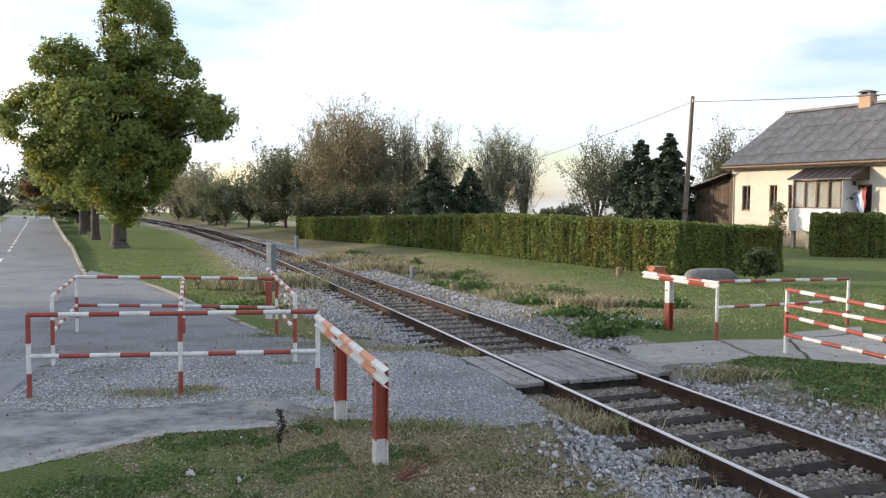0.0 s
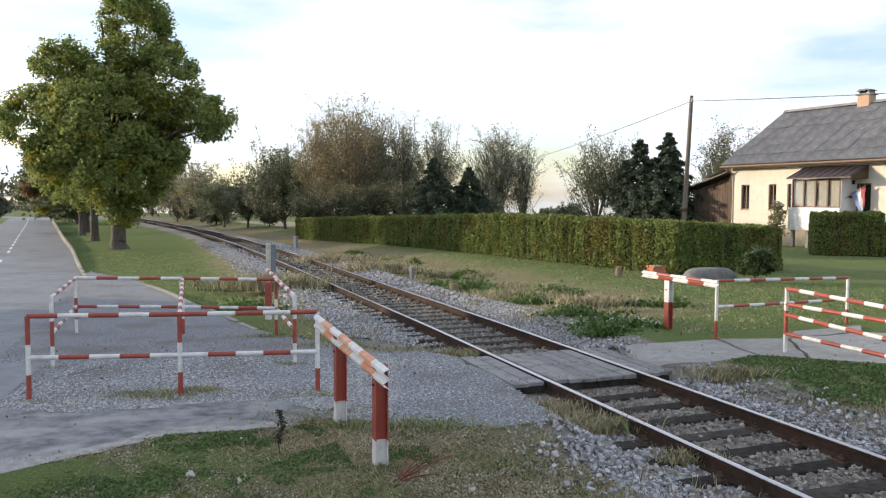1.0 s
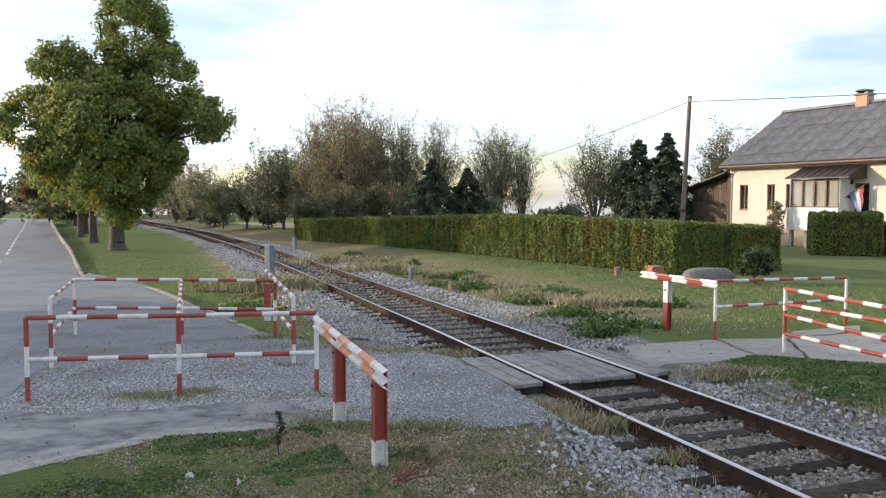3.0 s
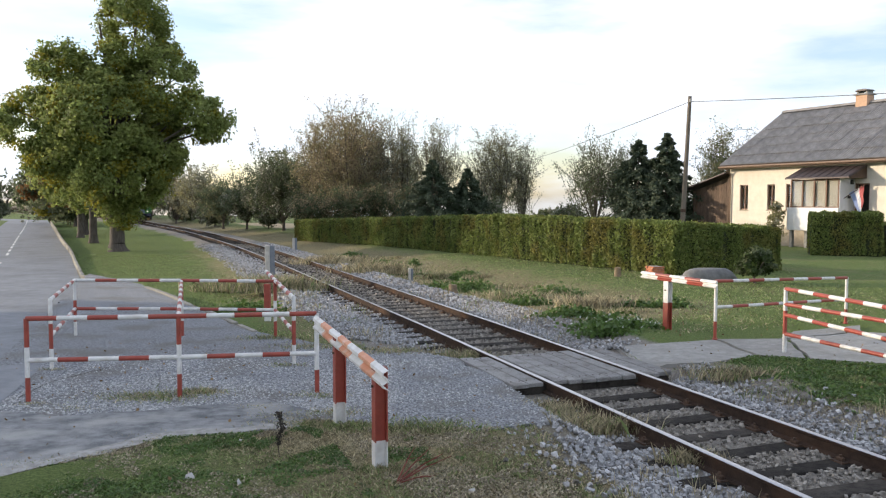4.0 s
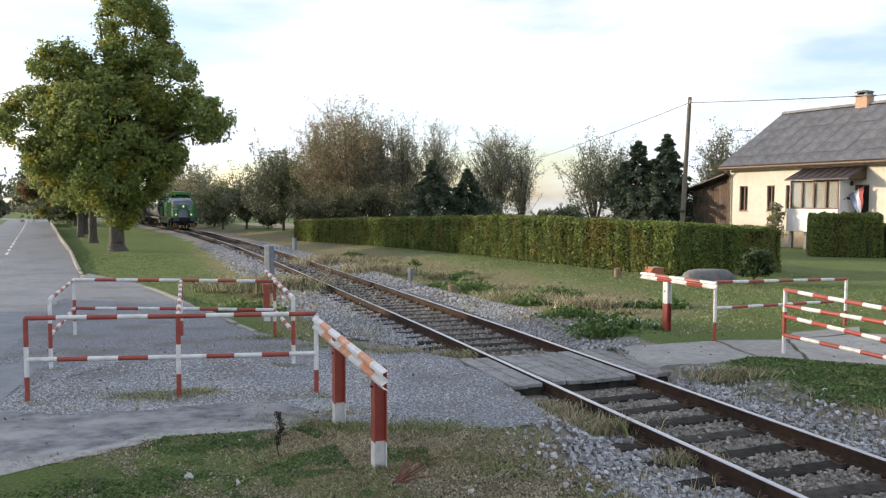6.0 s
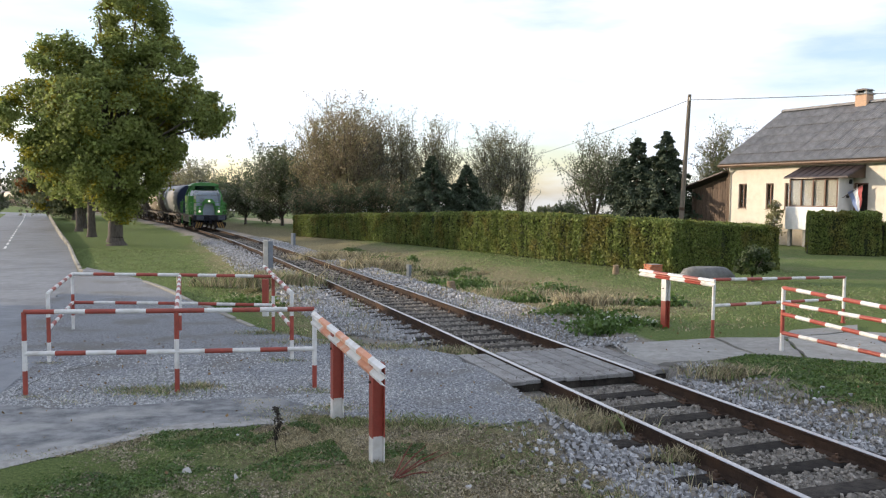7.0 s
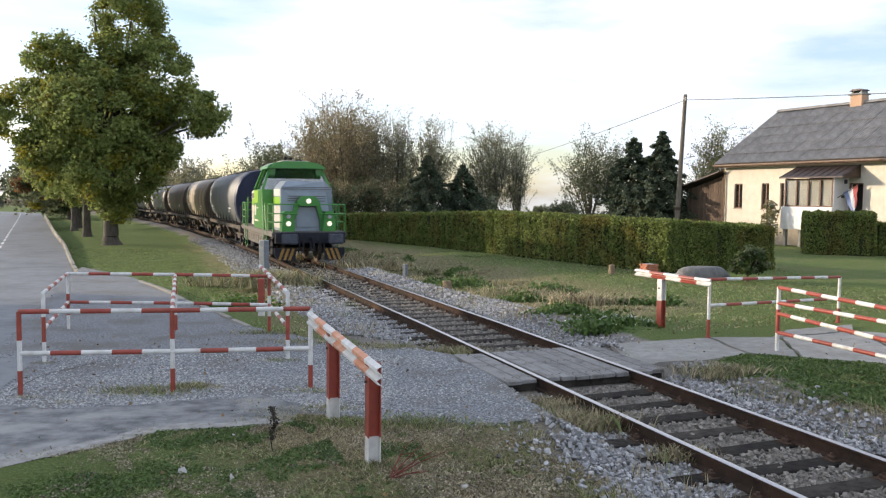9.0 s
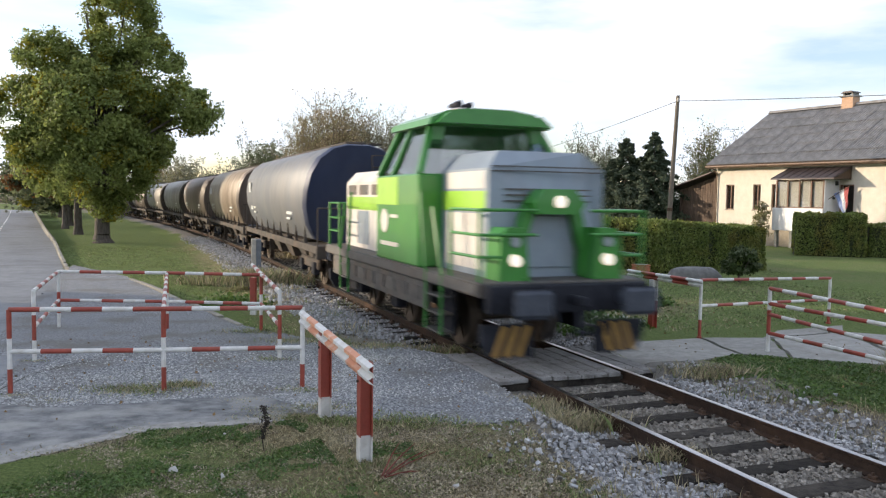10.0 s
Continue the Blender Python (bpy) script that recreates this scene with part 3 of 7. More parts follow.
TOP, MIDH = 1.03, 0.50
G1 = "pedestrian barriers at the crossing"
barrier("red and white striped tubular barrier with two rails", [(-5.24, 9.87, TOP, (0, 1, 0)), (-3.40, 10.1, TOP, (0, 1, 0)), (-1.67, 10.38, TOP, (0, 1, 1))],
        [((-5.24, 9.87, TOP), (-3.40, 10.1, TOP), 0), ((-3.40, 10.1, TOP), (-1.67, 10.38, TOP), 0), ((-5.24, 9.87, MIDH), (-3.40, 10.1, MIDH), 1), ((-3.40, 10.1, MIDH), (-1.67, 10.38, MIDH), 1)], G1, 0.36, 0.031)
bl, bm_, br, fl, fr = (-6.95, 14.85), (-4.93, 14.85), (-3.14, 14.72), (-5.92, 11.85), (-2.32, 12.22)
T2, M2 = 1.02, 0.48
barrier("red and white striped tubular barrier with returned ends", [(*bl, T2, (1, 0, 1)), (*bm_, T2, (0, 1, 0)), (*br, T2, (0, 1, 0)), (*fl, T2, (1, 0, 1)), (*fr, T2, (1, 0, 1))],
        [((*bl, T2), (*bm_, T2), 1), ((*bm_, T2), (*br, T2), 0), ((*bl, M2), (*bm_, M2), 0), ((*bm_, M2), (*br, M2), 1), ((*bl, T2), (*fl, T2), 1), ((*bl, M2), (*fl, M2), 1),
         ((*br, T2), (*fr, T2), 1), ((*br, M2), (*fr, M2), 0), ((*bm_, T2 - 0.02), (-3.42, 10.16, TOP - 0.02), 1)], G1, 0.37, 0.031)
rA, rB, rC = (5.09, 14.68), (8.54, 16.66), (5.75, 13.2)
barrier("red and white striped tubular barrier beside the grass verge", [(*rA, 1.05, (0, 1, 1)), (*rB, 0.93, (0, 1, 1))],
        [((*rA, 1.04), (*rB, 0.92), 0), ((*rA, 0.55), (*rB, 0.46), 1)], G1, 0.42, 0.031)
barrier("red and white striped tubular barrier with several rails", [(*rC, 1.07, (1, 0, 1))],
        [((*rC, 1.06), (6.42, 9.0, 1.06), 0), ((*rC, 0.80), (7.0, 9.4, 0.80), 0), ((*rC, 0.62), (6.42, 9.0, 0.62), 0), ((*rC, 0.30), (7.0, 9.4, 0.30), 0)], G1, 0.40, 0.033)

def beam_guard(label, far, near, posts, top, cols, depth=0.27, paint=(1, 0)):
    """A corrugated beam on square posts, painted in slanting bands."""
    t = thing("guard_rail", label, "guard rail", "beam guard rails")
    far, near = Vector((*far, top[0])), Vector((*near, top[1]))
    d = near - far
    out = Vector((d.y, -d.x, 0)).normalized()
    out = -out if out.x > 0 else out
    prof = [(u, z * depth) for u, z in ((0.0, 0.0), (0.045, -0.12), (0.05, -0.28), (0.005, -0.43), (0.005, -0.57), (0.05, -0.72), (0.045, -0.88), (0.0, -1.0))]
    n = max(2, round(d.length / 0.43))
    b = Build()
    m = len(prof) * 2
    for i in range(n + 1):
        for u, z in [(u + 0.03, z) for u, z in prof] + [(u + 0.022, z) for u, z in prof[::-1]]:
            f = min(1.0, max(0.0, i / n - 0.10 * (z / depth) / d.length * (0 < i < n)))
            b.v.append(tuple(far + d * f + out * u + Vector((0, 0, z))))
    for i in range(n):
        b.f += [(i * m + k, i * m + (k + 1) % m, (i + 1) * m + (k + 1) % m, (i + 1) * m + k) for k in range(m)]
        b.m += [i % 2] * m
    b.f += [tuple(range(m)), tuple(range(n * m, n * m + m))]
    b.m += [0, (n - 1) % 2]
    part("beam", b, cols, t, "corrugated steel beam in slanting bands", smooth=35)
    for x, y, ptop in posts:
        z0 = land(x, y)
        w = 0.062
        b = Build()
        m = pose(x, y, 0, 0, 0, math.degrees(math.atan2(d.y, d.x)))
        cut = z0 + (0.27 if paint[0] else 0.55)
        ring = [(-w, -w), (w, -w), (w, -w + 0.01), (0.006, -w + 0.01), (0.006, w - 0.01), (w, w - 0.01), (w, w), (-w, w), (-w, w - 0.01), (-0.006, w - 0.01), (-0.006, -w + 0.01), (-w, -w + 0.01)]
        c = len(ring)
        b.v = [tuple(m @ Vector((u, v, z))) for z in (z0 - 0.15, cut, ptop) for u, v in ring]
        for k in (0, 1):
            b.f += [(k * c + i, k * c + (i + 1) % c, (k + 1) * c + (i + 1) % c, (k + 1) * c + i) for i in range(c)]
            b.m += [paint[k]] * c
        b.f.append(tuple(range(2 * c, 3 * c)))
        b.m.append(paint[1])
        post = part("post", b, [M_RED, M_WHITE], t)
        part("bolt", Build().tube(m @ Vector((0, -w - 0.004, ptop - 0.18)), m @ Vector((0, -w - 0.02, ptop - 0.18)), 0.014, n=6), M_IRON, t)


beam_guard("corrugated guard rail in orange and white bands on red posts", (-1.55, 9.82), (-0.46, 6.98), [(-1.17, 8.86, 0.98), (-0.60, 7.42, 0.94)], (1.08, 1.0), [M_WHITE, M_ORANGE], 0.18)
beam_guard("faded red and white corrugated guard rail on a single post", (4.17, 16.4), (5.12, 14.62), [(4.48, 15.68, 0.94)], (1.08, 1.05), [M_WHITE, M_RED], 0.15, (0, 1))
lone = thing("guard_rail", "short red and white guard rail with a slim pipe", "guard rail", "beam guard rails")
b = Build()
striped(b, (-3.95, 17.6, 0.95), (-2.34, 12.3, 1.0), 0.04, 0.5, 1)
part("beam", b, [M_RED, M_WHITE], lone, smooth=40)
b = Build().box(-0.065, 0.065, -0.065, 0.065, -0.3, 0.22, 0.01, 1).box(-0.065, 0.065, -0.065, 0.065, 0.22, 0.86, 0.01, 0)
part("post", b, [M_RED, M_WHITE], lone, m=pose(-3.86, 17.3, land(-3.86, 17.3)))


# ---------------------------------------------------------------- marker posts, stumps, stone
M_MARK = mat("marker_concrete", (0.40, 0.38, 0.34), (0.58, 0.55, 0.50), 9, 0.9, bump=0.3, stain=(0.25, 0.23, 0.2), stain_scale=3)
M_MARKB = mat("marker_grey", (0.13, 0.15, 0.18), (0.2, 0.22, 0.25), 9, 0.8)
M_BRICK = mat("brick_red", (0.36, 0.12, 0.06), (0.50, 0.19, 0.10), 12, 0.9, bump=0.4, each=0.1)
M_ROCK = mat("grey_stone", (0.13, 0.128, 0.125), (0.23, 0.225, 0.22), 5, 0.9, bump=0.6, fine=25, stain=(0.08, 0.085, 0.07), stain_scale=2)
M_STUMP = mat("old_wood", (0.14, 0.10, 0.06), (0.28, 0.21, 0.14), 16, 0.9, bump=0.6)


def marker(x, y, w, h, label):
    t = thing("marker_post", label, "marker post", m=on_land(x, y, 12))
    part("face", Build().box(-w, 0.0, -w, w, -0.2, h, 0.012), M_MARK, t, "pale concrete face")
    part("back", Build().box(0.002, w, -w, w, -0.2, h - 0.01, 0.012), M_MARKB, t, "darker blue-grey right half")


marker(-5.75, 26.2, 0.16, 1.28, "tall concrete trackside marker post")
marker(-1.25, 30.4, 0.09, 0.5, "short grey trackside marker post")
marker(-8.6, 45.8, 0.13, 0.75, "short grey trackside marker post by the ballast")


def stump(x, y, r, h, label, material, name="stump"):
    rng = random.Random(int(x * 100))
    b = Build()
    n, rows = 12, [(0.0, 1.25), (0.15, 1.05), (0.8, 0.95), (1.0, 0.9)]
    vs = []
    for f, k in rows:
        for i in range(n):
            a = 2 * math.pi * i / n
            q = r * k * (1 + rng.uniform(-0.1, 0.1))
            vs.append((math.cos(a) * q, math.sin(a) * q, h * f * (1 + rng.uniform(-0.05, 0.05) * (f > 0.5))))
    fs = [(j * n + i, j * n + (i + 1) % n, (j + 1) * n + (i + 1) % n, (j + 1) * n + i) for j in range(3) for i in range(n)] + [tuple(range(3 * n, 4 * n))]
    b.add(vs, fs)
    solid(name, b, material, label, "stump", m=on_land(x, y, 0, -0.03), smooth=50)


stump(0.33, 25.9, 0.15, 0.34, "small cut tree stump in the trackside grass", M_STUMP)
stump(6.09, 27.48, 0.12, 0.34, "low worn wooden stub on the verge", M_STUMP, "wooden_stub")


def brick_pier():
    t = thing("brick_pier", "low pier of red bricks by the hedge corner", "pier", m=on_land(7.15, 26.6, 15))
    shape = Build().box(-0.105, 0.105, -0.05, 0.05, 0, 0.064, 0.006).mesh("brick", [M_BRICK])
    part("core", Build().box(-0.195, 0.195, -0.195, 0.195, -0.1, 0.43), M_CONC, t, "grey mortar")
    for row in range(6):
        for k in range(8):
            side, i = k // 2, k % 2
            m = pose(0, 0, row * 0.073, 0, 0, 90 * side) @ pose((-0.1 if i == 0 else 0.11) + (0.03 if row % 2 else -0.03), -0.155, 0)
            part("brick", shape, M_BRICK, t, m=m)


brick_pier()


def boulder(x, y, rx, ry, rz, label):
    bm = bmesh.new()
    bmesh.ops.create_icosphere(bm, subdivisions=4, radius=1)
    for v in bm.verts:
        p = v.co
        k = 1 + 0.16 * noise.noise(p * 1.3 + Vector((x, y, 0))) + 0.06 * noise.noise(p * 4)
        v.co = Vector((p.x * rx, p.y * ry, max(-0.3, p.z) * rz)) * k
        v.co.z = min(v.co.z, rz * 0.8)
    me = bpy.data.meshes.new("boulder")
    bm.to_mesh(me)
    bm.free()
    me.materials.append(M_ROCK)
    me.shade_smooth()
    ob = tagged(new("boulder", me), label, "boulder")
    ob.matrix_basis = on_land(x, y, 5)


boulder(8.75, 26.0, 1.0, 0.5, 0.50, "flat-topped grey boulder below the hedge")


# ---------------------------------------------------------------- leaves, hedges, trees
def leaf_quads(b, pts, size, rng, slot=0, lean=0.0, face=None):
    """A small folded leaf at each point, turned at random."""
    pts = np.asarray(pts, float)
    n = len(pts)
    a = rng.normal(size=(n, 3))
    a[:, 2] = a[:, 2] * (1 - lean) - lean * 0.6
    a /= np.linalg.norm(a, axis=1)[:, None]
    if face is None:
        c = np.cross(a, rng.normal(size=(n, 3)))
    else:  # leaves spread their blades outwards and up
        f = np.asarray(face, float) + rng.normal(size=(n, 3)) * 0.75
        c = np.cross(a, f)
        a = np.cross(f, c)
        a /= np.linalg.norm(a, axis=1)[:, None]
    c /= np.linalg.norm(c, axis=1)[:, None]
    L = (size * rng.uniform(0.6, 1.35, n))[:, None]
    W = L * 0.36
    v = np.stack([pts - a * L * 0.5, pts + c * W, pts + a * L * 0.5, pts - c * W], 1).reshape(-1, 3)
    k = len(b.v)
    b.v += v.tolist()
    b.f += (np.arange(n * 4).reshape(-1, 4) + k).tolist()
    b.m += [slot] * n


def hedge(name, label, line, tops, thick, count, size, seed, material=None):
    """A clipped hedge: a core coloured dark for inner shade and a dense skin of leaves over front, top and ends."""
    rng = np.random.RandomState(seed)
    t = thing("hedge", label, "hedge", "garden hedges")
    core, skin = Build(), Build()
    pts = []
    segs = list(zip(line, line[1:], tops, tops[1:]))
    total = sum((Vector(c) - Vector(a)).length for a, c, _, _ in segs)
    for a, c, z0, z1 in segs:
        a, c = Vector(a), Vector(c)
        d = (c - a).normalized()
        nrm = Vector((d.y, -d.x))
        L = (c - a).length
        n = max(2, int(L / 1.0))
        vs = []
        for i in range(n + 1):
            p = a.lerp(c, i / n)
            g, top = land(p.x, p.y), z0 + (z1 - z0) * i / n
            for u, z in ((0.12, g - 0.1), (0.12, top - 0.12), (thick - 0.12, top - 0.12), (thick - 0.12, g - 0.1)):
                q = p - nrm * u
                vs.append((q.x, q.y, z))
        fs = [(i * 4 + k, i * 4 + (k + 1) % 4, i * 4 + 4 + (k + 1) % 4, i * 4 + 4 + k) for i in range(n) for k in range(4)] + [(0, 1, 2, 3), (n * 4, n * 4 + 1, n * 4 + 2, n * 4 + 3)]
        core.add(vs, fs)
        m = int(count * L / total)
        h = (z0 + z1) / 2 + 0.2
        area = [h * L, thick * L, h * thick, h * thick, h * L * 0.25]
        which = rng.choice(5, m, p=np.array(area) / sum(area))
        for k in range(m):
            w = which[k]
            f, u, z = rng.uniform(0, 1), rng.uniform(0, thick), rng.uniform(0, 1)
            if w == 0: u = 0
            elif w == 1: z = 1
            elif w == 2: f = 0
            elif w == 3: f = 1
            else: u = thick
            p = a + d * (f * L)
            g, top = land(p.x, p.y), z0 + (z1 - z0) * f
            lump = 0.07 * noise.noise((p.x * 1.3, p.y * 1.3, z * 1.6 + seed)) + 0.15 * noise.noise((p.x * 3.4, p.y * 3.4, z * 0.7 + u))
            dep = abs(rng.normal(0, 0.05))
            z_at = g + 0.04 + z * (top - g - 0.04)
            if w == 1: z_at += lump * 0.8 - dep + abs(rng.normal(0, 0.03))
            if w == 0: u += -lump + dep
            if w == 4: u += lump - dep
            if w == 2: f -= (lump - dep) / L
            if w == 3: f += (lump - dep) / L
            q = a + d * (f * L) - nrm * u
            pts.append((q.x, q.y, z_at))
    leaf_quads(skin, pts, size, rng, 0, -0.7)
    part("core", core, M_HEDGE_IN, t, "plain block in a dark tone for inner shade")
    part("foliage", skin, material or M_HEDGE, t, "dense clipped leaves", fix=False)


hedge("hedge", "long clipped green hedge beside the railway", [(-12.1, 64.2), (2.5, 38.0), (8.12, 27.9)], [1.0, 1.84, 1.76], 1.1, 100000, 0.10, 1)
hedge("hedge", "clipped hedge end with a flat top in shade", [(8.2, 27.95), (12.76, 29.7)], [1.74, 1.55], 1.6, 32000, 0.08, 2)
hedge("hedge", "rounded dark green hedge before the house", [(18.35, 39.3), (21.35, 38.3)], [1.98, 2.0], 1.6, 17000, 0.09, 3)
hedge("hedge", "lower clipped hedge farther along the garden", [(21.75, 38.8), (26.5, 37.0)], [1.5, 1.55], 1.5, 15000, 0.09, 4)


def limb(b, p, q, r0, r1, rng, n=6, parts=3, wob=0.08):
    p, q = Vector(p), Vector(q)
    L = (q - p).length
    prev, pr = p, r0
    for i in range(1, parts + 1):
        f = i / parts
        w = Vector(rng.normal(0, wob * L / parts, 3)) if i < parts else Vector((0, 0, 0))
        nxt = p.lerp(q, f) + w
        nr = r0 + (r1 - r0) * f
        b.tube(prev, nxt, pr, nr, n=n, caps=False)
        prev, pr = nxt, nr


def tree(name, label, x, y, blobs, leaves, size, mats, seed, trunk=(0.3, 3.0), clumps=160, spread=0.5, limbs=26, twigs=0, hollow=0.45, category="tree", lean=0.0, mix=(0.8, 0.2)):
    """blobs: ellipsoids (x, y, z, rx, ry, rz) of the crown over the foot; leaves sit in clumps inside them."""
    rng = np.random.RandomState(seed)
    t = thing(name, label, category, m=on_land(x, y))
    vol = np.array([r[3] * r[4] * r[5] for r in blobs]) ** 0.8
    which = rng.choice(len(blobs), clumps, p=vol / vol.sum())
    cs = []
    for w in which:
        bx, by, bz, rx, ry, rz = blobs[w]
        v = rng.normal(size=3)
        v /= np.linalg.norm(v)
        r = (hollow + (1 - hollow) * rng.uniform() ** 0.6) * rng.uniform(0.9, 1.06)
        cs.append((bx + v[0] * rx * r, by + v[1] * ry * r, max(0.4, bz + v[2] * rz * r)))
    cs = np.array(cs)
    per = rng.uniform(0.35, 1.7, clumps)
    idx = rng.choice(clumps, leaves, p=per / per.sum())
    rad = spread * rng.uniform(0.6, 1.25, clumps)
    pts = cs[idx] + np.clip(rng.normal(size=(leaves, 3)), -1.7, 1.7) * (rad[idx] * 0.55)[:, None] * np.array([1, 1, 0.72])
    mid = np.array([np.mean([q[0] for q in blobs]), np.mean([q[1] for q in blobs]), np.mean([q[2] for q in blobs])])
    ext = np.array([max(q[3] for q in blobs), max(q[4] for q in blobs), max(q[5] for q in blobs)])
    face = (pts - mid) / ext + (pts - cs[idx]) / rad[idx][:, None] * 0.6 + np.array([0, 0, 0.35])
    face /= np.linalg.norm(face, axis=1)[:, None] + 1e-6
    tone = rng.uniform(size=clumps)[idx] < mix[1]
    crown = Build()
    leaf_quads(crown, pts[~tone], size, rng, 0, lean, face[~tone])
    leaf_quads(crown, pts[tone], size, rng, 1, lean, face[tone])
    wood = Build()
    r0, h = trunk
    zmax = cs[:, 2].max()
    rows = [(0.0, 1.6), (0.06, 1.2), (0.18, 1.0), (0.6, 0.9), (1.0, 0.78)]
    prev = None
    for f, k in rows:
        cur = (Vector((rng.normal(0, 0.02), rng.normal(0, 0.02), h * f - (0.15 if f == 0 else 0))), r0 * k)
        if prev:
            wood.tube(prev[0], cur[0], prev[1], cur[1], n=12, caps=False)
        prev = cur
    head = prev[0]
    limb(wood, head, (rng.normal(0, 0.3), rng.normal(0, 0.3), zmax * 0.86), r0 * 0.78, r0 * 0.12, rng, 8, 5, 0.05)
    order = rng.permutation(clumps)[:limbs]
    for i in order:
        c = cs[i]
        f = rng.uniform(0.0, 0.7)
        start = head.lerp(Vector((0, 0, zmax * 0.8)), f * min(1.0, max(0.0, (c[2] - head.z) / max(0.5, zmax - head.z))))
        rr = r0 * 0.42 * (1 - 0.6 * f)
        mid = start.lerp(Vector(c), 0.5) + Vector((0, 0, 0.12 * (Vector(c) - start).length))
        limb(wood, start, mid, rr, rr * 0.5, rng, 6, 2)
        limb(wood, mid, c, rr * 0.5, rr * 0.14, rng, 5, 2)
    part("trunk", wood, M_BARK, t, "furrowed bark and bare limbs", smooth=60)
    if twigs:
        tw = Build()
        for i in rng.choice(clumps, twigs):
            c = Vector(cs[i])
            for _ in range(3):
                e = c + Vector(rng.normal(0, spread * 0.7, 3)) + Vector((0, 0, spread * 0.5))
                tw.tube(c, e, 0.018, 0.006, n=4, caps=False)
            base = Vector((c.x * 0.55, c.y * 0.55, c.z - abs(c.x) * 0.5 - 0.7))
            tw.tube(base, c, 0.03, 0.016, n=4, caps=False)
        tagged(part("brushwood", tw, M_TWIG, t, "thin bare twigs"), kind="stuff")
    part("crown", crown, mats, t, "uneven leafy crown", fix=False)
    return t


def leaf(name, dark, light, stain=None, amount=0.4, thin=0.5, island=0.35):
    return mat(name, dark, light, 0.6, 0.6, spec=0.22, island=island, thin=thin, stain=stain, stain_scale=0.35, stain_amount=amount)


L_CHEST = leaf("chestnut_leaf", (0.19, 0.24, 0.075), (0.29, 0.325, 0.105))
L_CHESTY = leaf("chestnut_leaf_turning", (0.20, 0.20, 0.03), (0.30, 0.26, 0.04))
L_BROWN = leaf("brown_leaf", (0.26, 0.215, 0.13), (0.38, 0.315, 0.20))
L_OLIVE = leaf("olive_leaf", (0.22, 0.215, 0.115), (0.32, 0.30, 0.165))
L_GREY = leaf("grey_green_leaf", (0.22, 0.225, 0.165), (0.33, 0.33, 0.245))
L_DARK = leaf("dark_leaf", (0.105, 0.13, 0.072), (0.165, 0.19, 0.105))
L_FIR = leaf("fir_needle", (0.045, 0.066, 0.042), (0.08, 0.10, 0.062), thin=0.12)
L_RUST = leaf("rusty_leaf", (0.13, 0.07, 0.03), (0.19, 0.11, 0.045))
L_SHRUB = leaf("shrub_leaf", (0.03, 0.05, 0.014), (0.06, 0.085, 0.022), thin=0.2)


def by_view(px, D):
    return (px - 784) / 1400 * D, D


# the chestnut by the road
CROWN = [(-0.3, 8.0, 4.0, 4.2, 3.4), (1.3, 13.4, 2.1, 2.3, 3.1), (3.2, 10.3, 2.0, 2.6, 2.6), (5.5, 8.3, 1.6, 1.9, 1.45), (-2.9, 11.0, 1.9, 2.3, 2.0), (-5.0, 8.0, 2.2, 2.5, 1.9),
         (0.2, 4.8, 3.0, 3.4, 2.3), (-3.1, 5.9, 2.3, 2.8, 1.4), (0.2, 2.6, 1.1, 1.5, 1.0), (2.4, 6.3, 1.9, 2.4, 2.0)]  # across, height, half sizes
tree("chestnut_tree", "tall chestnut tree with leaves turning yellow on the lawn", -20.5, 49.7, [(x, 0.0, z, rx * 0.94, ry, rz * 0.95) for x, z, rx, ry, rz in CROWN],
     150000, 0.20, [L_CHEST, L_CHESTY], 21, (0.46, 3.0), 1050, 0.62, 44, hollow=0.78, lean=0.3, mix=(0.86, 0.14))
# the rest of the row
tree("lawn_tree", "broad tree with yellowing leaves in a row along the road", -26.8, 60.6, [(0, 0, 6.5, 4.2, 4.2, 4.2), (-1.5, 0, 9.5, 2.5, 2.5, 2.5)], 14000, 0.34, [L_CHEST, L_CHESTY], 22, (0.30, 3.4), 120, 0.9, 20, mix=(0.7, 0.3))
tree("lawn_tree", "broad tree with rust-brown leaves along the road", -35.8, 79.0, [(0, 0, 6.0, 4.9, 4.6, 3.8), (-2.4, 0, 5.2, 3.6, 3.5, 2.8)], 15000, 0.42, [L_DARK, L_RUST], 23, (0.34, 3.2), 110, 1.0, 18, mix=(0.75, 0.25))
tree("lawn_tree", "broad tree with rust-brown leaves along the road", -42.3, 93.0, [(0, 0, 6.2, 5.2, 4.8, 4.0), (-2.8, 0, 5.2, 4.0, 3.5, 3.0)], 14000, 0.46, [L_DARK, L_RUST], 24, (0.34, 3.0), 100, 1.0, 14, mix=(0.75, 0.25))
tree("lawn_tree", "dense dark tree along the road", -51.0, 110.0, [(0, 0, 5.6, 5.8, 5, 4.4), (-3.0, 0, 4.4, 4.8, 4, 3.0)], 13000, 0.5, [L_DARK, L_CHESTY], 25, (0.34, 2.6), 90, 1.1, 12)
tree("lawn_tree", "broad tree with yellowing leaves in a row along the road", -33.0, 72.0, [(0, 0, 6.0, 3.8, 3.8, 3.6)], 9000, 0.38, [L_CHEST, L_RUST], 26, (0.28, 3.0), 90, 0.9, 14)

# orchard and gardens behind the hedge: (across, top, half width, distance, kind)
random.seed(77)


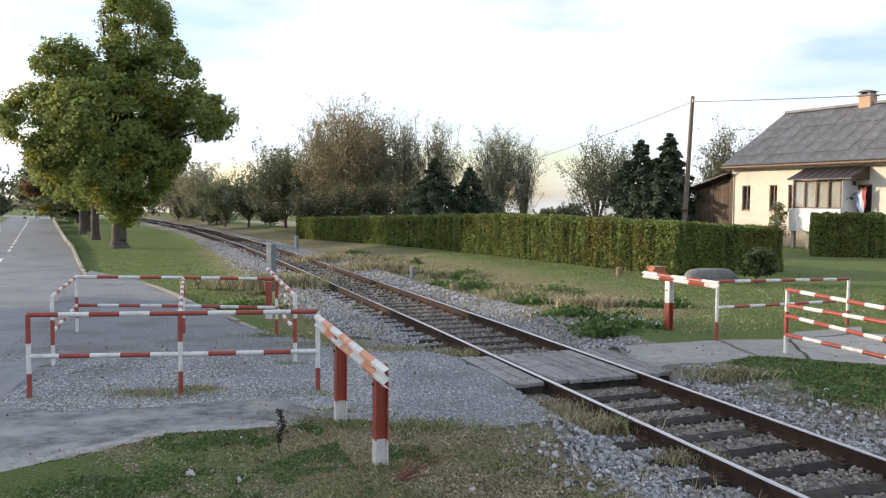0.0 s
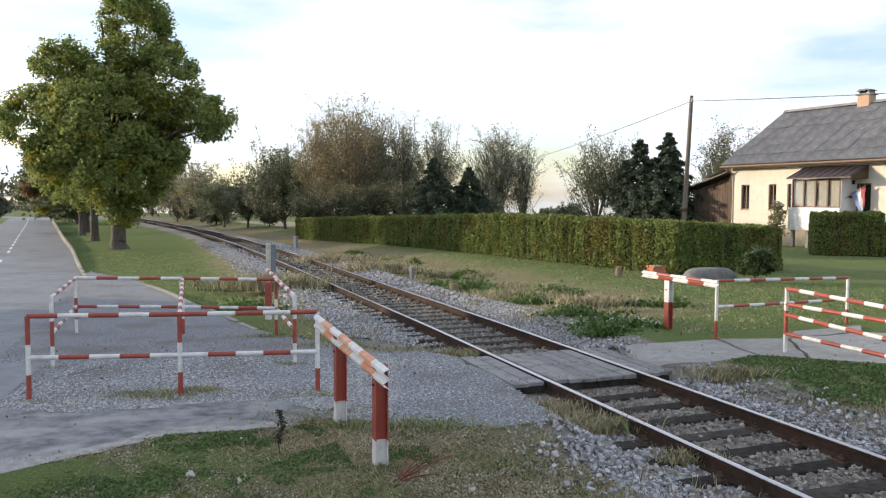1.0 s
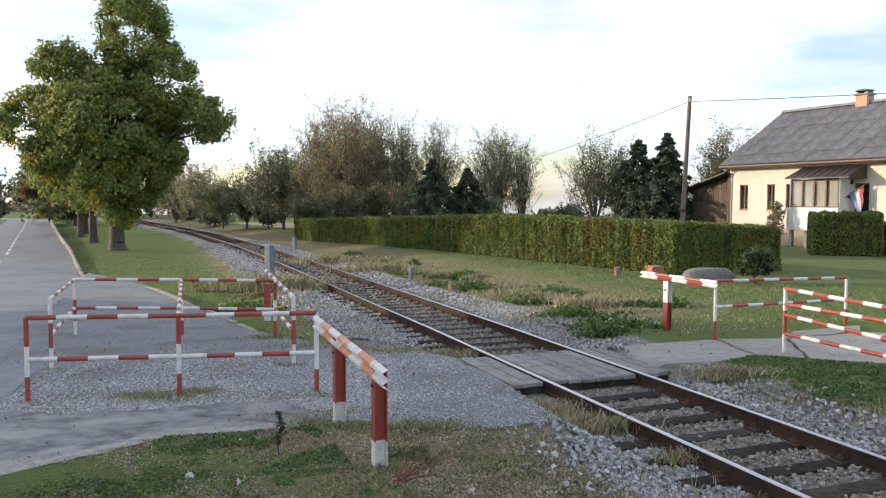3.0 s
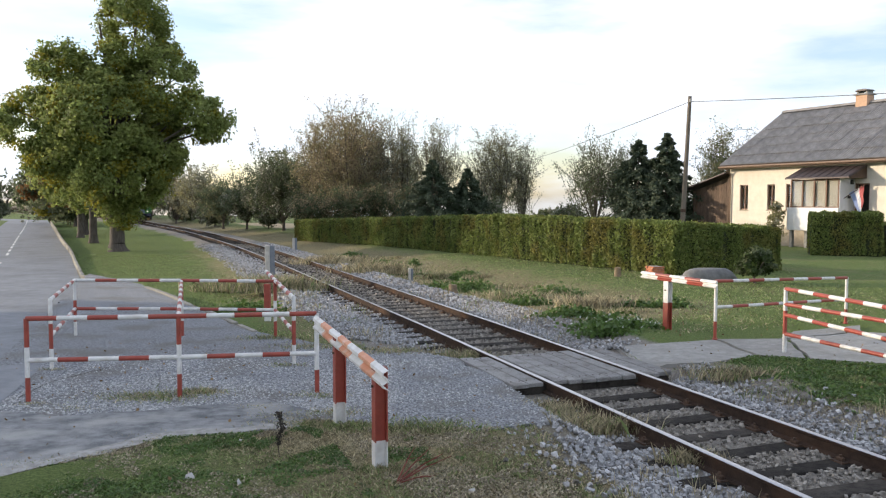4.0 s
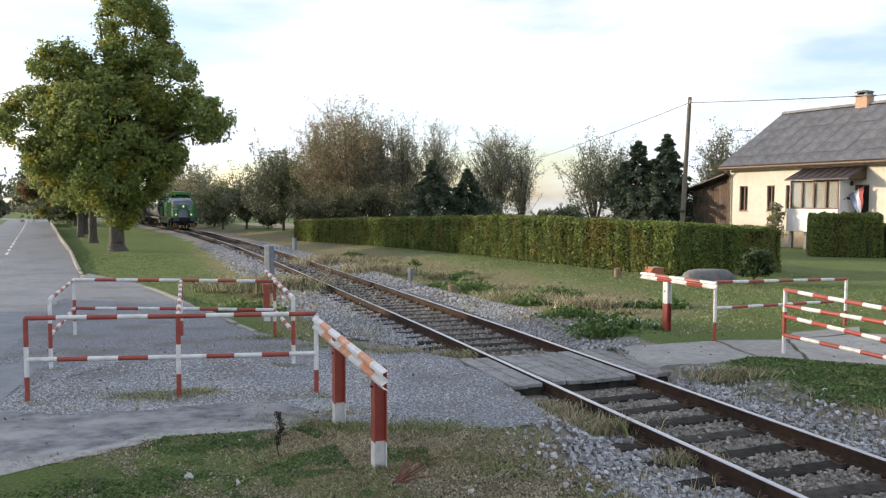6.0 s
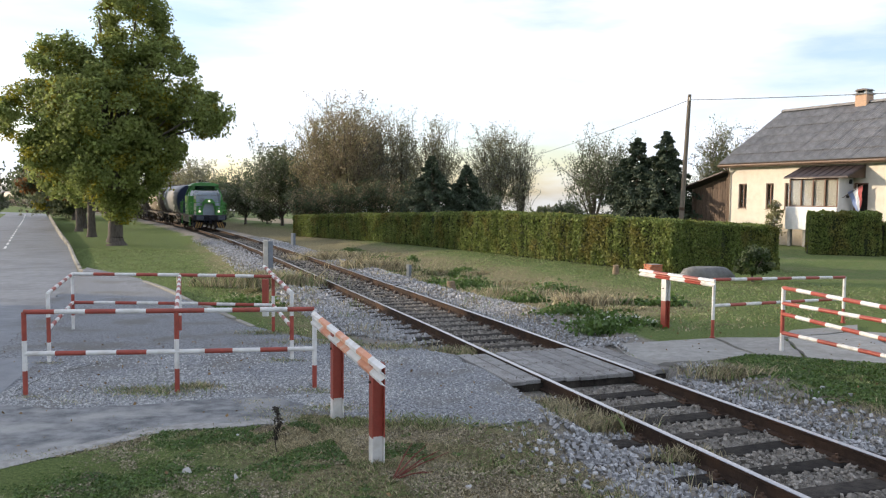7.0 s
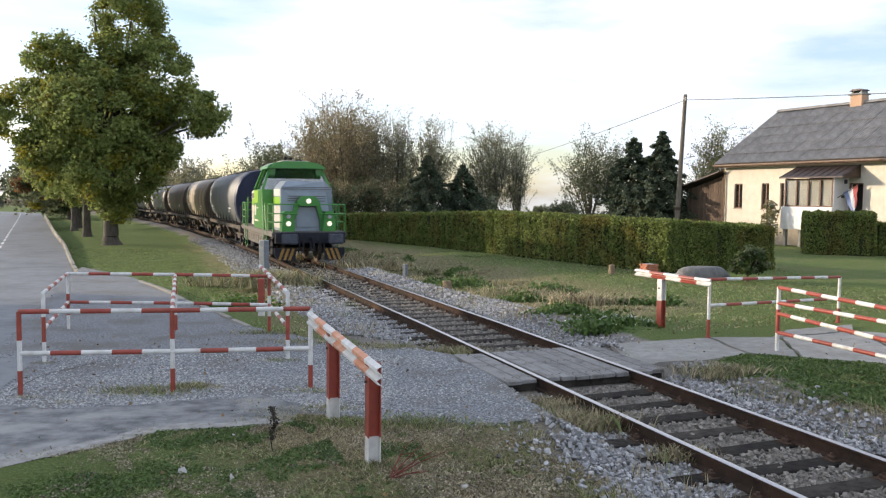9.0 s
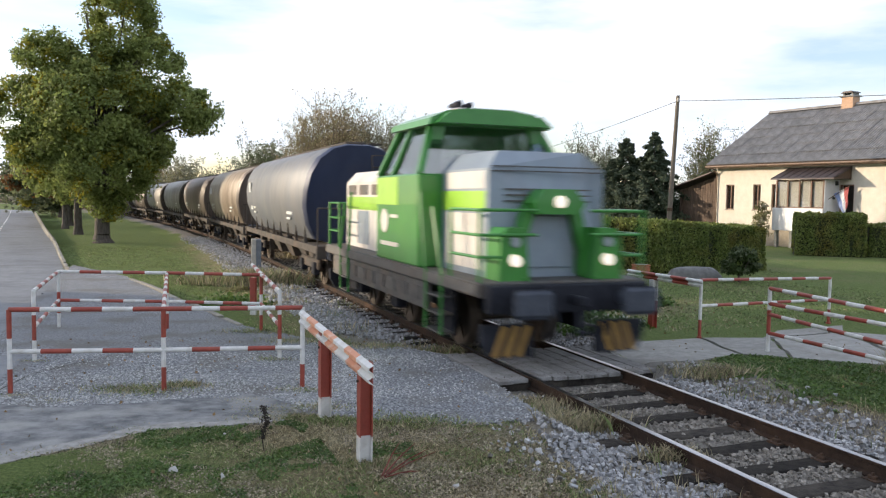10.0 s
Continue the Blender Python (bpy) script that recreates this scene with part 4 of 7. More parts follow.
def garden_tree(label, px, top_px, half_px, D, leaves, size, mats, seed, mix=0.3, clumps=110, spread=0.6, twigs=0, trunk=None, low=0.22, limbs=22, name="garden_tree"):
    """A loose tree: leaders that fan out from the trunk, ascending twigs on them and small leaves strung along the twigs."""
    x, y = by_view(px, D)
    rng = np.random.RandomState(seed)
    t = thing(name, label, "shrub" if name == "shrub" else "tree", m=on_land(x, y))
    top = EYE_Z + (358 - top_px) / 1400 * D - land(x, y)
    w = half_px / 1400 * D * (1.5 if px < 520 else 1.28)
    r0, h = trunk or (0.09 + 0.010 * top, top * max(0.06, low * 0.5))
    wood = Build()
    wood.tube((0, 0, -0.15), (0, 0, h * 0.3), r0 * 1.4, r0, n=9, caps=False)
    limb(wood, (0, 0, h * 0.3), (0, 0, h), r0, r0 * 0.8, rng, 8, 2, 0.04)
    n = 9 if name == "shrub" else 13
    tips, foot = [], []
    for i in range(n):
        a = 2.4 * i + rng.uniform(-0.4, 0.4)
        e = ((i + 0.5) / n) ** 0.6  # from the middle of the crown outwards
        tips.append((math.cos(a) * w * 0.85 * e, math.sin(a) * w * 0.85 * e, h + (top - h) * (0.9 - 0.42 * e ** 2) * rng.uniform(0.9, 1.04)))
        foot.append((0, 0, h * rng.uniform(0.75, 1.0)))
        limb(wood, foot[-1], tips[-1], r0 * 0.45, r0 * 0.07, rng, 5, 4, 0.05)
    tips, foot = np.array(tips), np.array(foot)
    count = int(90 + leaves / 16)
    k = rng.randint(0, n, count)
    g = rng.uniform(0.12, 1.0, count)[:, None] ** 0.75
    bend = np.array([1.0, 1.0, 0.75])
    start = foot[k] * (1 - g) + tips[k] * g ** bend + rng.normal(size=(count, 3)) * w * np.array([0.22, 0.22, 0.16])
    start[:, 2] = np.where(start[:, 2] < low * top * 0.6 + 0.1, rng.uniform(low * 0.6, low * 0.6 + 0.5, count) * top, start[:, 2])
    out = start * np.array([1, 1, 0]) / w
    way = out * 0.55 + np.array([0, 0, 0.75]) + rng.normal(size=(count, 3)) * 0.38
    length = (top * 0.085 + 0.2) * rng.uniform(0.5, 1.35, count)[:, None]
    end = start + way * length
    tw = Build()
    for p, q in zip(start, end):
        tw.tube(p - (q - p) * 0.5, q, 0.012 + 0.0012 * top, 0.005, n=3, caps=False)
    per = int(leaves * 2.6 / count) + 1
    f = rng.uniform(-0.35, 1.04, (count, per, 1))
    pts = (start[:, None] * (1 - f) + end[:, None] * f + rng.normal(size=(count, per, 3)) * (0.09 + 0.008 * top)).reshape(-1, 3)
    tone = np.repeat(rng.uniform(size=count) < mix, per)
    crown = Build()
    leaf_quads(crown, pts[~tone], size * 0.72, rng, 0)
    leaf_quads(crown, pts[tone], size * 0.72, rng, 1)
    part("trunk", wood, M_BARK, t, "furrowed bark and bare limbs", smooth=60)
    tagged(part("brushwood", tw, M_TWIG, t, "thin ascending twigs", fix=False), kind="stuff")
    part("crown", crown, mats, t, "loose feathery crown", fix=False)
    return t


garden_tree("tall loose tree with sparse brown leaves", 622, 163, 62, 74, 11000, 0.20, [L_BROWN, L_OLIVE], 31, 0.3, 190, 0.65, 120, low=0.12)
garden_tree("loose tree with yellowish leaves", 572, 200, 42, 77, 6500, 0.20, [L_OLIVE, L_BROWN], 32, 0.4, 120, 0.6, 60, low=0.1)
garden_tree("loose tree with sparse grey-brown leaves", 668, 215, 38, 76, 5200, 0.20, [L_BROWN, L_GREY], 42, 0.4, 110, 0.6, 60, low=0.1)
garden_tree("sparse tree with thin grey-green leaves", 715, 205, 36, 78, 5000, 0.19, [L_GREY, L_OLIVE], 33, 0.4, 110, 0.6, 80, low=0.12)
garden_tree("sparse tree with thin grey-green leaves", 772, 210, 36, 80, 4500, 0.19, [L_GREY, L_OLIVE], 34, 0.3, 100, 0.6, 80, low=0.12)
garden_tree("sparse pale birch with thin leaves", 880, 218, 46, 79, 7500, 0.18, [L_GREY, L_OLIVE], 35, 0.35, 170, 0.6, 130, low=0.06)
garden_tree("sparse pale birch with thin leaves", 925, 240, 24, 80, 2400, 0.17, [L_GREY, L_OLIVE], 36, 0.2, 70, 0.5, 70, low=0.06)
garden_tree("round dark green orchard tree", 502, 265, 55, 82, 11000, 0.24, [L_DARK, L_GREY], 37, 0.3, 120, 0.85, 20, low=0.22)
garden_tree("small dark orchard tree", 437, 325, 30, 90, 5600, 0.24, [L_DARK, L_GREY], 38, 0.3, 60, 0.7, 10, low=0.3)
garden_tree("small dark orchard tree", 395, 322, 30, 97, 5600, 0.25, [L_DARK, L_OLIVE], 39, 0.3, 60, 0.7, 10, low=0.3)
garden_tree("tree with thin grey leaves beyond the track", 355, 292, 36, 118, 5000, 0.30, [L_GREY, L_OLIVE], 40, 0.4, 90, 0.9, 40, low=0.1)
garden_tree("tree with thin grey leaves beyond the track", 312, 300, 30, 126, 4500, 0.32, [L_GREY, L_BROWN], 41, 0.3, 80, 0.9, 40, low=0.1)
garden_tree("tree with thin grey leaves beyond the track", 268, 320, 34, 150, 4000, 0.36, [L_DARK, L_GREY], 43, 0.4, 70, 1.0, 0, low=0.08)
garden_tree("open tree with dark branches and few leaves", 1052, 236, 46, 66, 3600, 0.19, [L_DARK, L_GREY], 44, 0.3, 140, 0.5, 110, low=0.2)
garden_tree("open tree with dark branches and few leaves", 1092, 236, 22, 67, 1700, 0.18, [L_DARK, L_GREY], 45, 0.3, 70, 0.5, 60, low=0.2)
garden_tree("sparse tree behind the house", 1272, 222, 40, 74, 4200, 0.2, [L_DARK, L_OLIVE], 46, 0.4, 90, 0.55, 70, low=0.1)
garden_tree("sparse tree behind the house", 1328, 220, 26, 76, 2600, 0.2, [L_DARK, L_GREY], 47, 0.3, 60, 0.5, 50, low=0.1)
for k, (px, top, half, D) in enumerate([(545, 345, 30, 70), (600, 325, 42, 70), (660, 318, 42, 71), (712, 325, 36, 70), (475, 372, 16, 88), (860, 350, 30, 70), (968, 372, 20, 140), (1005, 365, 26, 72), (1240, 350, 26, 60), (1215, 360, 20, 58), (330, 370, 26, 130), (380, 372, 22, 105), (-6, 352, 14, 120), (88, 352, 36, 128), (125, 350, 36, 118), (40, 325, 60, 330), (-40, 325, 60, 330), (120, 325, 60, 330)]):
    garden_tree("dense dark shrubs behind the garden hedge" if k < 13 else "dense dark bush by the road", px, top, half, D, 3600, 0.0028 * D, [L_DARK, L_BROWN] if k < 4 else [L_DARK, L_GREY], 60 + k, 0.35, 60, 0.011 * D, 0, (0.08, 0.5), 0.05, 8, "shrub")


def conifer(label, px, top_px, half_px, D, seed, count=7000):
    x, y = by_view(px, D)
    rng = np.random.RandomState(seed)
    t = thing("conifer", label, "tree", "dark conifers", m=on_land(x, y))
    h = EYE_Z + (358 - top_px) / 1400 * D - land(x, y)
    w = half_px / 1400 * D
    pts, boughs = [], Build()
    levels = int(h / 0.26)
    for i in range(levels):
        f = (i + 0.5) / levels
        z = 0.25 + (h - 0.25) * f
        r = w * 1.6 * (1 - f) ** 0.82 * rng.uniform(0.8, 1.15)
        n = max(4, int(9 * (1 - f)) + 3)
        for k in range(n):
            a = 2 * math.pi * (k + rng.uniform(0, 0.8)) / n
            rr = r * rng.uniform(0.55, 1.2)
            tip = Vector((math.cos(a) * rr, math.sin(a) * rr, z - 0.28 * rr))
            boughs.tube((0, 0, z), tip, 0.03, 0.008, n=4, caps=False)
            m = max(3, int(1.9 * count / levels / n))
            g = rng.uniform(0.12, 1.0, m)[:, None] ** 0.6
            pts.append(np.array([[0, 0, z]]) * (1 - g) + np.array([tip]) * g + rng.normal(0, 0.05 + 0.14 * (1 - f), (m, 3)) * np.array([1, 1, 0.8]))
    boughs.tube((0, 0, -0.1), (0, 0, h * 0.98), 0.16, 0.02, n=8, caps=False)
    part("trunk", boughs, M_BARK, t, "dark trunk with drooping boughs")
    b = Build()
    pts = np.concatenate(pts)
    leaf_quads(b, pts, 0.17, rng, 0, 0.4, np.stack([pts[:, 0], pts[:, 1], np.full(len(pts), 0.6)], 1) / w)
    part("crown", b, L_FIR, t, "dense dark needles", fix=False)


conifer("dark pointed spruce behind the hedge", 765, 283, 58, 64, 1, 16000)
conifer("dark pointed spruce behind the hedge", 826, 298, 52, 65, 2, 15000)
conifer("dark pointed spruce near the pole", 1128, 248, 68, 59, 3, 20000)
conifer("dark pointed spruce near the pole", 1178, 236, 58, 57, 4, 20000)

tree("bush", "small evergreen bush before the hedge", 9.85, 24.9, [(0, 0, 0.62, 0.62, 0.6, 0.60)], 3600, 0.10, [L_SHRUB, L_DARK], 91, (0.04, 0.2), 60, 0.16, 8, hollow=0.55, category="bush")
tree("bush", "pale leafy shrub before the house wall", 19.75, 47.3, [(0, 0, 1.5, 0.7, 0.5, 1.0), (0.2, 0, 2.2, 0.5, 0.4, 0.5)], 1500, 0.13, [L_OLIVE, L_GREY], 92, (0.04, 0.6), 50, 0.22, 14, hollow=0.3, category="bush")


# ---------------------------------------------------------------- house
M_WALL = mat("cream_render", (0.64, 0.57, 0.47), (0.74, 0.67, 0.57), 2.5, 0.9, bump=0.25, fine=70, stain=(0.55, 0.48, 0.40), stain_scale=0.5)
M_PLINTH = mat("plinth_render", (0.40, 0.34, 0.26), (0.52, 0.45, 0.35), 4, 0.9, bump=0.3, stain=(0.25, 0.22, 0.18), stain_scale=1.2)
M_ROOF = mat("fibre_cement_tile", (0.20, 0.19, 0.182), (0.32, 0.305, 0.295), 3.0, 0.9, bump=0.4, fine=30, each=0.09, stain=(0.15, 0.14, 0.125), stain_scale=0.9, stain_amount=0.7)
M_TIMBER = mat("brown_timber", (0.07, 0.045, 0.03), (0.15, 0.10, 0.07), 6, 0.8, bump=0.3, each=0.2, stretch=(4, 4, 0.6))
M_FRAME = mat("window_frame_brown", (0.12, 0.06, 0.035), (0.2, 0.11, 0.07), 8, 0.6)
M_DARKROOF = mat("dark_sheet_metal", (0.045, 0.035, 0.035), (0.09, 0.07, 0.07), 5, 0.55, 0.3, bump=0.1)
M_PANEL = mat("white_panel", (0.70, 0.70, 0.70), (0.80, 0.80, 0.80), 3, 0.6, stain=(0.6, 0.59, 0.57), stain_scale=1)
M_CURTAIN = mat("curtain", (0.64, 0.58, 0.50), (0.78, 0.72, 0.64), 9, 0.9, stretch=(3, 3, 0.2))
# near-black tone: the darkness of unlit interiors, put into the colour
M_DARK = mat("unlit_room_tone", (0.02, 0.018, 0.016), (0.04, 0.035, 0.03), 3, 0.95)
M_GUTTER = mat("gutter_metal", (0.16, 0.11, 0.08), (0.26, 0.19, 0.14), 7, 0.5, 0.6)
M_BLACKISH = mat("lamp_iron", (0.03, 0.03, 0.032), (0.06, 0.06, 0.06), 6, 0.6)
M_CHIM = mat("chimney_brick", (0.42, 0.26, 0.17), (0.58, 0.40, 0.28), 14, 0.9, bump=0.4)
M_FR = mat("flag_red", (0.55, 0.12, 0.11), (0.62, 0.17, 0.15), 5, 0.8)
M_FW = mat("flag_white", (0.72, 0.72, 0.74), (0.8, 0.8, 0.8), 5, 0.8)
M_FB = mat("flag_blue", (0.24, 0.30, 0.50), (0.30, 0.36, 0.56), 5, 0.8)


def glass_material(name, tint, rough=0.05, gloss_share=0.07):
    m = bpy.data.materials.new(name)
    m.use_nodes = True
    n, l = m.node_tree.nodes, m.node_tree.links
    n.remove(n["Principled BSDF"])
    clear, gloss, mix = n.new("ShaderNodeBsdfTransparent"), n.new("ShaderNodeBsdfGlossy"), n.new("ShaderNodeMixShader")
    clear.inputs[0].default_value = (*tint, 1)
    gloss.inputs["Roughness"].default_value = rough
    mix.inputs[0].default_value = gloss_share
    l.new(clear.outputs[0], mix.inputs[1])
    l.new(gloss.outputs[0], mix.inputs[2])
    l.new(mix.outputs[0], n["Material Output"].inputs["Surface"])
    return m


M_GLASS = glass_material("window_glass", (0.88, 0.90, 0.90))


def make_house():
    H = thing("house", "single-storey cream house with grey tiled gable roof", "house", m=pose(19.15, 53.0, 0, 0, 0, -62))
    L, W, E, ridge = 16.0, 11.0, 5.3, 8.75
    holes = [(0.86, 1.52), (3.02, 3.60), (4.41, 5.05)]
    door = (9.02, 9.9)
    z0, z1 = 2.04, 3.66
    b = Build()
    xs = [0.0] + [v for h in holes + [door] for v in h] + [L]
    for i in range(0, len(xs), 2):
        b.box(xs[i], xs[i + 1], 0, 0.35, 0.9, E)
    for a, c in holes:
        b.box(a, c, 0, 0.35, 0.9, z0).box(a, c, 0, 0.35, z1, E)
    b.box(*door, 0, 0.35, 0.9, 1.1).box(*door, 0, 0.35, 3.6, E)
    part("wall", b, M_WALL, H, "sunlit cream rendered front wall")
    part("wall", Build().box(0, 0.35, 0.352, W, 0.9, E).prism([(0.352, E), (W, E), (W / 2, ridge - 0.25)], "x", 0.0, 0.35), M_WALL, H)
    part("wall", Build().box(L - 0.35, L, 0.352, W, 0.9, E).prism([(0.352, E), (W, E), (W / 2, ridge - 0.25)], "x", L - 0.35, L), M_WALL, H)
    part("wall", Build().box(0.352, L - 0.352, W - 0.35, W, 0.9, E), M_WALL, H)
    part("plinth", Build().box(-0.04, L + 0.04, -0.05, W + 0.05, -0.6, 0.898), M_PLINTH, H, "grey-brown plinth")
    part("floor", Build().box(0.36, L - 0.36, 0.36, W - 0.36, 0.9, 1.1), M_DARK, H)
    for a, c in holes:
        w = part("window", Build().box(a, a + 0.07, 0.1, 0.18, z0, z1).box(c - 0.07, c, 0.1, 0.18, z0, z1).box(a + 0.07, c - 0.07, 0.1, 0.18, z0, z0 + 0.07).box(a + 0.07, c - 0.07, 0.1, 0.18, z1 - 0.07, z1)
                 .box((a + c) / 2 - 0.035, (a + c) / 2 + 0.035, 0.1, 0.17, z0 + 0.07, z1 - 0.07), M_FRAME, H, "brown timber window")
        for p, q in ((a + 0.07, (a + c) / 2 - 0.035), ((a + c) / 2 + 0.035, c - 0.07)):
            ob = part("pane", Build().box(p, q, 0.135, 0.143, z0 + 0.07, z1 - 0.07), M_GLASS, w)
            ob.visible_shadow = False
        part("blind", Build().box(a + 0.05, c - 0.05, 0.22, 0.24, z0 + (0.05 if a < 2 else 0.6), z1 - 0.05), M_TIMBER, w, "drawn brown blind")
        part("sill", Build().box(a - 0.05, c + 0.05, -0.06, 0.1, z0 - 0.05, z0 - 0.003, 0.01), M_PLINTH, w)
    # roof: overlapping corrugated sheets, row over row
    over, n, wide = 0.55, 6, 1.05
    slope = math.atan2(ridge - E, W / 2)
    run = (W / 2 + over) / math.cos(slope) / n
    sheets = []
    for k in range(3):
        vs, m = [], 36
        for e, v in ((0, 0.0), (0, run * 1.08), (1, 0.0), (1, run * 1.08)):
            for i in range(m + 1):
                vs.append(((wide + 0.04) * i / m, v, 0.028 * math.cos(math.pi * i / 3) + (0.025 if v == 0 else 0.0) - 0.012 * e + 0.006 * k))
        q = m + 1
        fs = [(i, i + 1, q + i + 1, q + i) for i in range(m)] + [(2 * q + i, 3 * q + i, 3 * q + i + 1, 2 * q + i + 1) for i in range(m)] + [(i, 2 * q + i, 2 * q + i + 1, i + 1) for i in range(m)]
        sheets.append(Build().add(vs, fs).mesh("roof_sheet", [M_ROOF]))
    cols = int((L + 0.8) / wide) + 1
    for side in (0, 1):
        base = pose(-0.4, -over, E - over * math.tan(slope), math.degrees(slope)) if side == 0 else pose(L + 0.4, W + over, E - over * math.tan(slope), 0, 0, 180) @ pose(0, 0, 0, math.degrees(slope))
        part("roof_deck", Build().box(0.02, L + 0.78, 0.03, run * n - 0.02, -0.08, -0.035), M_TIMBER, H, m=base)
        for r in range(n):
            for c in range(cols):
                x = min(c * wide, L + 0.8 - wide)
                part("roof_sheet", sheets[(r + c) % 3], M_ROOF, H, m=base @ pose(x, r * run, 0.01 + 0.008 * ((r * 5 + c * 3) % 3)))
    part("ridge_cap", Build().prism([(W / 2 - 0.16, ridge + 0.03), (W / 2, ridge + 0.2), (W / 2 + 0.16, ridge + 0.03)], "x", -0.42, L + 0.42), M_ROOF, H)
    for k in range(19):
        x = 0.2 + k * 0.85
        part("rafter_end", Build().box(x, x + 0.09, -0.5, -0.01, E - 0.52, E - 0.38), M_TIMBER, H)
    part("eaves_board", Build().box(-0.38, L + 0.38, -0.55, -0.51, E - 0.6, E - 0.4), M_TIMBER, H, "brown eaves board")
    part("gutter", Build().tube((-0.4, -0.62, E - 0.47), (L + 0.4, -0.62, E - 0.47), 0.075, n=8), M_GUTTER, H, "brown metal gutter", smooth=40)
    part("downpipe", Build().tube((0.12, -0.10, 0.2), (0.12, -0.10, E - 0.95), 0.05, n=8).tube((0.12, -0.10, E - 0.95), (0.12, -0.6, E - 0.5), 0.05, n=8), M_GUTTER, H, "metal downpipe", smooth=40)
    ch = part("chimney", Build().box(5.3, 6.1, W / 2 - 0.35, W / 2 + 0.35, ridge - 0.6, 9.3, 0.02), M_CHIM, H, "pale brick chimney")
    part("cap", Build().box(5.2, 6.2, W / 2 - 0.45, W / 2 + 0.45, 9.3, 9.39, 0.02).box(5.35, 5.45, W / 2 - 0.3, W / 2 + 0.3, 9.39, 9.55).box(5.95, 6.05, W / 2 - 0.3, W / 2 + 0.3, 9.39, 9.55), M_CONC, ch)
    part("cowl", Build().prism([(5.25, 9.55), (6.15, 9.55), (5.95, 9.66), (5.45, 9.66)], "y", W / 2 - 0.4, W / 2 + 0.4), M_DARKROOF, ch, "dark metal cowl")
    # glazed porch
    P = part("porch", Build().box(5.7, 8.94, -1.29, -0.003, 0.95, 1.12, 0.01).box(5.72, 5.9, -1.25, -1.05, -0.3, 0.948).box(6.75, 6.93, -1.25, -1.05, -0.3, 0.948).box(8.7, 8.88, -1.25, -1.05, -0.3, 0.948), M_CONC, H, "concrete porch deck on stout legs")
    part("parapet", Build().box(5.6, 8.97, -1.36, -1.3, 0.88, 2.22, 0.01).box(5.6, 5.66, -1.298, -0.01, 1.12, 2.22), M_PANEL, P, "white porch parapet")
    frame = Build()
    cuts = [5.8, 6.58, 7.36, 8.14, 8.92]
    for x in cuts:
        frame.box(x - 0.04, x + 0.04, -1.3, -1.22, 2.222, 3.86)
    frame.box(5.84, 8.88, -1.29, -1.23, 2.222, 2.29).box(5.84, 8.88, -1.29, -1.23, 3.78, 3.86)
    part("glazing_bar", frame, M_FRAME, P, "dark glazing bars")
    for a, c in zip(cuts, cuts[1:]):
        ob = part("pane", Build().box(a + 0.042, c - 0.042, -1.265, -1.257, 2.292, 3.778), M_GLASS, P)
        ob.visible_shadow = False
        cv = Build()
        m = 14
        vs = [(a + 0.05 + (c - a - 0.1) * i / m, -1.16 + 0.03 * math.sin(i * 2.1), z) for i in range(m + 1) for z in (2.26, 3.8)]
        cv.add(vs, [(2 * i, 2 * i + 2, 2 * i + 3, 2 * i + 1) for i in range(m)])
        part("curtain", cv, M_CURTAIN, P, "pale closed curtain")
    part("cheek", Build().box(8.965, 9.0, -1.28, -0.02, 1.12, 3.88), M_PANEL, P, "white porch side panel")
    part("cheek", Build().box(5.66, 5.72, -1.2, -0.01, 2.22, 3.9), M_PANEL, P)
    # panel coloured dark in place of the unlit room behind the door
    part("doorway", Build().box(door[0] - 0.03, door[1] + 0.03, 0.36, 0.40, 1.1, 3.63), M_DARK, H, "dark panel standing for the unlit room")
    part("door_frame", Build().box(door[0], door[0] + 0.06, 0.05, 0.16, 1.1, 3.6).box(door[1] - 0.06, door[1], 0.05, 0.16, 1.1, 3.6).box(door[0] + 0.06, door[1] - 0.06, 0.05, 0.16, 3.53, 3.6), M_FRAME, H)
    part("step", Build().box(9.02, 10.1, -1.2, -0.06, -0.3, 1.1, 0.01), M_CONC, H, "concrete entrance steps")
    part("wall_lamp", Build().box(9.002, 9.14, -0.42, -0.28, 3.55, 3.8, 0.02), M_BLACKISH, P, "small dark wall lamp")
    part("letter_box", Build().box(9.002, 9.06, -0.62, -0.40, 2.75, 2.9, 0.01), M_BLACKISH, P, "small dark box on the side panel")
    rf = Build()
    rf.prism([(-1.62, 3.88), (-1.62, 3.95), (-0.02, 4.62), (-0.02, 4.55)], "x", 5.6, 9.75)
    pr = part("porch_roof", rf, M_DARKROOF, H, "dark brown sheet porch roof")
    for k in range(9):
        x = 5.65 + k * 0.5
        part("seam", Build().prism([(-1.62, 3.952), (-1.62, 3.98), (-0.02, 4.65), (-0.02, 4.622)], "x", x, x + 0.04), M_DARKROOF, pr)
    part("gable_board", Build().prism([(-1.55, 3.88), (-0.02, 3.88), (-0.02, 4.53)], "x", 9.68, 9.72), M_TIMBER, H)
    # dark panel on the plinth, its colour standing for an unlit opening
    part("cellar_door", Build().box(6.2, 6.5, -0.09, -0.052, 0.1, 0.7), M_DARK, H, "small dark panel standing for an unlit cellar opening")
    barrel = thing("barrel", "dark round barrel standing below the porch", "barrel", m=on_land(21.0, 44.7))
    part("body", Build().pipe([(0, 0, 0), (0, 0, 0.3), (0, 0, 0.62), (0, 0, 0.7)], [0.3, 0.34, 0.32, 0.29], [0, 0, 0], 16), M_BLACKISH, barrel, smooth=40)
    part("rim", Build().pipe([(0, 0, 0.66), (0, 0, 0.71)], [0.325, 0.325], [0], 16), M_IRON, barrel)
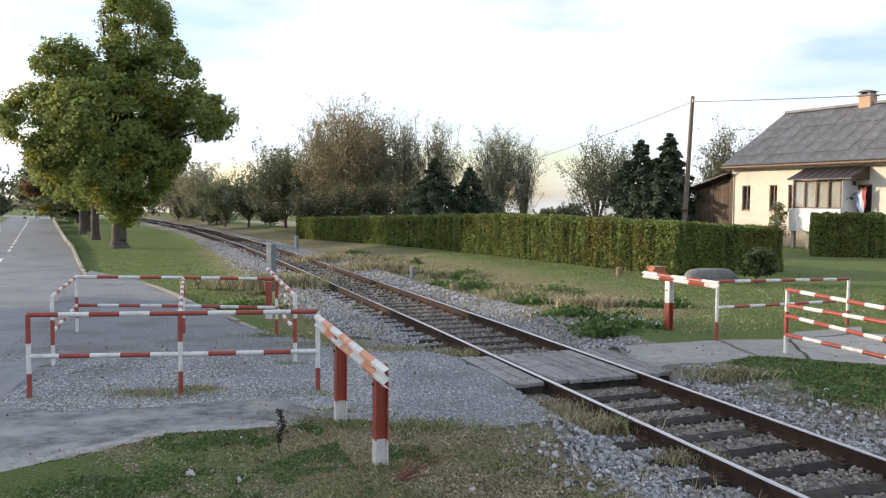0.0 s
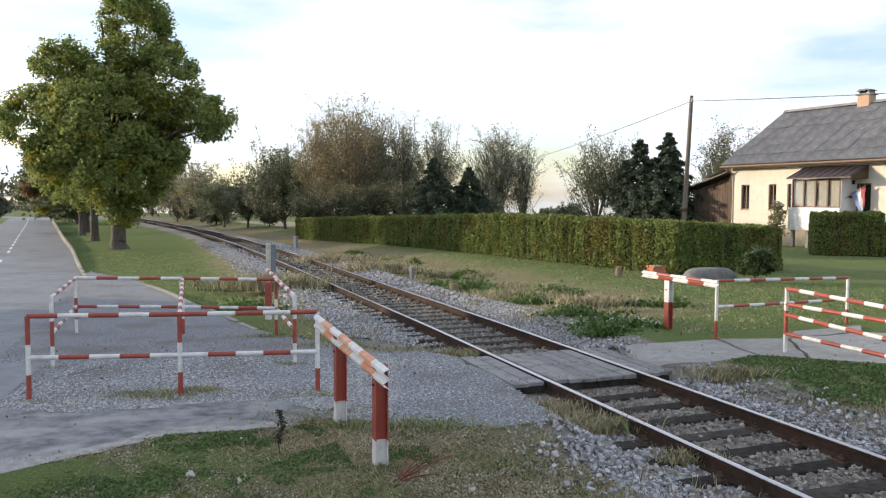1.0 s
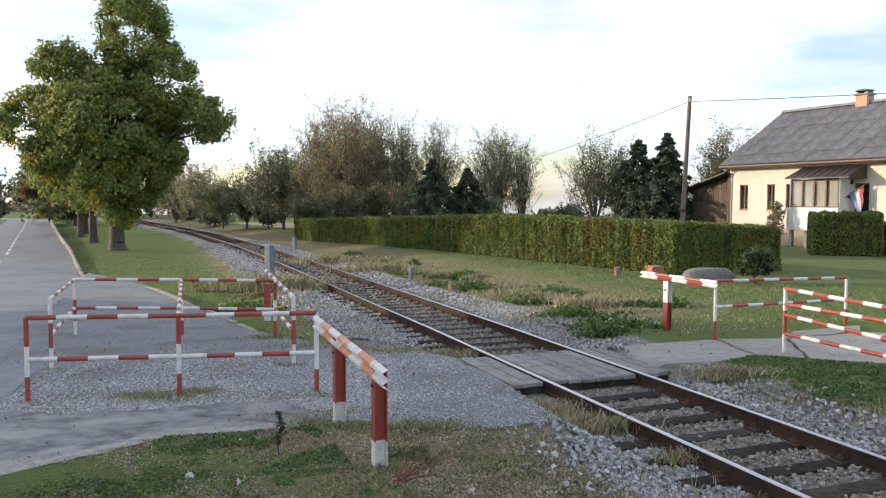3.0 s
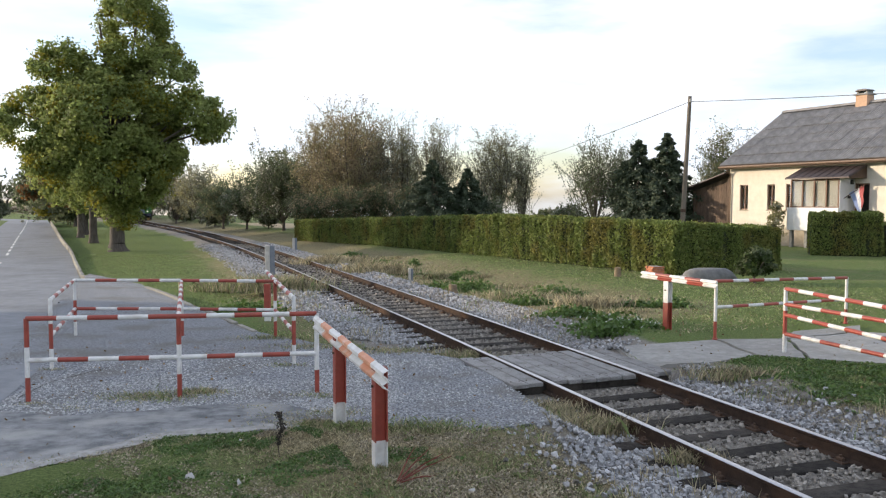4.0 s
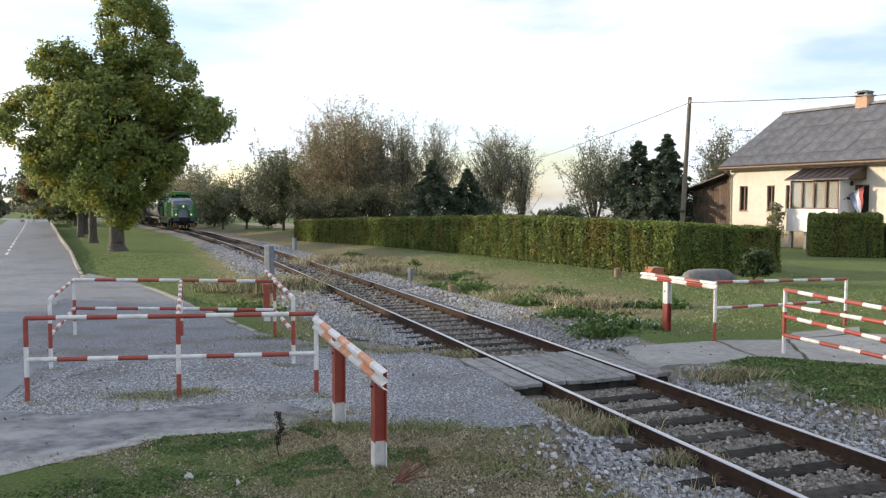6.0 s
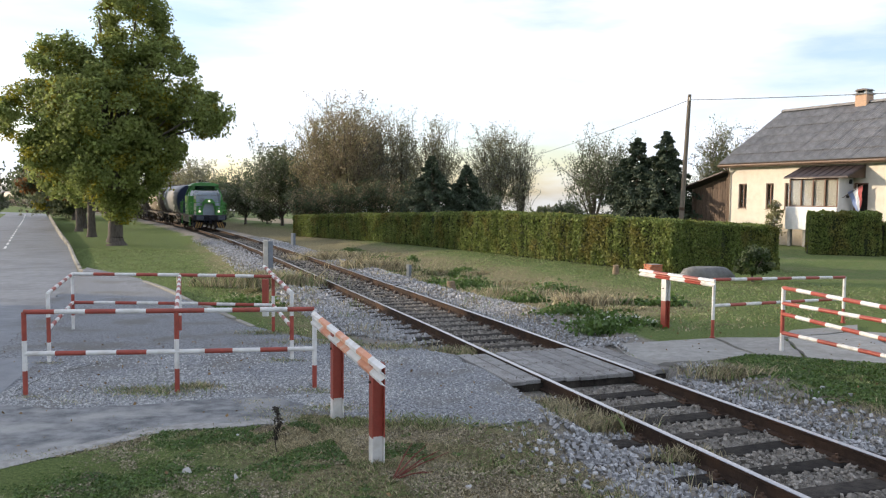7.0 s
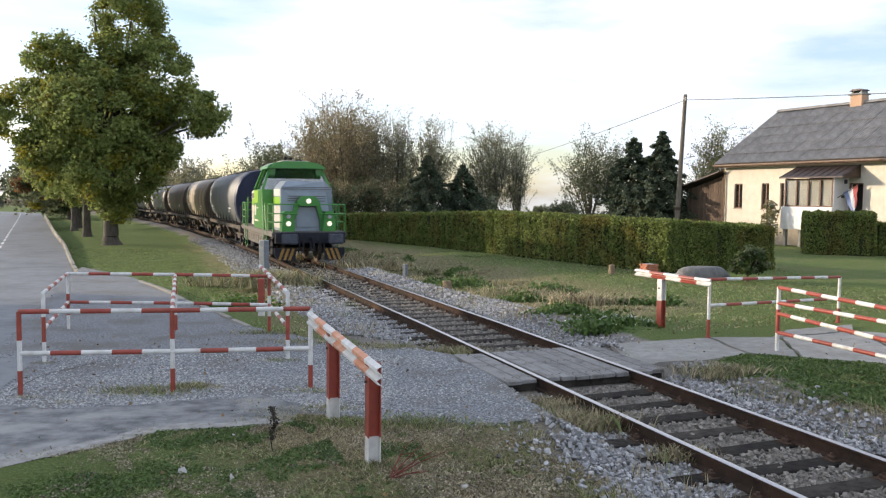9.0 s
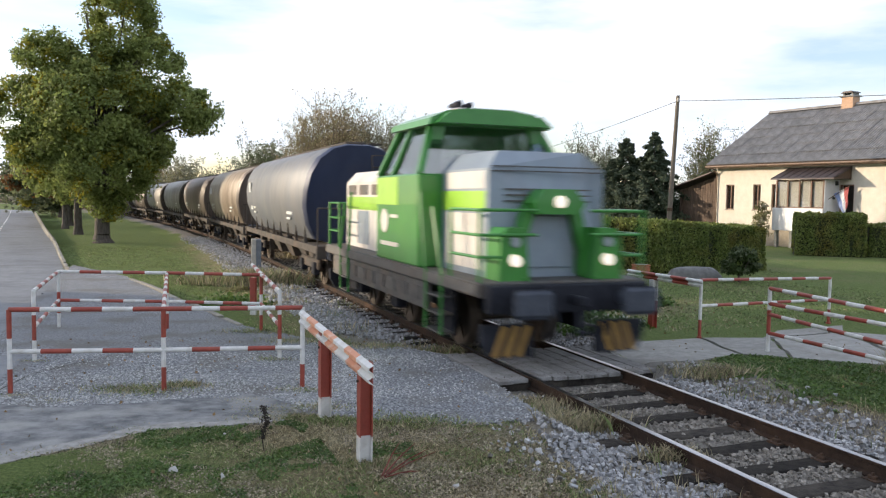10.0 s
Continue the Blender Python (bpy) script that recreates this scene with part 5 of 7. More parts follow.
    # lean-to barn at the gable
    S = thing("shed", "dark timber lean-to shed beside the house", "shed", m=pose(19.15, 53.0, 0, 0, 0, -62))
    for k in range(15):
        x = -3.4 + k * 0.22
        part("board", Build().box(x, x + 0.2, 0.3, 0.34, -0.5, 3.3 + 0.3 * (x + 3.6), 0.004), M_TIMBER, S)
    # solid block coloured dark, so that the shed's inside reads as unlit
    part("unlit_infill", Build().box(-3.4, -0.06, 0.36, 4.0, -0.5, 3.1), M_DARK, S, "dark block standing for the unlit inside")
    part("roof", Build().prism([(-3.9, 3.34), (-3.9, 3.42), (-0.05, 4.52), (-0.05, 4.44)], "y", -0.5, 5.0), M_DARKROOF, S, "rusty dark sheet roof")
    for x in (-3.35, -0.3):
        part("post", Build().box(x, x + 0.14, 0.1, 0.24, -0.5, 3.28 + 0.28 * (x + 3.6)), M_TIMBER, S)
    # flag
    F = thing("flag", "red, white and blue flag hanging by the door", "flag", m=pose(19.15, 53.0, 0, 0, 0, -62))
    part("staff", Build().tube((9.0, -0.95, 2.75), (9.95, -0.5, 3.5), 0.02, n=6), M_TIMBER, F)
    for k, mt in enumerate((M_FR, M_FW, M_FB)):
        vs, m = [], 8
        for i in range(m + 1):
            for e in (0, 1):
                u = (k + e) / 3
                vs.append((9.9 - u * (0.72 - 0.62 * i / m), -0.52 - u * 0.2 + 0.04 * math.sin(i * 1.3 + u * 5), 3.5 - 0.45 * u - 1.2 * i / m))
        part("stripe", Build().add(vs, [(2 * i, 2 * i + 1, 2 * i + 3, 2 * i + 2) for i in range(m)]), mt, F)


make_house()


# ---------------------------------------------------------------- pole and wires
M_POLE = mat("pole_timber", (0.11, 0.09, 0.07), (0.21, 0.175, 0.14), 8, 0.9, bump=0.4, stretch=(4, 4, 0.3))
M_WIRE = mat("wire", (0.10, 0.10, 0.11), (0.14, 0.14, 0.15), 5, 0.6)
M_PORC = mat("insulator", (0.35, 0.33, 0.3), (0.5, 0.48, 0.45), 5, 0.3)


def make_pole():
    t = thing("utility_pole", "weathered leaning timber pole carrying two wires", "utility pole")
    base, top = Vector((13.55, 45.0, land(13.55, 45) - 0.3)), Vector((13.9, 45.0, 8.48))
    part("pole", Build().tube(base, top, 0.15, 0.1, n=12), M_POLE, t, smooth=40)
    part("insulator", Build().tube(top + Vector((-0.02, -0.12, -0.35)), top + Vector((-0.02, -0.12, -0.15)), 0.05, n=8), M_PORC, t, "ceramic insulator")
    part("insulator", Build().tube(top + Vector((0.0, 0.12, -0.75)), top + Vector((0.0, 0.12, -0.55)), 0.05, n=8), M_PORC, t, "ceramic insulator")
    part("foot_band", Build().tube(base.lerp(top, 0.27), base.lerp(top, 0.29), 0.15, n=12), M_IRON, t)

    def wire(a, c, sag, label):
        b = Build()
        pts = [Vector(a).lerp(Vector(c), i / 24) - Vector((0, 0, sag * 4 * (i / 24) * (1 - i / 24))) for i in range(25)]
        b.pipe(pts, [0.019] * 25, [0] * 24, 5)
        solid("overhead_wire", b, M_WIRE, label, "wire", "overhead wires")
    wire(top + Vector((0, 0, -0.3)), (27.0, 30.0, 7.3), 0.12, "thin sagging wire from the pole past the house")
    wire(top + Vector((0, 0, -0.3)), (4.8, 112.0, 6.6), 0.5, "thin sagging wire from the pole into the trees")


make_pole()

# white gatepost by the road
solid("gatepost", Build().box(-0.12, 0.12, -0.12, 0.12, -0.3, 3.4, 0.02), M_PANEL, "tall plain white post beside the road", "post", m=on_land(-43.6, 77.2))


# ---------------------------------------------------------------- train
M_GREEN = mat("loco_green", (0.033, 0.19, 0.028), (0.045, 0.235, 0.036), 2.0, 0.38, coat=0.3, stain=(0.05, 0.22, 0.03), stain_scale=1.2)
M_LIME = mat("loco_lime", (0.27, 0.52, 0.03), (0.33, 0.60, 0.045), 2.0, 0.38, coat=0.3)
M_SILVER = mat("loco_silver", (0.22, 0.265, 0.325), (0.28, 0.33, 0.39), 2.0, 0.45, 0.1, coat=0.15, stain=(0.25, 0.26, 0.28), stain_scale=1.5)
M_CREAM = mat("loco_cream", (0.58, 0.54, 0.50), (0.68, 0.64, 0.6), 3.0, 0.5, stain=(0.42, 0.36, 0.31), stain_scale=1.5)
M_CHASSIS = mat("chassis_grey", (0.065, 0.063, 0.062), (0.135, 0.128, 0.12), 4, 0.7, 0.2, bump=0.2, stain=(0.16, 0.11, 0.075), stain_scale=1.5)
M_SILL = mat("grimy_sill", (0.075, 0.07, 0.066), (0.145, 0.135, 0.125), 5, 0.7, stain=(0.13, 0.10, 0.08), stain_scale=2)
M_BLACK = mat("black_steel", (0.012, 0.013, 0.018), (0.03, 0.032, 0.042), 5, 0.75, 0.0, spec=0.2, bump=0.2)
M_BUFFER = mat("buffer_steel", (0.035, 0.042, 0.062), (0.075, 0.085, 0.11), 8, 0.55, 0.3)
M_YELLOW = mat("hazard_yellow", (0.27, 0.15, 0.03), (0.40, 0.23, 0.05), 6, 0.6, stain=(0.25, 0.14, 0.05), stain_scale=4)
M_CABGLASS = glass_material("cab_glass", (0.70, 0.74, 0.74), 0.03, 0.28)
M_LAMP = mat("headlight_glow", (0.9, 0.88, 0.8), None, 3, 0.2, glow=(1.0, 0.78, 0.58, 0.8))
M_LENS = mat("lamp_lens", (0.25, 0.28, 0.30), (0.4, 0.42, 0.45), 9, 0.15)
M_WHEEL = mat("wheel_steel", (0.06, 0.045, 0.035), (0.14, 0.11, 0.085), 7, 0.6, 0.5)


def wheelset(name, x, z, r, parent, gauge=HALF):
    b = Build()
    b.tube((0, -1.0, 0), (0, 1.0, 0), 0.09, n=12)
    for sgn in (-1, 1):
        b.tube((0, sgn * (gauge - 0.07), 0), (0, sgn * (gauge + 0.06), 0), r, n=28)
        b.tube((0, sgn * (gauge - 0.1), 0), (0, sgn * (gauge - 0.07), 0), r + 0.028, n=28)
        for k in range(6):
            a = math.pi * k / 3
            b.box(-0.03, 0.03, sgn * gauge + (0.062 if sgn > 0 else -0.085), sgn * gauge + (0.085 if sgn > 0 else -0.062), 0.12, r * 0.8, m=Matrix.Rotation(a, 4, "Y"))
    return part(name, b, M_WHEEL, parent, "steel wheels on an axle", smooth=40, m=pose(x, 0, z))


def buffer_pair(x, sgn, parent):
    for y in (-0.875, 0.875):
        bf = part("buffer", Build().tube((x - sgn * 0.55, y, 1.05), (x - sgn * 0.1, y, 1.05), 0.11, n=14).box(x - sgn * 0.55 - 0.02, x - sgn * 0.55 + 0.02, y - 0.2, y + 0.2, 0.85, 1.25), M_BUFFER, parent, "sprung steel buffer", smooth=40)
        part("head", Build().box(x - 0.1 if sgn > 0 else x, x if sgn > 0 else x + 0.1, y - 0.31, y + 0.31, 0.85, 1.26, 0.06), M_BUFFER, bf, "wide dark buffer head")


def hood(b, x0, x1, w, z0, z1, cut, slope=0.0, slot=0):
    """A bonnet with chamfered top edges; slope leans its front top back."""
    prof = [(-w, z0), (w, z0), (w, z1 - cut), (w - cut * 0.9, z1), (-w + cut * 0.9, z1), (-w, z1 - cut)]
    n = len(prof)
    vs = [(x0, y, z) for y, z in prof] + [(x1 - (slope if z > z1 - cut - 0.01 else 0) * (1 if z > z1 - 0.01 else 0.1), y, z) for y, z in prof]
    b.add(vs, [(i, (i + 1) % n, n + (i + 1) % n, n + i) for i in range(n)] + [tuple(range(n))[::-1], tuple(range(n, 2 * n))], slot)


def make_loco():
    T = thing("locomotive", "green and silver diesel locomotive with lit headlights", "locomotive")
    part("frame", Build().box(-4.85, 4.75, -1.42, 1.42, 1.08, 1.30, 0.02), M_CHASSIS, T, "grimy grey running plate")
    for sgn in (-1, 1):
        sk = part("side_skirt", Build().box(-4.2, 2.6, sgn * 1.36 - 0.03, sgn * 1.36 + 0.03, 0.62, 1.078, 0.01), M_CHASSIS, T, "weathered side skirt")
        for k in range(9):
            x = -3.9 + k * 0.7
            part("louvre", Build().box(x, x + 0.5, sgn * 1.40 - 0.012, sgn * 1.40 + 0.012, 0.74, 0.98, 0.004), M_CHASSIS if k % 3 else M_SILL, sk)
        part("side_sill", Build().box(-4.8, 4.7, sgn * 1.432 - 0.01, sgn * 1.432 + 0.01, 1.12, 1.26), M_SILL, T, "grimy pale sill stripe")
    for x in (-2.6, 0.0, 2.6):
        for sgn in (-1, 1):
            part("axle_box", Build().box(x - 0.22, x + 0.22, sgn * 1.05 - 0.12, sgn * 1.05 + 0.12, 0.32, 0.72, 0.03), M_BLACK, T)
    part("tank", Build().box(-2.1, 2.1, -0.6, 0.6, 0.45, 1.07, 0.05), M_BLACK, T)
    # front bonnet
    b = Build()
    hood(b, 2.2, 4.12, 1.0, 1.30, 3.25, 0.28, 0.25)
    fh = part("front_bonnet", b, M_SILVER, T, "silver grey front bonnet")
    for sgn in (-1, 1):
        part("lime_band", Build().box(2.25, 4.0, sgn * 1.004 - 0.008, sgn * 1.004 + 0.008, 2.30, 2.62), M_LIME, fh, "lime green band")
        part("side_door", Build().box(2.4, 3.2, sgn * 1.002 - 0.006, sgn * 1.002 + 0.006, 1.4, 2.27), M_CREAM, fh)
        part("side_door", Build().box(3.24, 3.95, sgn * 1.002 - 0.006, sgn * 1.002 + 0.006, 1.4, 2.27), M_CREAM, fh)
        part("side_door", Build().box(2.4, 3.95, sgn * 1.002 - 0.006, sgn * 1.002 + 0.006, 2.66, 2.93), M_CREAM, fh)
    for k in range(3):
        part("grille_slat", Build().box(4.115, 4.14, -0.74, 0.74, 2.46 + k * 0.09, 2.485 + k * 0.09), M_CHASSIS, fh)
    part("nose_panel", Build().box(4.122, 4.16, -0.42, 0.42, 1.45, 2.25, 0.01), M_SILVER, fh)
    for z in (3.0, 2.93):
        part("trim_line", Build().box(4.10, 4.128, -0.95, 0.95, z - 0.01, z + 0.01), M_CHASSIS, fh)
    part("light_box", Build().prism([(-0.36, 2.28), (0.36, 2.28), (0.44, 2.45), (0.26, 2.66), (-0.26, 2.66), (-0.44, 2.45)], "x", 4.12, 4.52), M_GREEN, T, "green upper light box")
    for sgn in (-1, 1):
        part("nose_arm", Build().prism([(sgn * 0.30, 2.36), (sgn * 0.48, 2.42), (sgn * 0.66, 1.7), (sgn * 0.62, 1.34), (sgn * 0.50, 1.34), (sgn * 0.50, 1.7)], "x", 4.13, 4.32), M_GREEN, T, "green nose bracket")
        lb = part("light_box", Build().prism([(sgn * 0.54, 1.30), (sgn * 1.05, 1.30), (sgn * 1.02, 1.98), (sgn * 0.92, 2.08), (sgn * 0.62, 2.08)], "x", 4.12, 4.62), M_GREEN, T, "green lower light box")
        part("headlight", Build().tube((4.60, sgn * 0.79, 1.60), (4.68, sgn * 0.79, 1.60), 0.10, 0.085, n=18), M_LAMP, lb, "bright headlight", smooth=40)
        part("marker_light", Build().tube((4.60, sgn * 0.79, 1.87), (4.66, sgn * 0.79, 1.87), 0.085, 0.075, n=16), M_LENS, lb, "unlit marker lamp", smooth=40)
    part("headlight", Build().tube((4.50, 0, 2.47), (4.57, 0, 2.47), 0.10, 0.09, n=18), M_LAMP, T, "bright upper headlight", smooth=40)
    # rear bonnet
    b = Build()
    hood(b, -4.5, -0.3, 0.98, 1.30, 3.1, 0.26)
    rb = part("rear_bonnet", b, M_CREAM, T, "pale rear bonnet with green bands")
    for sgn in (-1, 1):
        part("lime_band", Build().box(-4.4, -0.35, sgn * 0.984 - 0.008, sgn * 0.984 + 0.008, 2.2, 2.5), M_LIME, rb)
        for k in range(4):
            x = -4.4 + k * 1.02
            part("side_door", Build().box(x, x + 0.94, sgn * 0.984 - 0.006, sgn * 0.984 + 0.006, 1.4, 2.17), M_SILVER if k % 2 else M_CREAM, rb)
            part("vent", Build().box(x + 0.1, x + 0.84, sgn * 0.984 - 0.01, sgn * 0.984 + 0.01, 2.55, 2.78), M_CHASSIS, rb)
    part("exhaust", Build().tube((-2.0, 0, 3.08), (-2.0, 0, 3.35), 0.14, n=12), M_BLACK, T, smooth=40)
    # cab
    cb = part("cab", Build().box(-0.3, 2.2, -1.44, 1.44, 1.302, 2.92, 0.03), M_GREEN, T, "green cab body")
    for sgn in (-1, 1):
        part("lime_panel", Build().box(-0.26, 1.05, sgn * 1.443 - 0.004, sgn * 1.443 + 0.004, 2.36, 2.88), M_LIME, cb, "lime cab side panel")
        em = part("emblem", Build().tube((0.25, sgn * 1.445, 2.05), (0.25, sgn * 1.455, 2.05), 0.24, n=9), M_CREAM, cb, "plain pale emblem")
        part("bar", Build().box(0.6, 1.05, sgn * 1.446 - 0.004, sgn * 1.446 + 0.004, 2.12, 2.18), M_CREAM, cb)
        part("bar", Build().box(0.0, 1.1, sgn * 1.446 - 0.004, sgn * 1.446 + 0.004, 1.58, 1.66), M_CREAM, cb)
    lo = [(-0.26, 1.40), (2.16, 1.40)]
    zb, zt, xb, xt, rb2, rt2, wb, wt = 2.92, 3.82, 2.16, 1.72, -0.26, 0.06, 1.40, 1.06

    def pillar(p, q, r=0.07):
        return part("pillar", Build().tube(p, q, r, n=4), M_GREEN, cb)
    for sgn in (-1, 1):
        pillar((xb, sgn * wb, zb), (xt, sgn * wt, zt))
        pillar((rb2, sgn * wb, zb), (rt2, sgn * wt, zt))
        pillar((0.62, sgn * wb, zb), (0.74, sgn * wt, zt), 0.05)
        for x0, x1, t0, t1 in ((rb2, 0.62, rt2, 0.74), (0.62, xb, 0.74, xt)):
            vs = [(x0, sgn * (wb - 0.02), zb), (x1, sgn * (wb - 0.02), zb), (t1, sgn * (wt - 0.02), zt), (t0, sgn * (wt - 0.02), zt)]
            vs += [(x, y - sgn * 0.02, z) for x, y, z in vs]
            part("side_window", Build().add(vs, [(0, 1, 2, 3), (7, 6, 5, 4), (0, 4, 5, 1), (1, 5, 6, 2), (2, 6, 7, 3), (3, 7, 4, 0)]), M_CABGLASS, cb, "dark slanting side window")
        # corner quarter in green
        part("front_cheek", Build().prism([(sgn * 0.98, 2.9), (sgn * 1.38, 2.9), (sgn * 1.05, 3.82), (sgn * 0.82, 3.82)], "x", 1.70, 1.84), M_GREEN, cb)
    for x, t, lab in ((xb, xt, "wide dark front windscreen"), (rb2, rt2, "dark rear window")):
        d = -0.02 if x > 0 else 0.02
        vs = [(x + d, -wb + 0.05, zb), (x + d, wb - 0.05, zb), (t + d, wt - 0.05, zt), (t + d, -wt + 0.05, zt)]
        vs += [(p + 2 * d, y, z) for p, y, z in vs]
        part("windscreen", Build().add(vs, [(0, 1, 2, 3), (7, 6, 5, 4), (0, 4, 5, 1), (1, 5, 6, 2), (2, 6, 7, 3), (3, 7, 4, 0)]), M_CABGLASS, cb, lab)
    part("interior_blind", Build().box(1.9, 1.93, -0.9, -0.35, 2.93, 3.2), M_CREAM, cb)
    rf = Build()
    prof = [(-1.2, 3.78), (1.2, 3.78), (1.16, 3.9), (0.85, 4.04), (0.4, 4.10), (-0.4, 4.10), (-0.85, 4.04), (-1.16, 3.9)]
    n = len(prof)
    vs = [(-0.2, y, z) for y, z in prof] + [(2.0, y, z) for y, z in prof]
    rf.add(vs, [(i, (i + 1) % n, n + (i + 1) % n, n + i) for i in range(n)] + [tuple(range(n))[::-1], tuple(range(n, 2 * n))])
    roof = part("cab_roof", rf, M_GREEN, T, "green rounded cab roof with visor", smooth=35)
    part("roof_top", Build().box(0.0, 1.7, -0.55, 0.55, 4.09, 4.13, 0.015), M_CREAM, roof, "pale roof panel")
    part("visor", Build().prism([(-1.12, 3.80), (1.12, 3.80), (0.9, 3.98), (-0.9, 3.98)], "x", 2.002, 2.22), M_GREEN, roof)
    part("horn", Build().tube((0.9, -0.3, 4.13), (0.9, -0.3, 4.24), 0.03, n=8).tube((0.7, -0.3, 4.26), (1.2, -0.3, 4.26), 0.035, 0.07, n=10).tube((0.8, -0.1, 4.24), (1.25, -0.1, 4.24), 0.03, 0.06, n=10), M_BLACK, roof, "roof horns", smooth=40)
    part("antenna", Build().box(0.3, 0.55, 0.2, 0.5, 4.13, 4.22, 0.02), M_BLACK, roof)
    # buffer beams, ploughs, couplings, handrails at both ends
    for sgn in (1, -1):
        part("buffer_beam", Build().box(min(sgn * 4.75, sgn * 4.95), max(sgn * 4.75, sgn * 4.95), -1.34, 1.34, 0.86, 1.27, 0.02), M_BLACK, T, "dark buffer beam")
        buffer_pair(sgn * 5.45, sgn, T)
        hk = part("coupling", Build().box(min(sgn * 4.95, sgn * 5.3), max(sgn * 4.95, sgn * 5.3), -0.05, 0.05, 0.98, 1.12, 0.02).tube((sgn * 5.2, -0.06, 0.95), (sgn * 5.25, -0.06, 0.6), 0.03, n=8).tube((sgn * 5.2, 0.06, 0.95), (sgn * 5.25, 0.06, 0.6), 0.03, n=8).tube((sgn * 5.25, -0.09, 0.6), (sgn * 5.25, 0.09, 0.6), 0.03, n=8), M_BLACK, T, "hanging screw coupling")
        for y in (-0.45, -0.3, 0.3, 0.45):
            part("brake_hose", Build().tube((sgn * 4.95, y, 0.95), (sgn * 5.1, y * 1.05, 0.75), 0.025, n=6).tube((sgn * 5.1, y * 1.05, 0.75), (sgn * 5.0, y * 1.1, 0.5), 0.025, n=6), M_BLACK, T)
        for q in (-1, 1):
            pl = part("plough", Build().prism([(q * 0.55, 0.20), (q * 1.22, 0.20), (q * 1.36, 0.42), (q * 1.36, 0.68), (q * 0.55, 0.68)], "x", sgn * 4.66 if sgn > 0 else -4.78, sgn * 4.78 if sgn > 0 else -4.66), M_BLACK, T, "black plough blade")
            for k in range(3):
                y0 = q * (0.74 + 0.19 * k)
                x0 = sgn * 4.783
                vs = [(x0, y0, 0.22), (x0, y0 + q * 0.10, 0.22), (x0, y0 - q * 0.06, 0.66), (x0, y0 - q * 0.16, 0.66)]
                vs += [(x + sgn * 0.006, y, z) for x, y, z in vs]
                part("hazard_stripe", Build().add(vs, [(0, 1, 2, 3), (7, 6, 5, 4), (0, 4, 5, 1), (1, 5, 6, 2), (2, 6, 7, 3), (3, 7, 4, 0)]), M_YELLOW, pl, "orange-yellow hazard stripe")
            part("end_post", Build().tube((sgn * 4.66, q * 1.38, 1.3), (sgn * 4.66, q * 1.38, 2.36), 0.03, n=8).tube((sgn * 4.66, q * 0.62, 1.3), (sgn * 4.66, q * 0.62, 1.34), 0.03, n=8), M_GREEN, T, "green handrail post", smooth=40)
            part("end_post", Build().tube((sgn * 3.6, q * 1.4, 1.3), (sgn * 3.6, q * 1.4, 2.36), 0.03, n=8), M_GREEN, T, smooth=40)
            for z in (2.34, 1.98, 1.66):
                part("handrail", Build().tube((sgn * 4.66, q * 1.38, z), (sgn * 4.66, q * (0.45 if z > 1.9 else 1.05), z), 0.024, n=8), M_GREEN, T, smooth=40)
                part("handrail", Build().tube((sgn * 4.66, q * 1.38, z), (sgn * 3.6, q * 1.4, z), 0.024, n=8), M_GREEN, T, smooth=40)
            # steps
            st = part("ladder", Build().box(sgn * 2.95 - 0.33, sgn * 2.95 + 0.33, q * 1.18 - 0.02, q * 1.18 + 0.02, 0.3, 1.07), M_BLACK, T, "dark step recess")
            for z in (0.32, 0.62, 0.9):
                part("tread", Build().box(sgn * 2.95 - 0.32, sgn * 2.95 + 0.32, min(q * 1.2, q * 1.44), max(q * 1.2, q * 1.44), z, z + 0.035), M_CHASSIS, st)
            for e in (-0.36, 0.36):
                part("stile", Build().tube((sgn * 2.95 + e, q * 1.43, 0.32), (sgn * 2.95 + e, q * 1.43, 1.3), 0.025, n=8), M_GREEN, st, smooth=40)
            part("stair_rail", Build().tube((sgn * 2.55, q * 1.43, 1.3), (sgn * 2.32, q * 1.44, 2.6), 0.03, n=8).tube((sgn * 3.3, q * 1.43, 1.3), (sgn * 2.9, q * 1.44, 2.36), 0.03, n=8), M_GREEN, T, "green sloping stair rail", smooth=40)
    wheels = [wheelset("wheelset", x, 0.5, 0.5, T) for x in (-2.6, 0.0, 2.6)]
    return T, wheels


loco, loco_wheels = make_loco()


def wagon_side(name, dark, light, stain, amount=0.6):
    return mat(name, dark, light, 1.6, 0.5, 0.1, bump=0.1, stain=stain, stain_scale=0.55, stain_amount=amount, stretch=(1, 1, 0.35))


W_GREY = wagon_side("wagon_grey", (0.12, 0.13, 0.15), (0.18, 0.192, 0.215), (0.27, 0.25, 0.225), 0.4)
W_NAVY = wagon_side("wagon_navy", (0.018, 0.03, 0.075), (0.03, 0.045, 0.10), (0.05, 0.055, 0.08), 0.5)
W_RUST = wagon_side("wagon_beige_rust", (0.30, 0.25, 0.20), (0.40, 0.34, 0.27), (0.15, 0.10, 0.065), 0.85)
W_BROWN = wagon_side("wagon_brown", (0.13, 0.10, 0.085), (0.19, 0.15, 0.13), (0.09, 0.07, 0.058), 0.7)
W_PALE = wagon_side("wagon_pale", (0.25, 0.24, 0.225), (0.35, 0.335, 0.315), (0.17, 0.145, 0.125), 0.6)
W_UNDER = mat("wagon_underframe", (0.04, 0.034, 0.03), (0.09, 0.075, 0.062), 5, 0.85, 0.0, bump=0.3, stain=(0.13, 0.085, 0.055), stain_scale=1.5)
W_MARK = mat("stencil_white", (0.55, 0.55, 0.53), (0.65, 0.65, 0.62), 6, 0.7)


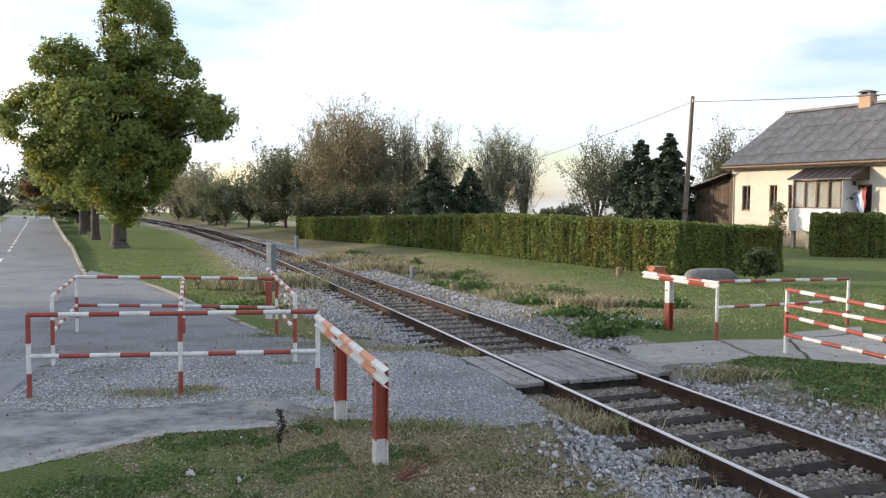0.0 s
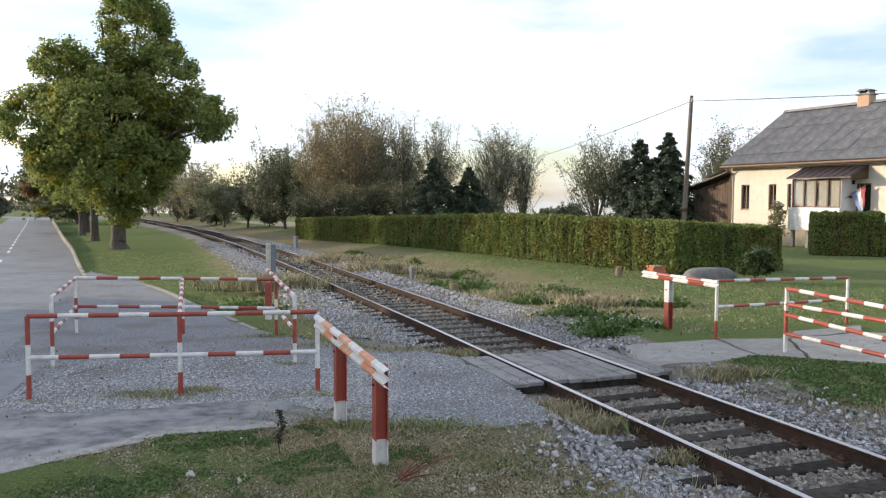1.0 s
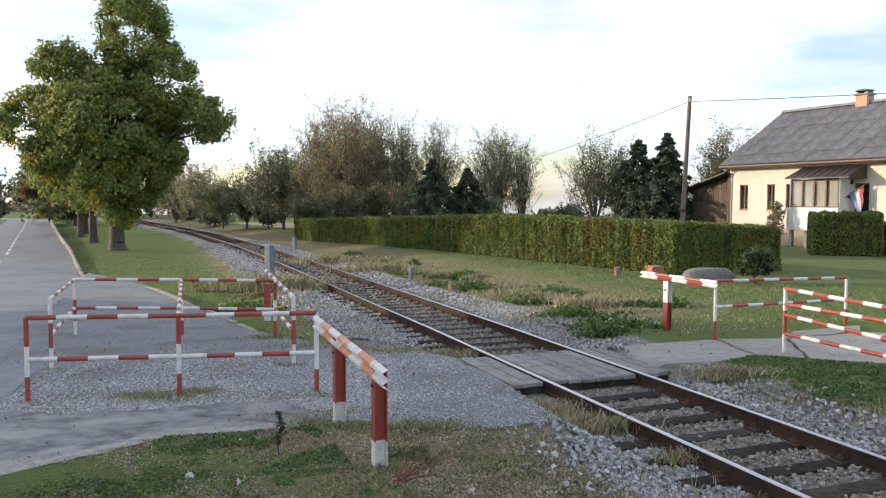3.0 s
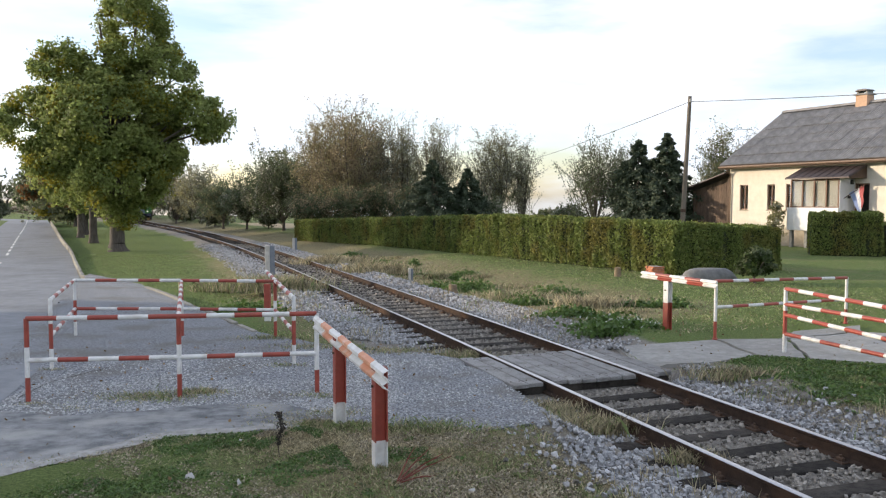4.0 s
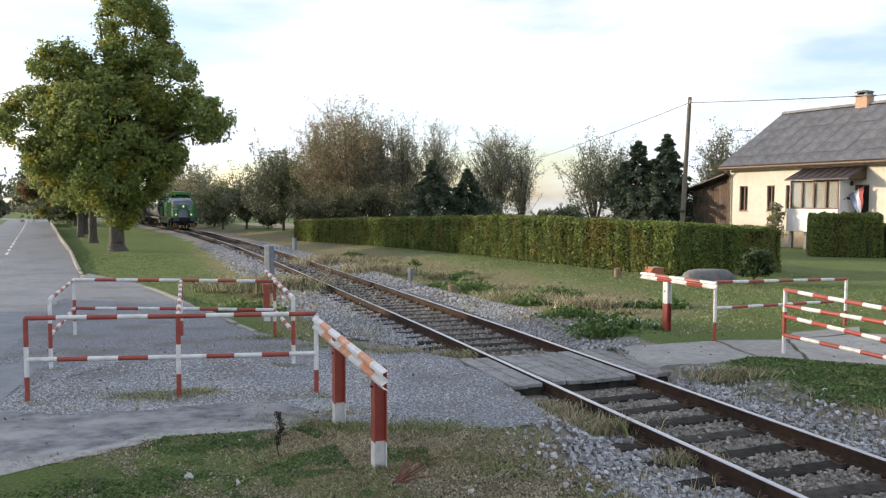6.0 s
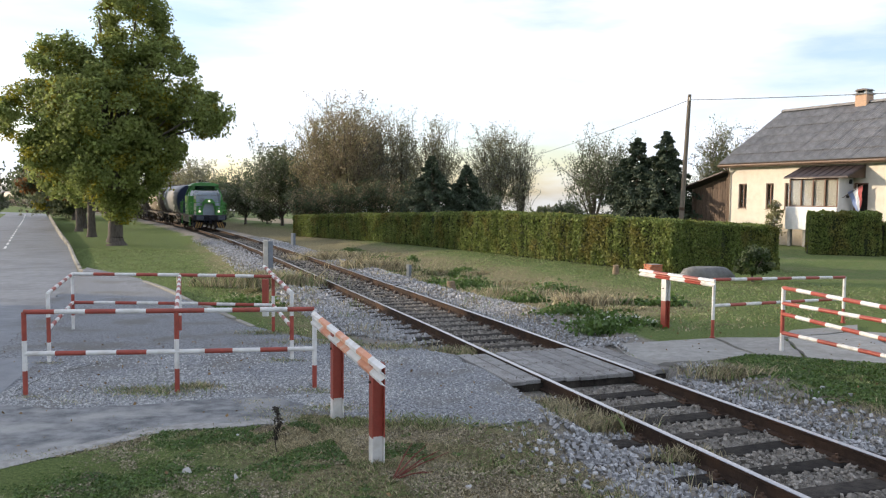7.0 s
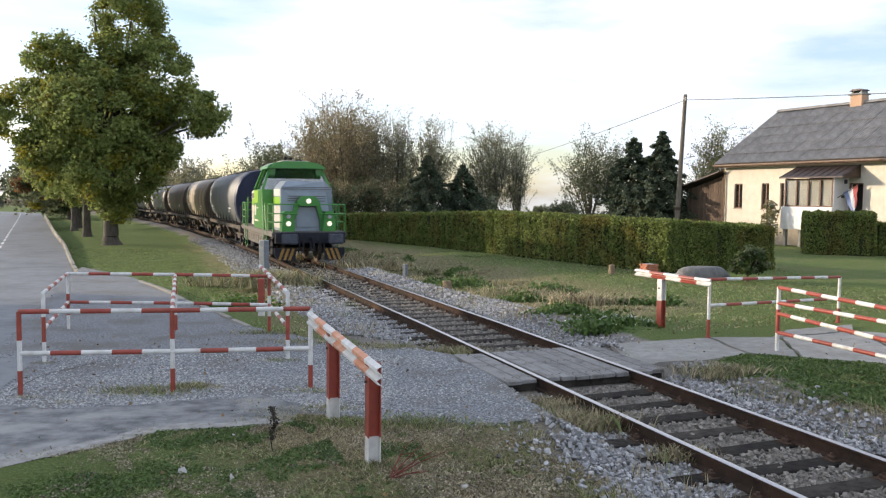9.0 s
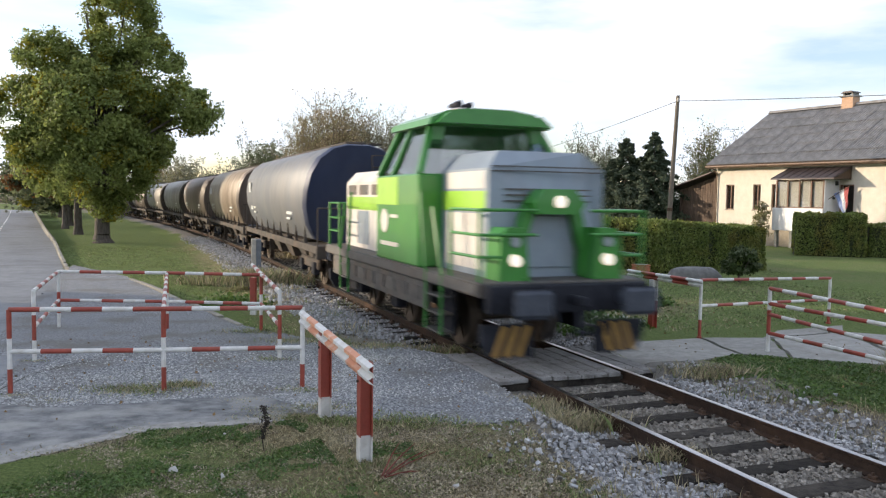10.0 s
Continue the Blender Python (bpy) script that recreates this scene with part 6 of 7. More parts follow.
def make_wagon(label, side, end, group="grain hopper wagons"):
    """A round-sided bulk hopper: bulging body, sloped ends, hatches on top, two bogies."""
    T = thing("hopper_wagon", label, "wagon", group)
    half = [(0.55, 1.18), (1.05, 1.32), (1.32, 1.75), (1.46, 2.3), (1.47, 2.75), (1.38, 3.25), (1.15, 3.68), (0.75, 3.98), (0.35, 4.08)]
    ring = half + [(-y, z) for y, z in half[::-1]]
    n = len(ring)
    ends = [-1.0, -0.93, 0.93, 1.0]
    xs_full = 6.75
    vs = []
    for e in ends:
        for y, z in ring:
            inset = 0.36 * (4.08 - z) ** 1.05
            shrink = 1.0 if abs(e) < 0.95 else 0.94
            vs.append((math.copysign((xs_full - inset) - (0.0 if abs(e) > 0.95 else 0.16), e), y * shrink, 1.18 + (z - 1.18) * (1.0 if abs(e) < 0.95 else 0.985)))
    b = Build()
    sides = [(k * n + i, k * n + (i + 1) % n, (k + 1) * n + (i + 1) % n, (k + 1) * n + i) for k in (1,) for i in range(n)]
    rims = [(k * n + i, k * n + (i + 1) % n, (k + 1) * n + (i + 1) % n, (k + 1) * n + i) for k in (0, 2) for i in range(n)]
    b.add(vs, sides, 0)
    b.f += [tuple(f) for f in rims] + [tuple(range(n))[::-1], tuple(range(3 * n, 4 * n))]
    b.m += [1] * (len(rims) + 2)
    body = part("body", b, [side, end], T, "bulging weathered hopper body", smooth=38)
    part("walkway", Build().box(-6.4, 6.4, 0.42, 0.78, 4.1, 4.14).box(-6.4, 6.4, -0.3, 0.3, 4.085, 4.16, 0.02), W_UNDER, T, "roof walkway and hatches")
    for sgn in (-1, 1):
        for k, (x, z, w, h) in enumerate([(-5.0, 2.0, 0.5, 0.35), (-4.2, 2.05, 0.4, 0.1), (-4.2, 1.88, 0.6, 0.07), (3.2, 2.0, 0.9, 0.09), (3.2, 1.84, 0.6, 0.07), (-5.2, 2.7, 0.45, 0.4)]):
            y = 1.41 if z < 2.3 else 1.478
            part("stencil", Build().box(x, x + w, sgn * y - 0.012, sgn * y + 0.012, z, z + h), W_MARK, body)
    part("underframe", Build().box(-7.2, 7.2, -0.35, 0.35, 0.92, 1.17, 0.02).box(-7.25, -4.6, -1.25, 1.25, 1.08, 1.17).box(4.6, 7.25, -1.25, 1.25, 1.08, 1.17), W_UNDER, T, "rusty underframe")
    for sgn in (-1, 1):
        part("sole_bar", Build().box(-7.2, 7.2, sgn * 1.28 - 0.05, sgn * 1.28 + 0.05, 1.0, 1.2, 0.01), W_UNDER, T)
        for k in range(9):
            x = -5.6 + k * 1.4
            part("rib", Build().prism([(sgn * 1.23, 1.2), (sgn * 1.33, 1.2), (sgn * 1.32, 1.72)], "x", x - 0.03, x + 0.03), W_UNDER, T)
    for x in (-2.6, 0.0, 2.6):
        b = Build()
        b.add([(x - 1.0, -0.95, 1.2), (x + 1.0, -0.95, 1.2), (x + 1.0, 0.95, 1.2), (x - 1.0, 0.95, 1.2), (x - 0.35, -0.6, 0.42), (x + 0.35, -0.6, 0.42), (x + 0.35, 0.6, 0.42), (x - 0.35, 0.6, 0.42)],
              [(0, 3, 2, 1), (4, 5, 6, 7), (0, 1, 5, 4), (1, 2, 6, 5), (2, 3, 7, 6), (3, 0, 4, 7)])
        part("chute", b, W_UNDER, T, "discharge chute")
    for e in (-1, 1):
        buffer_pair(e * 7.95, e, T)
        part("headstock", Build().box(min(e * 7.2, e * 7.4), max(e * 7.2, e * 7.4), -1.35, 1.35, 0.85, 1.22, 0.02), W_UNDER, T)
        part("platform_rail", Build().tube((e * 7.3, -1.3, 1.2), (e * 7.3, -1.3, 2.25), 0.022, n=6).tube((e * 7.3, 1.3, 1.2), (e * 7.3, 1.3, 2.25), 0.022, n=6).tube((e * 7.3, -1.3, 2.25), (e * 7.3, 1.3, 2.25), 0.022, n=6), W_UNDER, T, "end platform rail")
        lad = part("ladder", Build().tube((e * 7.0, 0.42, 1.2), (e * 6.6, 0.42, 4.1), 0.02, n=6).tube((e * 7.0, 0.82, 1.2), (e * 6.6, 0.82, 4.1), 0.02, n=6), W_UNDER, T)
        for k in range(8):
            x = e * (7.0 - 0.05 * k)
            part("rung", Build().tube((x, 0.42, 1.4 + k * 0.34), (x, 0.82, 1.4 + k * 0.34), 0.015, n=6), W_UNDER, lad)
    wheels = []
    for x in (-5.1, 5.1):
        bg = part("bogie", Build().box(x - 1.25, x + 1.25, -1.08, -0.94, 0.45, 0.75, 0.04).box(x - 1.25, x + 1.25, 0.94, 1.08, 0.45, 0.75, 0.04).box(x - 0.25, x + 0.25, -1.0, 1.0, 0.55, 0.9, 0.03), W_UNDER, T, "two-axle bogie")
        for k in (-0.9, 0.9):
            for y in (-1.06, 1.06):
                part("axle_box", Build().box(x + k - 0.17, x + k + 0.17, y - 0.1, y + 0.1, 0.3, 0.66, 0.03), M_BLACK, bg)
            wheels.append(wheelset("wheelset", x + k, 0.46, 0.46, bg))
    return T, wheels


KINDS = [("grey hopper wagon with dark blue ends", W_GREY, W_NAVY), ("beige hopper wagon streaked with rust", W_RUST, W_BROWN), ("brown dusty hopper wagon with sloped ends", W_BROWN, W_BROWN), ("pale dusty hopper wagon with sloped ends", W_PALE, W_UNDER)]
MODELS = [make_wagon(*k) for k in KINDS]
ORDER = [0, 1, 2, 3, 3, 2, 3, 1, 3, 3, 2, 3, 1, 3, 3, 3, 2, 3, 3, 1, 3, 3, 2, 3, 3]
TRAIN, used = [(loco, 4.7)], set()
for i, k in enumerate(ORDER):
    w = MODELS[k][0] if k not in used else copy_thing(MODELS[k][0], Matrix.Identity(4))
    used.add(k)
    TRAIN.append((w, 10.5 + 15.9 * i + 7.95))
TURNING = [(w, 0.5) for w in loco_wheels] + [(w, 0.46) for k in (0, 1) for w in MODELS[k][1]]
SPEED, START = 19.92, 198.85


# ---------------------------------------------------------------- grass and small growth
M_BLADE = mat("grass_blade", (0.13, 0.175, 0.06), (0.26, 0.31, 0.125), 1.5, 0.6, island=0.7, thin=0.3)
M_STRAW = mat("straw_blade", (0.30, 0.255, 0.15), (0.48, 0.42, 0.28), 1.5, 0.8, island=0.6, thin=0.2)
M_WEED = mat("weed_leaf", (0.06, 0.115, 0.026), (0.12, 0.19, 0.045), 2.5, 0.55, island=0.35, thin=0.3)
M_LITTER = mat("fallen_leaf", (0.13, 0.075, 0.03), (0.28, 0.18, 0.08), 3, 0.8, island=0.4)
M_LITTERY = mat("dry_litter", (0.20, 0.17, 0.115), (0.40, 0.345, 0.25), 3, 0.9, island=0.6)
M_PETAL = mat("pale_flower", (0.5, 0.52, 0.48), (0.62, 0.63, 0.6), 5, 0.7)
M_STALK = mat("dry_stalk", (0.025, 0.02, 0.016), (0.055, 0.045, 0.035), 8, 0.9)
M_REDTWIG = mat("red_stem", (0.13, 0.03, 0.022), (0.2, 0.05, 0.035), 8, 0.8)
M_PAPER = mat("paper_scrap", (0.36, 0.35, 0.33), (0.48, 0.47, 0.45), 8, 0.8)


def blades(b, pts, h, w, rng, slots, lean=0.55):
    """One bent blade at each point."""
    pts = np.asarray(pts, float)
    n = len(pts)
    a = rng.uniform(0, 2 * math.pi, n)
    side = np.stack([np.cos(a), np.sin(a), np.zeros(n)], 1)
    fall = rng.uniform(0, 2 * math.pi, n)
    hh = h * rng.uniform(0.45, 1.4, n)
    out = np.stack([np.cos(fall), np.sin(fall), np.zeros(n)], 1) * (hh * lean * rng.uniform(0.2, 1.4, n))[:, None]
    up = np.zeros((n, 3))
    up[:, 2] = hh
    ww = (w * rng.uniform(0.6, 1.4, n))[:, None]
    v = np.stack([pts - side * ww, pts + side * ww, pts + side * ww * 0.6 + up * 0.6 + out * 0.35, pts + up + out, pts - side * ww * 0.6 + up * 0.6 + out * 0.35], 1).reshape(-1, 3)
    k = len(b.v)
    b.v += v.tolist()
    b.f += (np.arange(n * 5).reshape(-1, 5) + k).tolist()
    b.m += list(slots)


def grow(label, count, box, h, w, seed, keep, lean=0.55, name="grass"):
    """Grass over a stretch of the plan; keep(x, y, s, d) says how dense, and how dry it is."""
    rng = np.random.RandomState(seed)
    pts, slots = [], []
    x0, x1, y0, y1 = box
    tries = 0
    while len(pts) < count and tries < count * 6:
        tries += 1
        x, y = rng.uniform(x0, x1), rng.uniform(y0, y1)
        s, d = track_place(x, y)
        dens, dry = keep(x, y, s, d)
        tuft = 0.5 + 0.9 * noise.noise((x * 1.7, y * 1.7, seed)) + 0.5 * noise.noise((x * 6, y * 6, seed))
        if rng.uniform() > dens * max(0.4, tuft) or paved(x, y):
            continue
        pts.append((x, y, land(x, y) - 0.005))
        slots.append(int(rng.uniform() < dry * (1 + 1.8 * noise.noise((x * 0.8, y * 0.8, 4)))))
    b = Build()
    blades(b, pts, h, w, rng, slots, lean)
    solid(name, b, [M_BLADE, M_STRAW], label, "grass", kind="stuff", fix=False)


def near_left(x, y, s, d):
    return (1.0 if d < -3.0 else 0.55 if d < -1.9 else 0.0), 0.30 + 0.60 * smooth_step(d, -5.6, -3.6)


def near_right(x, y, s, d):
    return (1.0 if d > 2.3 else 0.45 if d > 1.5 else 0.0), 0.04 if d > 2.5 else 0.7


def ditch(x, y, s, d):
    return (1.0 if d > 2.7 and s > 2 else 0.0), 0.42 * (1 - smooth_step(d, 4.0, 8.0)) + 0.10


def lawn(x, y, s, d):
    return (1.0 if d < -2.7 else 0.25 if d < -2.2 else 0.0) * (1.0 if s > 3.2 else 0), 0.55 * smooth_step(d, -4.6, -2.8) + 0.04


def edge_tufts(x, y, s, d):
    a = abs(d)
    return (1.0 if 0.95 < a < 2.6 and noise.noise((x * 0.9, y * 0.9, 8)) > 0.12 and not -0.9 < s < 1.1 else 0.0), 0.8


grow("short patchy green and straw-coloured grass by the path", 110000, (-7.5, 2.6, 4.6, 9.6), 0.036, 0.006, 1, near_left, 1.5)
grow("short green grass verge beyond the rails", 60000, (2.6, 10.5, 4.5, 13.2), 0.035, 0.007, 2, near_right, 1.6)
grow("rough dry grass and weeds in the trackside ditch", 46000, (-9.0, 13.0, 14.0, 40.0), 0.045, 0.011, 3, ditch, 1.8)
grow("mown lawn between road and railway", 42000, (-22.0, -2.5, 13.5, 46.0), 0.04, 0.011, 4, lawn, 1.8)
grow("dry grass tufts along the rails", 9000, (-8.0, 5.5, 5.0, 34.0), 0.16, 0.006, 5, edge_tufts)


def clump(label, x, y, r, n, h, w, seed, dry):
    """A tuft or low cushion of grass."""
    rng = np.random.RandomState(seed)
    q = rng.normal(0, r * 0.5, (n, 2))
    pts = [(x + p[0] * 1.6, y + p[1] * 0.7, land(x, y) - 0.01) for p in q]
    b = Build()
    blades(b, pts, h, w, rng, [int(v < dry) for v in rng.uniform(size=n)], 0.8)
    solid("grass_tuft", b, [M_BLADE, M_STRAW], label, "grass", "grass tufts", kind="stuff", fix=False)


clump("low grass growing through the asphalt by a post", -3.75, 10.1, 0.42, 1500, 0.06, 0.006, 1, 0.45)
clump("low grass growing through the asphalt by a post", -3.2, 10.35, 0.2, 500, 0.08, 0.006, 2, 0.6)
for k, (x, y, r, n, h, dry) in enumerate([(-1.65, 8.85, 0.3, 1300, 0.05, 0.6), (-1.9, 9.2, 0.28, 900, 0.04, 0.7), (-1.35, 9.35, 0.3, 1000, 0.045, 0.6), (-2.3, 9.65, 0.22, 500, 0.035, 0.8), (-2.9, 8.3, 0.3, 800, 0.04, 0.7), (-3.7, 7.5, 0.35, 1000, 0.04, 0.75), (-4.5, 9.55, 0.2, 350, 0.035, 0.8),
                                            (-1.6, 10.2, 0.25, 500, 0.05, 0.5), (-2.4, 12.1, 0.22, 350, 0.05, 0.5), (-3.2, 14.6, 0.4, 900, 0.07, 0.45), (-5.1, 9.75, 0.15, 250, 0.04, 0.7), (-2.2, 13.7, 0.45, 1000, 0.06, 0.6), (-0.9, 13.3, 0.4, 800, 0.07, 0.7), (-5.9, 11.8, 0.15, 200, 0.04, 0.6)]):
    clump("short matted grass along the paving edge", x, y, r, n, h, 0.005, 40 + k, dry)
clump("straw-coloured grass tuft beside the rail", 1.35, 9.9, 0.32, 900, 0.17, 0.006, 3, 0.9)
clump("straw-coloured grass tuft beside the rail", 1.75, 9.1, 0.36, 1100, 0.2, 0.006, 4, 0.9)
clump("straw-coloured grass tuft beside the rail", 0.35, 13.3, 0.35, 900, 0.16, 0.008, 5, 0.7)
clump("straw-coloured grass tuft beside the rail", 2.55, 8.0, 0.2, 500, 0.15, 0.006, 6, 0.9)
clump("straw-coloured grass tuft beside the deck", 4.3, 11.6, 0.4, 1000, 0.14, 0.007, 7, 0.8)
clump("straw-coloured grass tuft beside the slabs", 7.1, 11.6, 0.16, 350, 0.4, 0.005, 8, 0.9)
clump("tall wild grass with seed heads by the marker post", -5.2, 24.4, 0.9, 2200, 0.42, 0.010, 9, 0.75)
clump("tall wild grass with seed heads by the marker post", -6.8, 26.0, 0.8, 1600, 0.36, 0.012, 10, 0.5)
clump("dark grass round the foot of a post", -1.1, 8.75, 0.22, 700, 0.07, 0.006, 11, 0.3)
clump("dark grass round the foot of a post", -0.55, 7.35, 0.2, 700, 0.06, 0.005, 12, 0.5)
clump("low grass along the path edge", -0.2, 8.75, 0.4, 1400, 0.07, 0.005, 13, 0.25)
clump("reddish dry grass in the ditch", 3.7, 19.8, 0.5, 900, 0.3, 0.012, 14, 1.0)
clump("dry grass on the ditch bank", -2.6, 31.0, 0.9, 1800, 0.35, 0.014, 15, 0.95)
clump("dry grass on the ditch bank", -5.0, 35.5, 0.9, 1500, 0.35, 0.014, 16, 0.95)
clump("dry grass on the ditch bank", 1.9, 22.3, 0.9, 1800, 0.3, 0.012, 17, 0.8)


def weeds(label, x, y, r, n, h, seed, flowers=0):
    """Broad-leaved weeds in a low heap."""
    rng = np.random.RandomState(seed)
    q = rng.normal(0, r * 0.45, (n, 3))
    pts = np.stack([x + q[:, 0] * 1.3, y + q[:, 1] * 0.8, land(x, y) + np.abs(q[:, 2]) / (r * 0.45) * h * 0.5 * np.exp(-(q[:, 0] / r) ** 2)], 1)
    b = Build()
    leaf_quads(b, pts, 0.10, rng, 0)
    if flowers:
        top = pts[rng.choice(n, flowers)] + np.array([0, 0, h * 0.3])
        leaf_quads(b, top, 0.05, rng, 1)
    solid("weeds", b, [M_WEED, M_PETAL], label, "weeds", "weeds", kind="stuff", fix=False)


weeds("low weeds with small pale flowers", 3.55, 16.0, 0.7, 1000, 0.22, 1, 130)
weeds("low green weeds by the crossing", 3.2, 15.2, 0.5, 700, 0.2, 2)
weeds("low green weeds by the ditch", 2.9, 17.6, 0.6, 700, 0.25, 3)
weeds("low green weeds by the stump", 0.8, 26.6, 0.8, 900, 0.4, 4)
weeds("low green weeds on the bank", -2.0, 33.5, 1.0, 900, 0.45, 5)
weeds("low green weeds on the lawn edge", -4.9, 19.6, 0.9, 1100, 0.3, 6)
weeds("low green weeds on the bank", 3.4, 24.0, 0.8, 800, 0.3, 7)

# scattered growth on the bank: weeds and dry tussocks
scatter = random.Random(64)
for k in range(34):
    along, off = scatter.uniform(5, 34), scatter.uniform(2.9, 6.2)
    c, _ = track_point(along, off)
    if k % 2:
        weeds("low green weeds on the trackside bank", c.x, c.y, scatter.uniform(0.3, 0.7), 420, scatter.uniform(0.14, 0.3), 100 + k)
    else:
        clump("dry grass tussock on the trackside bank", c.x, c.y, scatter.uniform(0.3, 0.7), 480, scatter.uniform(0.12, 0.24), 0.010, 100 + k, scatter.uniform(0.6, 0.95))


def turf(label, count, box, size, seed, keep, material):
    """Low broad-leaved plants in patches between the grass."""
    rng = np.random.RandomState(seed)
    pts, tries = [], 0
    while len(pts) < count and tries < count * 8:
        tries += 1
        x, y = rng.uniform(box[0], box[1]), rng.uniform(box[2], box[3])
        s, d = track_place(x, y)
        patch = noise.noise((x * 1.1, y * 1.1, seed)) + 0.5 * noise.noise((x * 4, y * 4, seed))
        if patch < keep(x, y, s, d) or paved(x, y):
            continue
        pts.append((x, y, land(x, y) + rng.uniform(0.008, 0.035)))
    b = Build()
    up = np.tile([0.0, 0.0, 1.0], (len(pts), 1))
    leaf_quads(b, pts, size, rng, 0, 0.0, up)
    solid("low_plants", b, material, label, "weeds", "low plants", kind="stuff", fix=False)


turf("lush low green plants on the verge beyond the rails", 52000, (2.6, 10.5, 5.0, 12.9), 0.042, 21, lambda x, y, s, d: -0.35 if d > 2.6 else 0.3 if d > 2.1 else 9, M_WEED)
turf("patches of low green plants in the short grass", 46000, (-6.5, 0.6, 4.6, 8.9), 0.030, 22, lambda x, y, s, d: (0.0 if d < -4.2 else 0.55) if d < -2.4 else 9, M_WEED)
turf("dry trodden plant litter along the paving edge", 36000, (-6.0, 1.2, 4.8, 9.4), 0.022, 23, lambda x, y, s, d: (0.22 if d < -4.0 else -0.1) if d < -2.2 else 9, M_LITTERY)

rng = np.random.RandomState(9)
pts = []
while len(pts) < 900:
    x, y = rng.uniform(-8, 8), rng.uniform(4.8, 22)
    s, d = track_place(x, y)
    if abs(d) > 1.7:
        pts.append((x, y, land(x, y) + rng.uniform(0.02, 0.035)))
b = Build()
leaf_quads(b, pts, 0.045, rng)
solid("leaf_litter", b, M_LITTER, "scattered small brown fallen leaves", "fallen leaves", kind="stuff", fix=False)


def dock_stalk():
    t = thing("dock_stalk", "dark dried seed stalk standing in the grass", "weed", m=on_land(-1.62, 7.75))
    part("stem", Build().pipe([(0, 0, -0.05), (-0.02, 0, 0.12), (0.02, 0, 0.3), (-0.02, 0, 0.46)], [0.006, 0.006, 0.005, 0.003], [0, 0, 0], 6), M_STALK, t)
    rng = np.random.RandomState(4)
    z = rng.uniform(0.12, 0.46, 420)
    k = 0.012 + 0.02 * np.abs(np.sin(z * 24))
    pts = np.stack([np.interp(z, [0.12, 0.3, 0.46], [-0.02, 0.02, -0.02]) + rng.normal(0, 1, 420) * k * 0.8, rng.normal(0, 1, 420) * k * 0.8, z], 1)
    b = Build()
    leaf_quads(b, pts, 0.022, rng)
    part("seed_head", b, M_STALK, t, "knobbly dark seed clusters", fix=False)


def red_stems():
    t = thing("red_stems", "fallen reddish forked stems on the grass", "weed", m=on_land(-0.42, 7.0))
    for k, (q, fork) in enumerate([((0.42, 0.18, 0.22), 0.6), ((0.50, 0.30, 0.16), 0.5), ((0.30, 0.42, 0.20), 0.55), ((0.36, -0.06, 0.1), 0.5), ((0.16, 0.34, 0.24), 0.6)]):
        q = Vector(q)
        m = q * fork + Vector((0, 0, 0.02))
        part("stem", Build().pipe([(0, 0, 0.0), m, q], [0.008, 0.006, 0.003], [0, 0], 6), M_REDTWIG, t)
        part("stem", Build().pipe([m, m + Vector((0.12, 0.02 - 0.03 * k, 0.05))], [0.004, 0.002], [0], 5), M_REDTWIG, t)


def scrap(x, y, w, h, rz, label):
    b = Build()
    vs = [(-w, 0, 0), (w, 0, 0.01), (w * 0.9, 0.02, h * 0.5), (w * 0.3, 0.05, h), (-w * 0.8, 0.03, h * 0.8)]
    vs += [(p, q + 0.004, z) for p, q, z in vs]
    n = 5
    b.add(vs, [tuple(range(n)), tuple(range(n, 2 * n))[::-1]] + [(i, (i + 1) % n, n + (i + 1) % n, n + i) for i in range(n)])
    solid("paper_scrap", b, M_PAPER, label, "litter", "scraps of litter", m=on_land(x, y, rz, 0.01))


dock_stalk()
red_stems()
scrap(-2.3, 7.05, 0.045, 0.06, 10, "crumpled pale paper scrap in the grass")
scrap(-1.8, 6.9, 0.02, 0.06, 40, "crumpled pale paper scrap in the grass")
scrap(-2.1, 8.2, 0.04, 0.03, 70, "crumpled pale paper scrap in the grass")
scrap(0.25, 6.75, 0.04, 0.03, -20, "flat pale stone-like scrap in the grass")


# ---------------------------------------------------------------- wear on the paving
M_DUST = mat("washed_sand", (0.25, 0.24, 0.225), (0.37, 0.36, 0.345), 9, 0.95, bump=0.4, fine=60, hard=0.12)
M_PEBBLE = mat("paving_pebble", (0.22, 0.225, 0.235), (0.50, 0.50, 0.49), 25, 0.85, island=0.45)
M_CRACK = mat("crack_soil", (0.035, 0.032, 0.026), (0.07, 0.065, 0.05), 12, 0.95)


def band(name, line, widths, material, label, lift, seed):
    """A thin uneven strip along a line on the paving."""
    pts = []
    for i in range(len(line) - 1):
        a, c = Vector(line[i]), Vector(line[i + 1])
        n = max(1, int((c - a).length / 0.12))
        for k in range(n):
            f = (i + k / n) / (len(line) - 1)
            pts.append((a.lerp(c, k / n), (c - a).normalized(), widths[0] + (widths[1] - widths[0]) * f))
    vs = []
    for p, d, w in pts:
        for e in (-1, 1):
            q = p + Vector((-d.y, d.x)) * e * w * (0.55 + 0.9 * abs(noise.noise((p.x * 2.4, p.y * 2.4, seed + e))))
            vs.append((q.x, q.y, max(-0.045, land(q.x, q.y)) + lift))
    b = Build().add(vs, [(2 * i, 2 * i + 1, 2 * i + 3, 2 * i + 2) for i in range(len(pts) - 1)])
    return solid(name, b, material, label, "pavement", kind="structure")


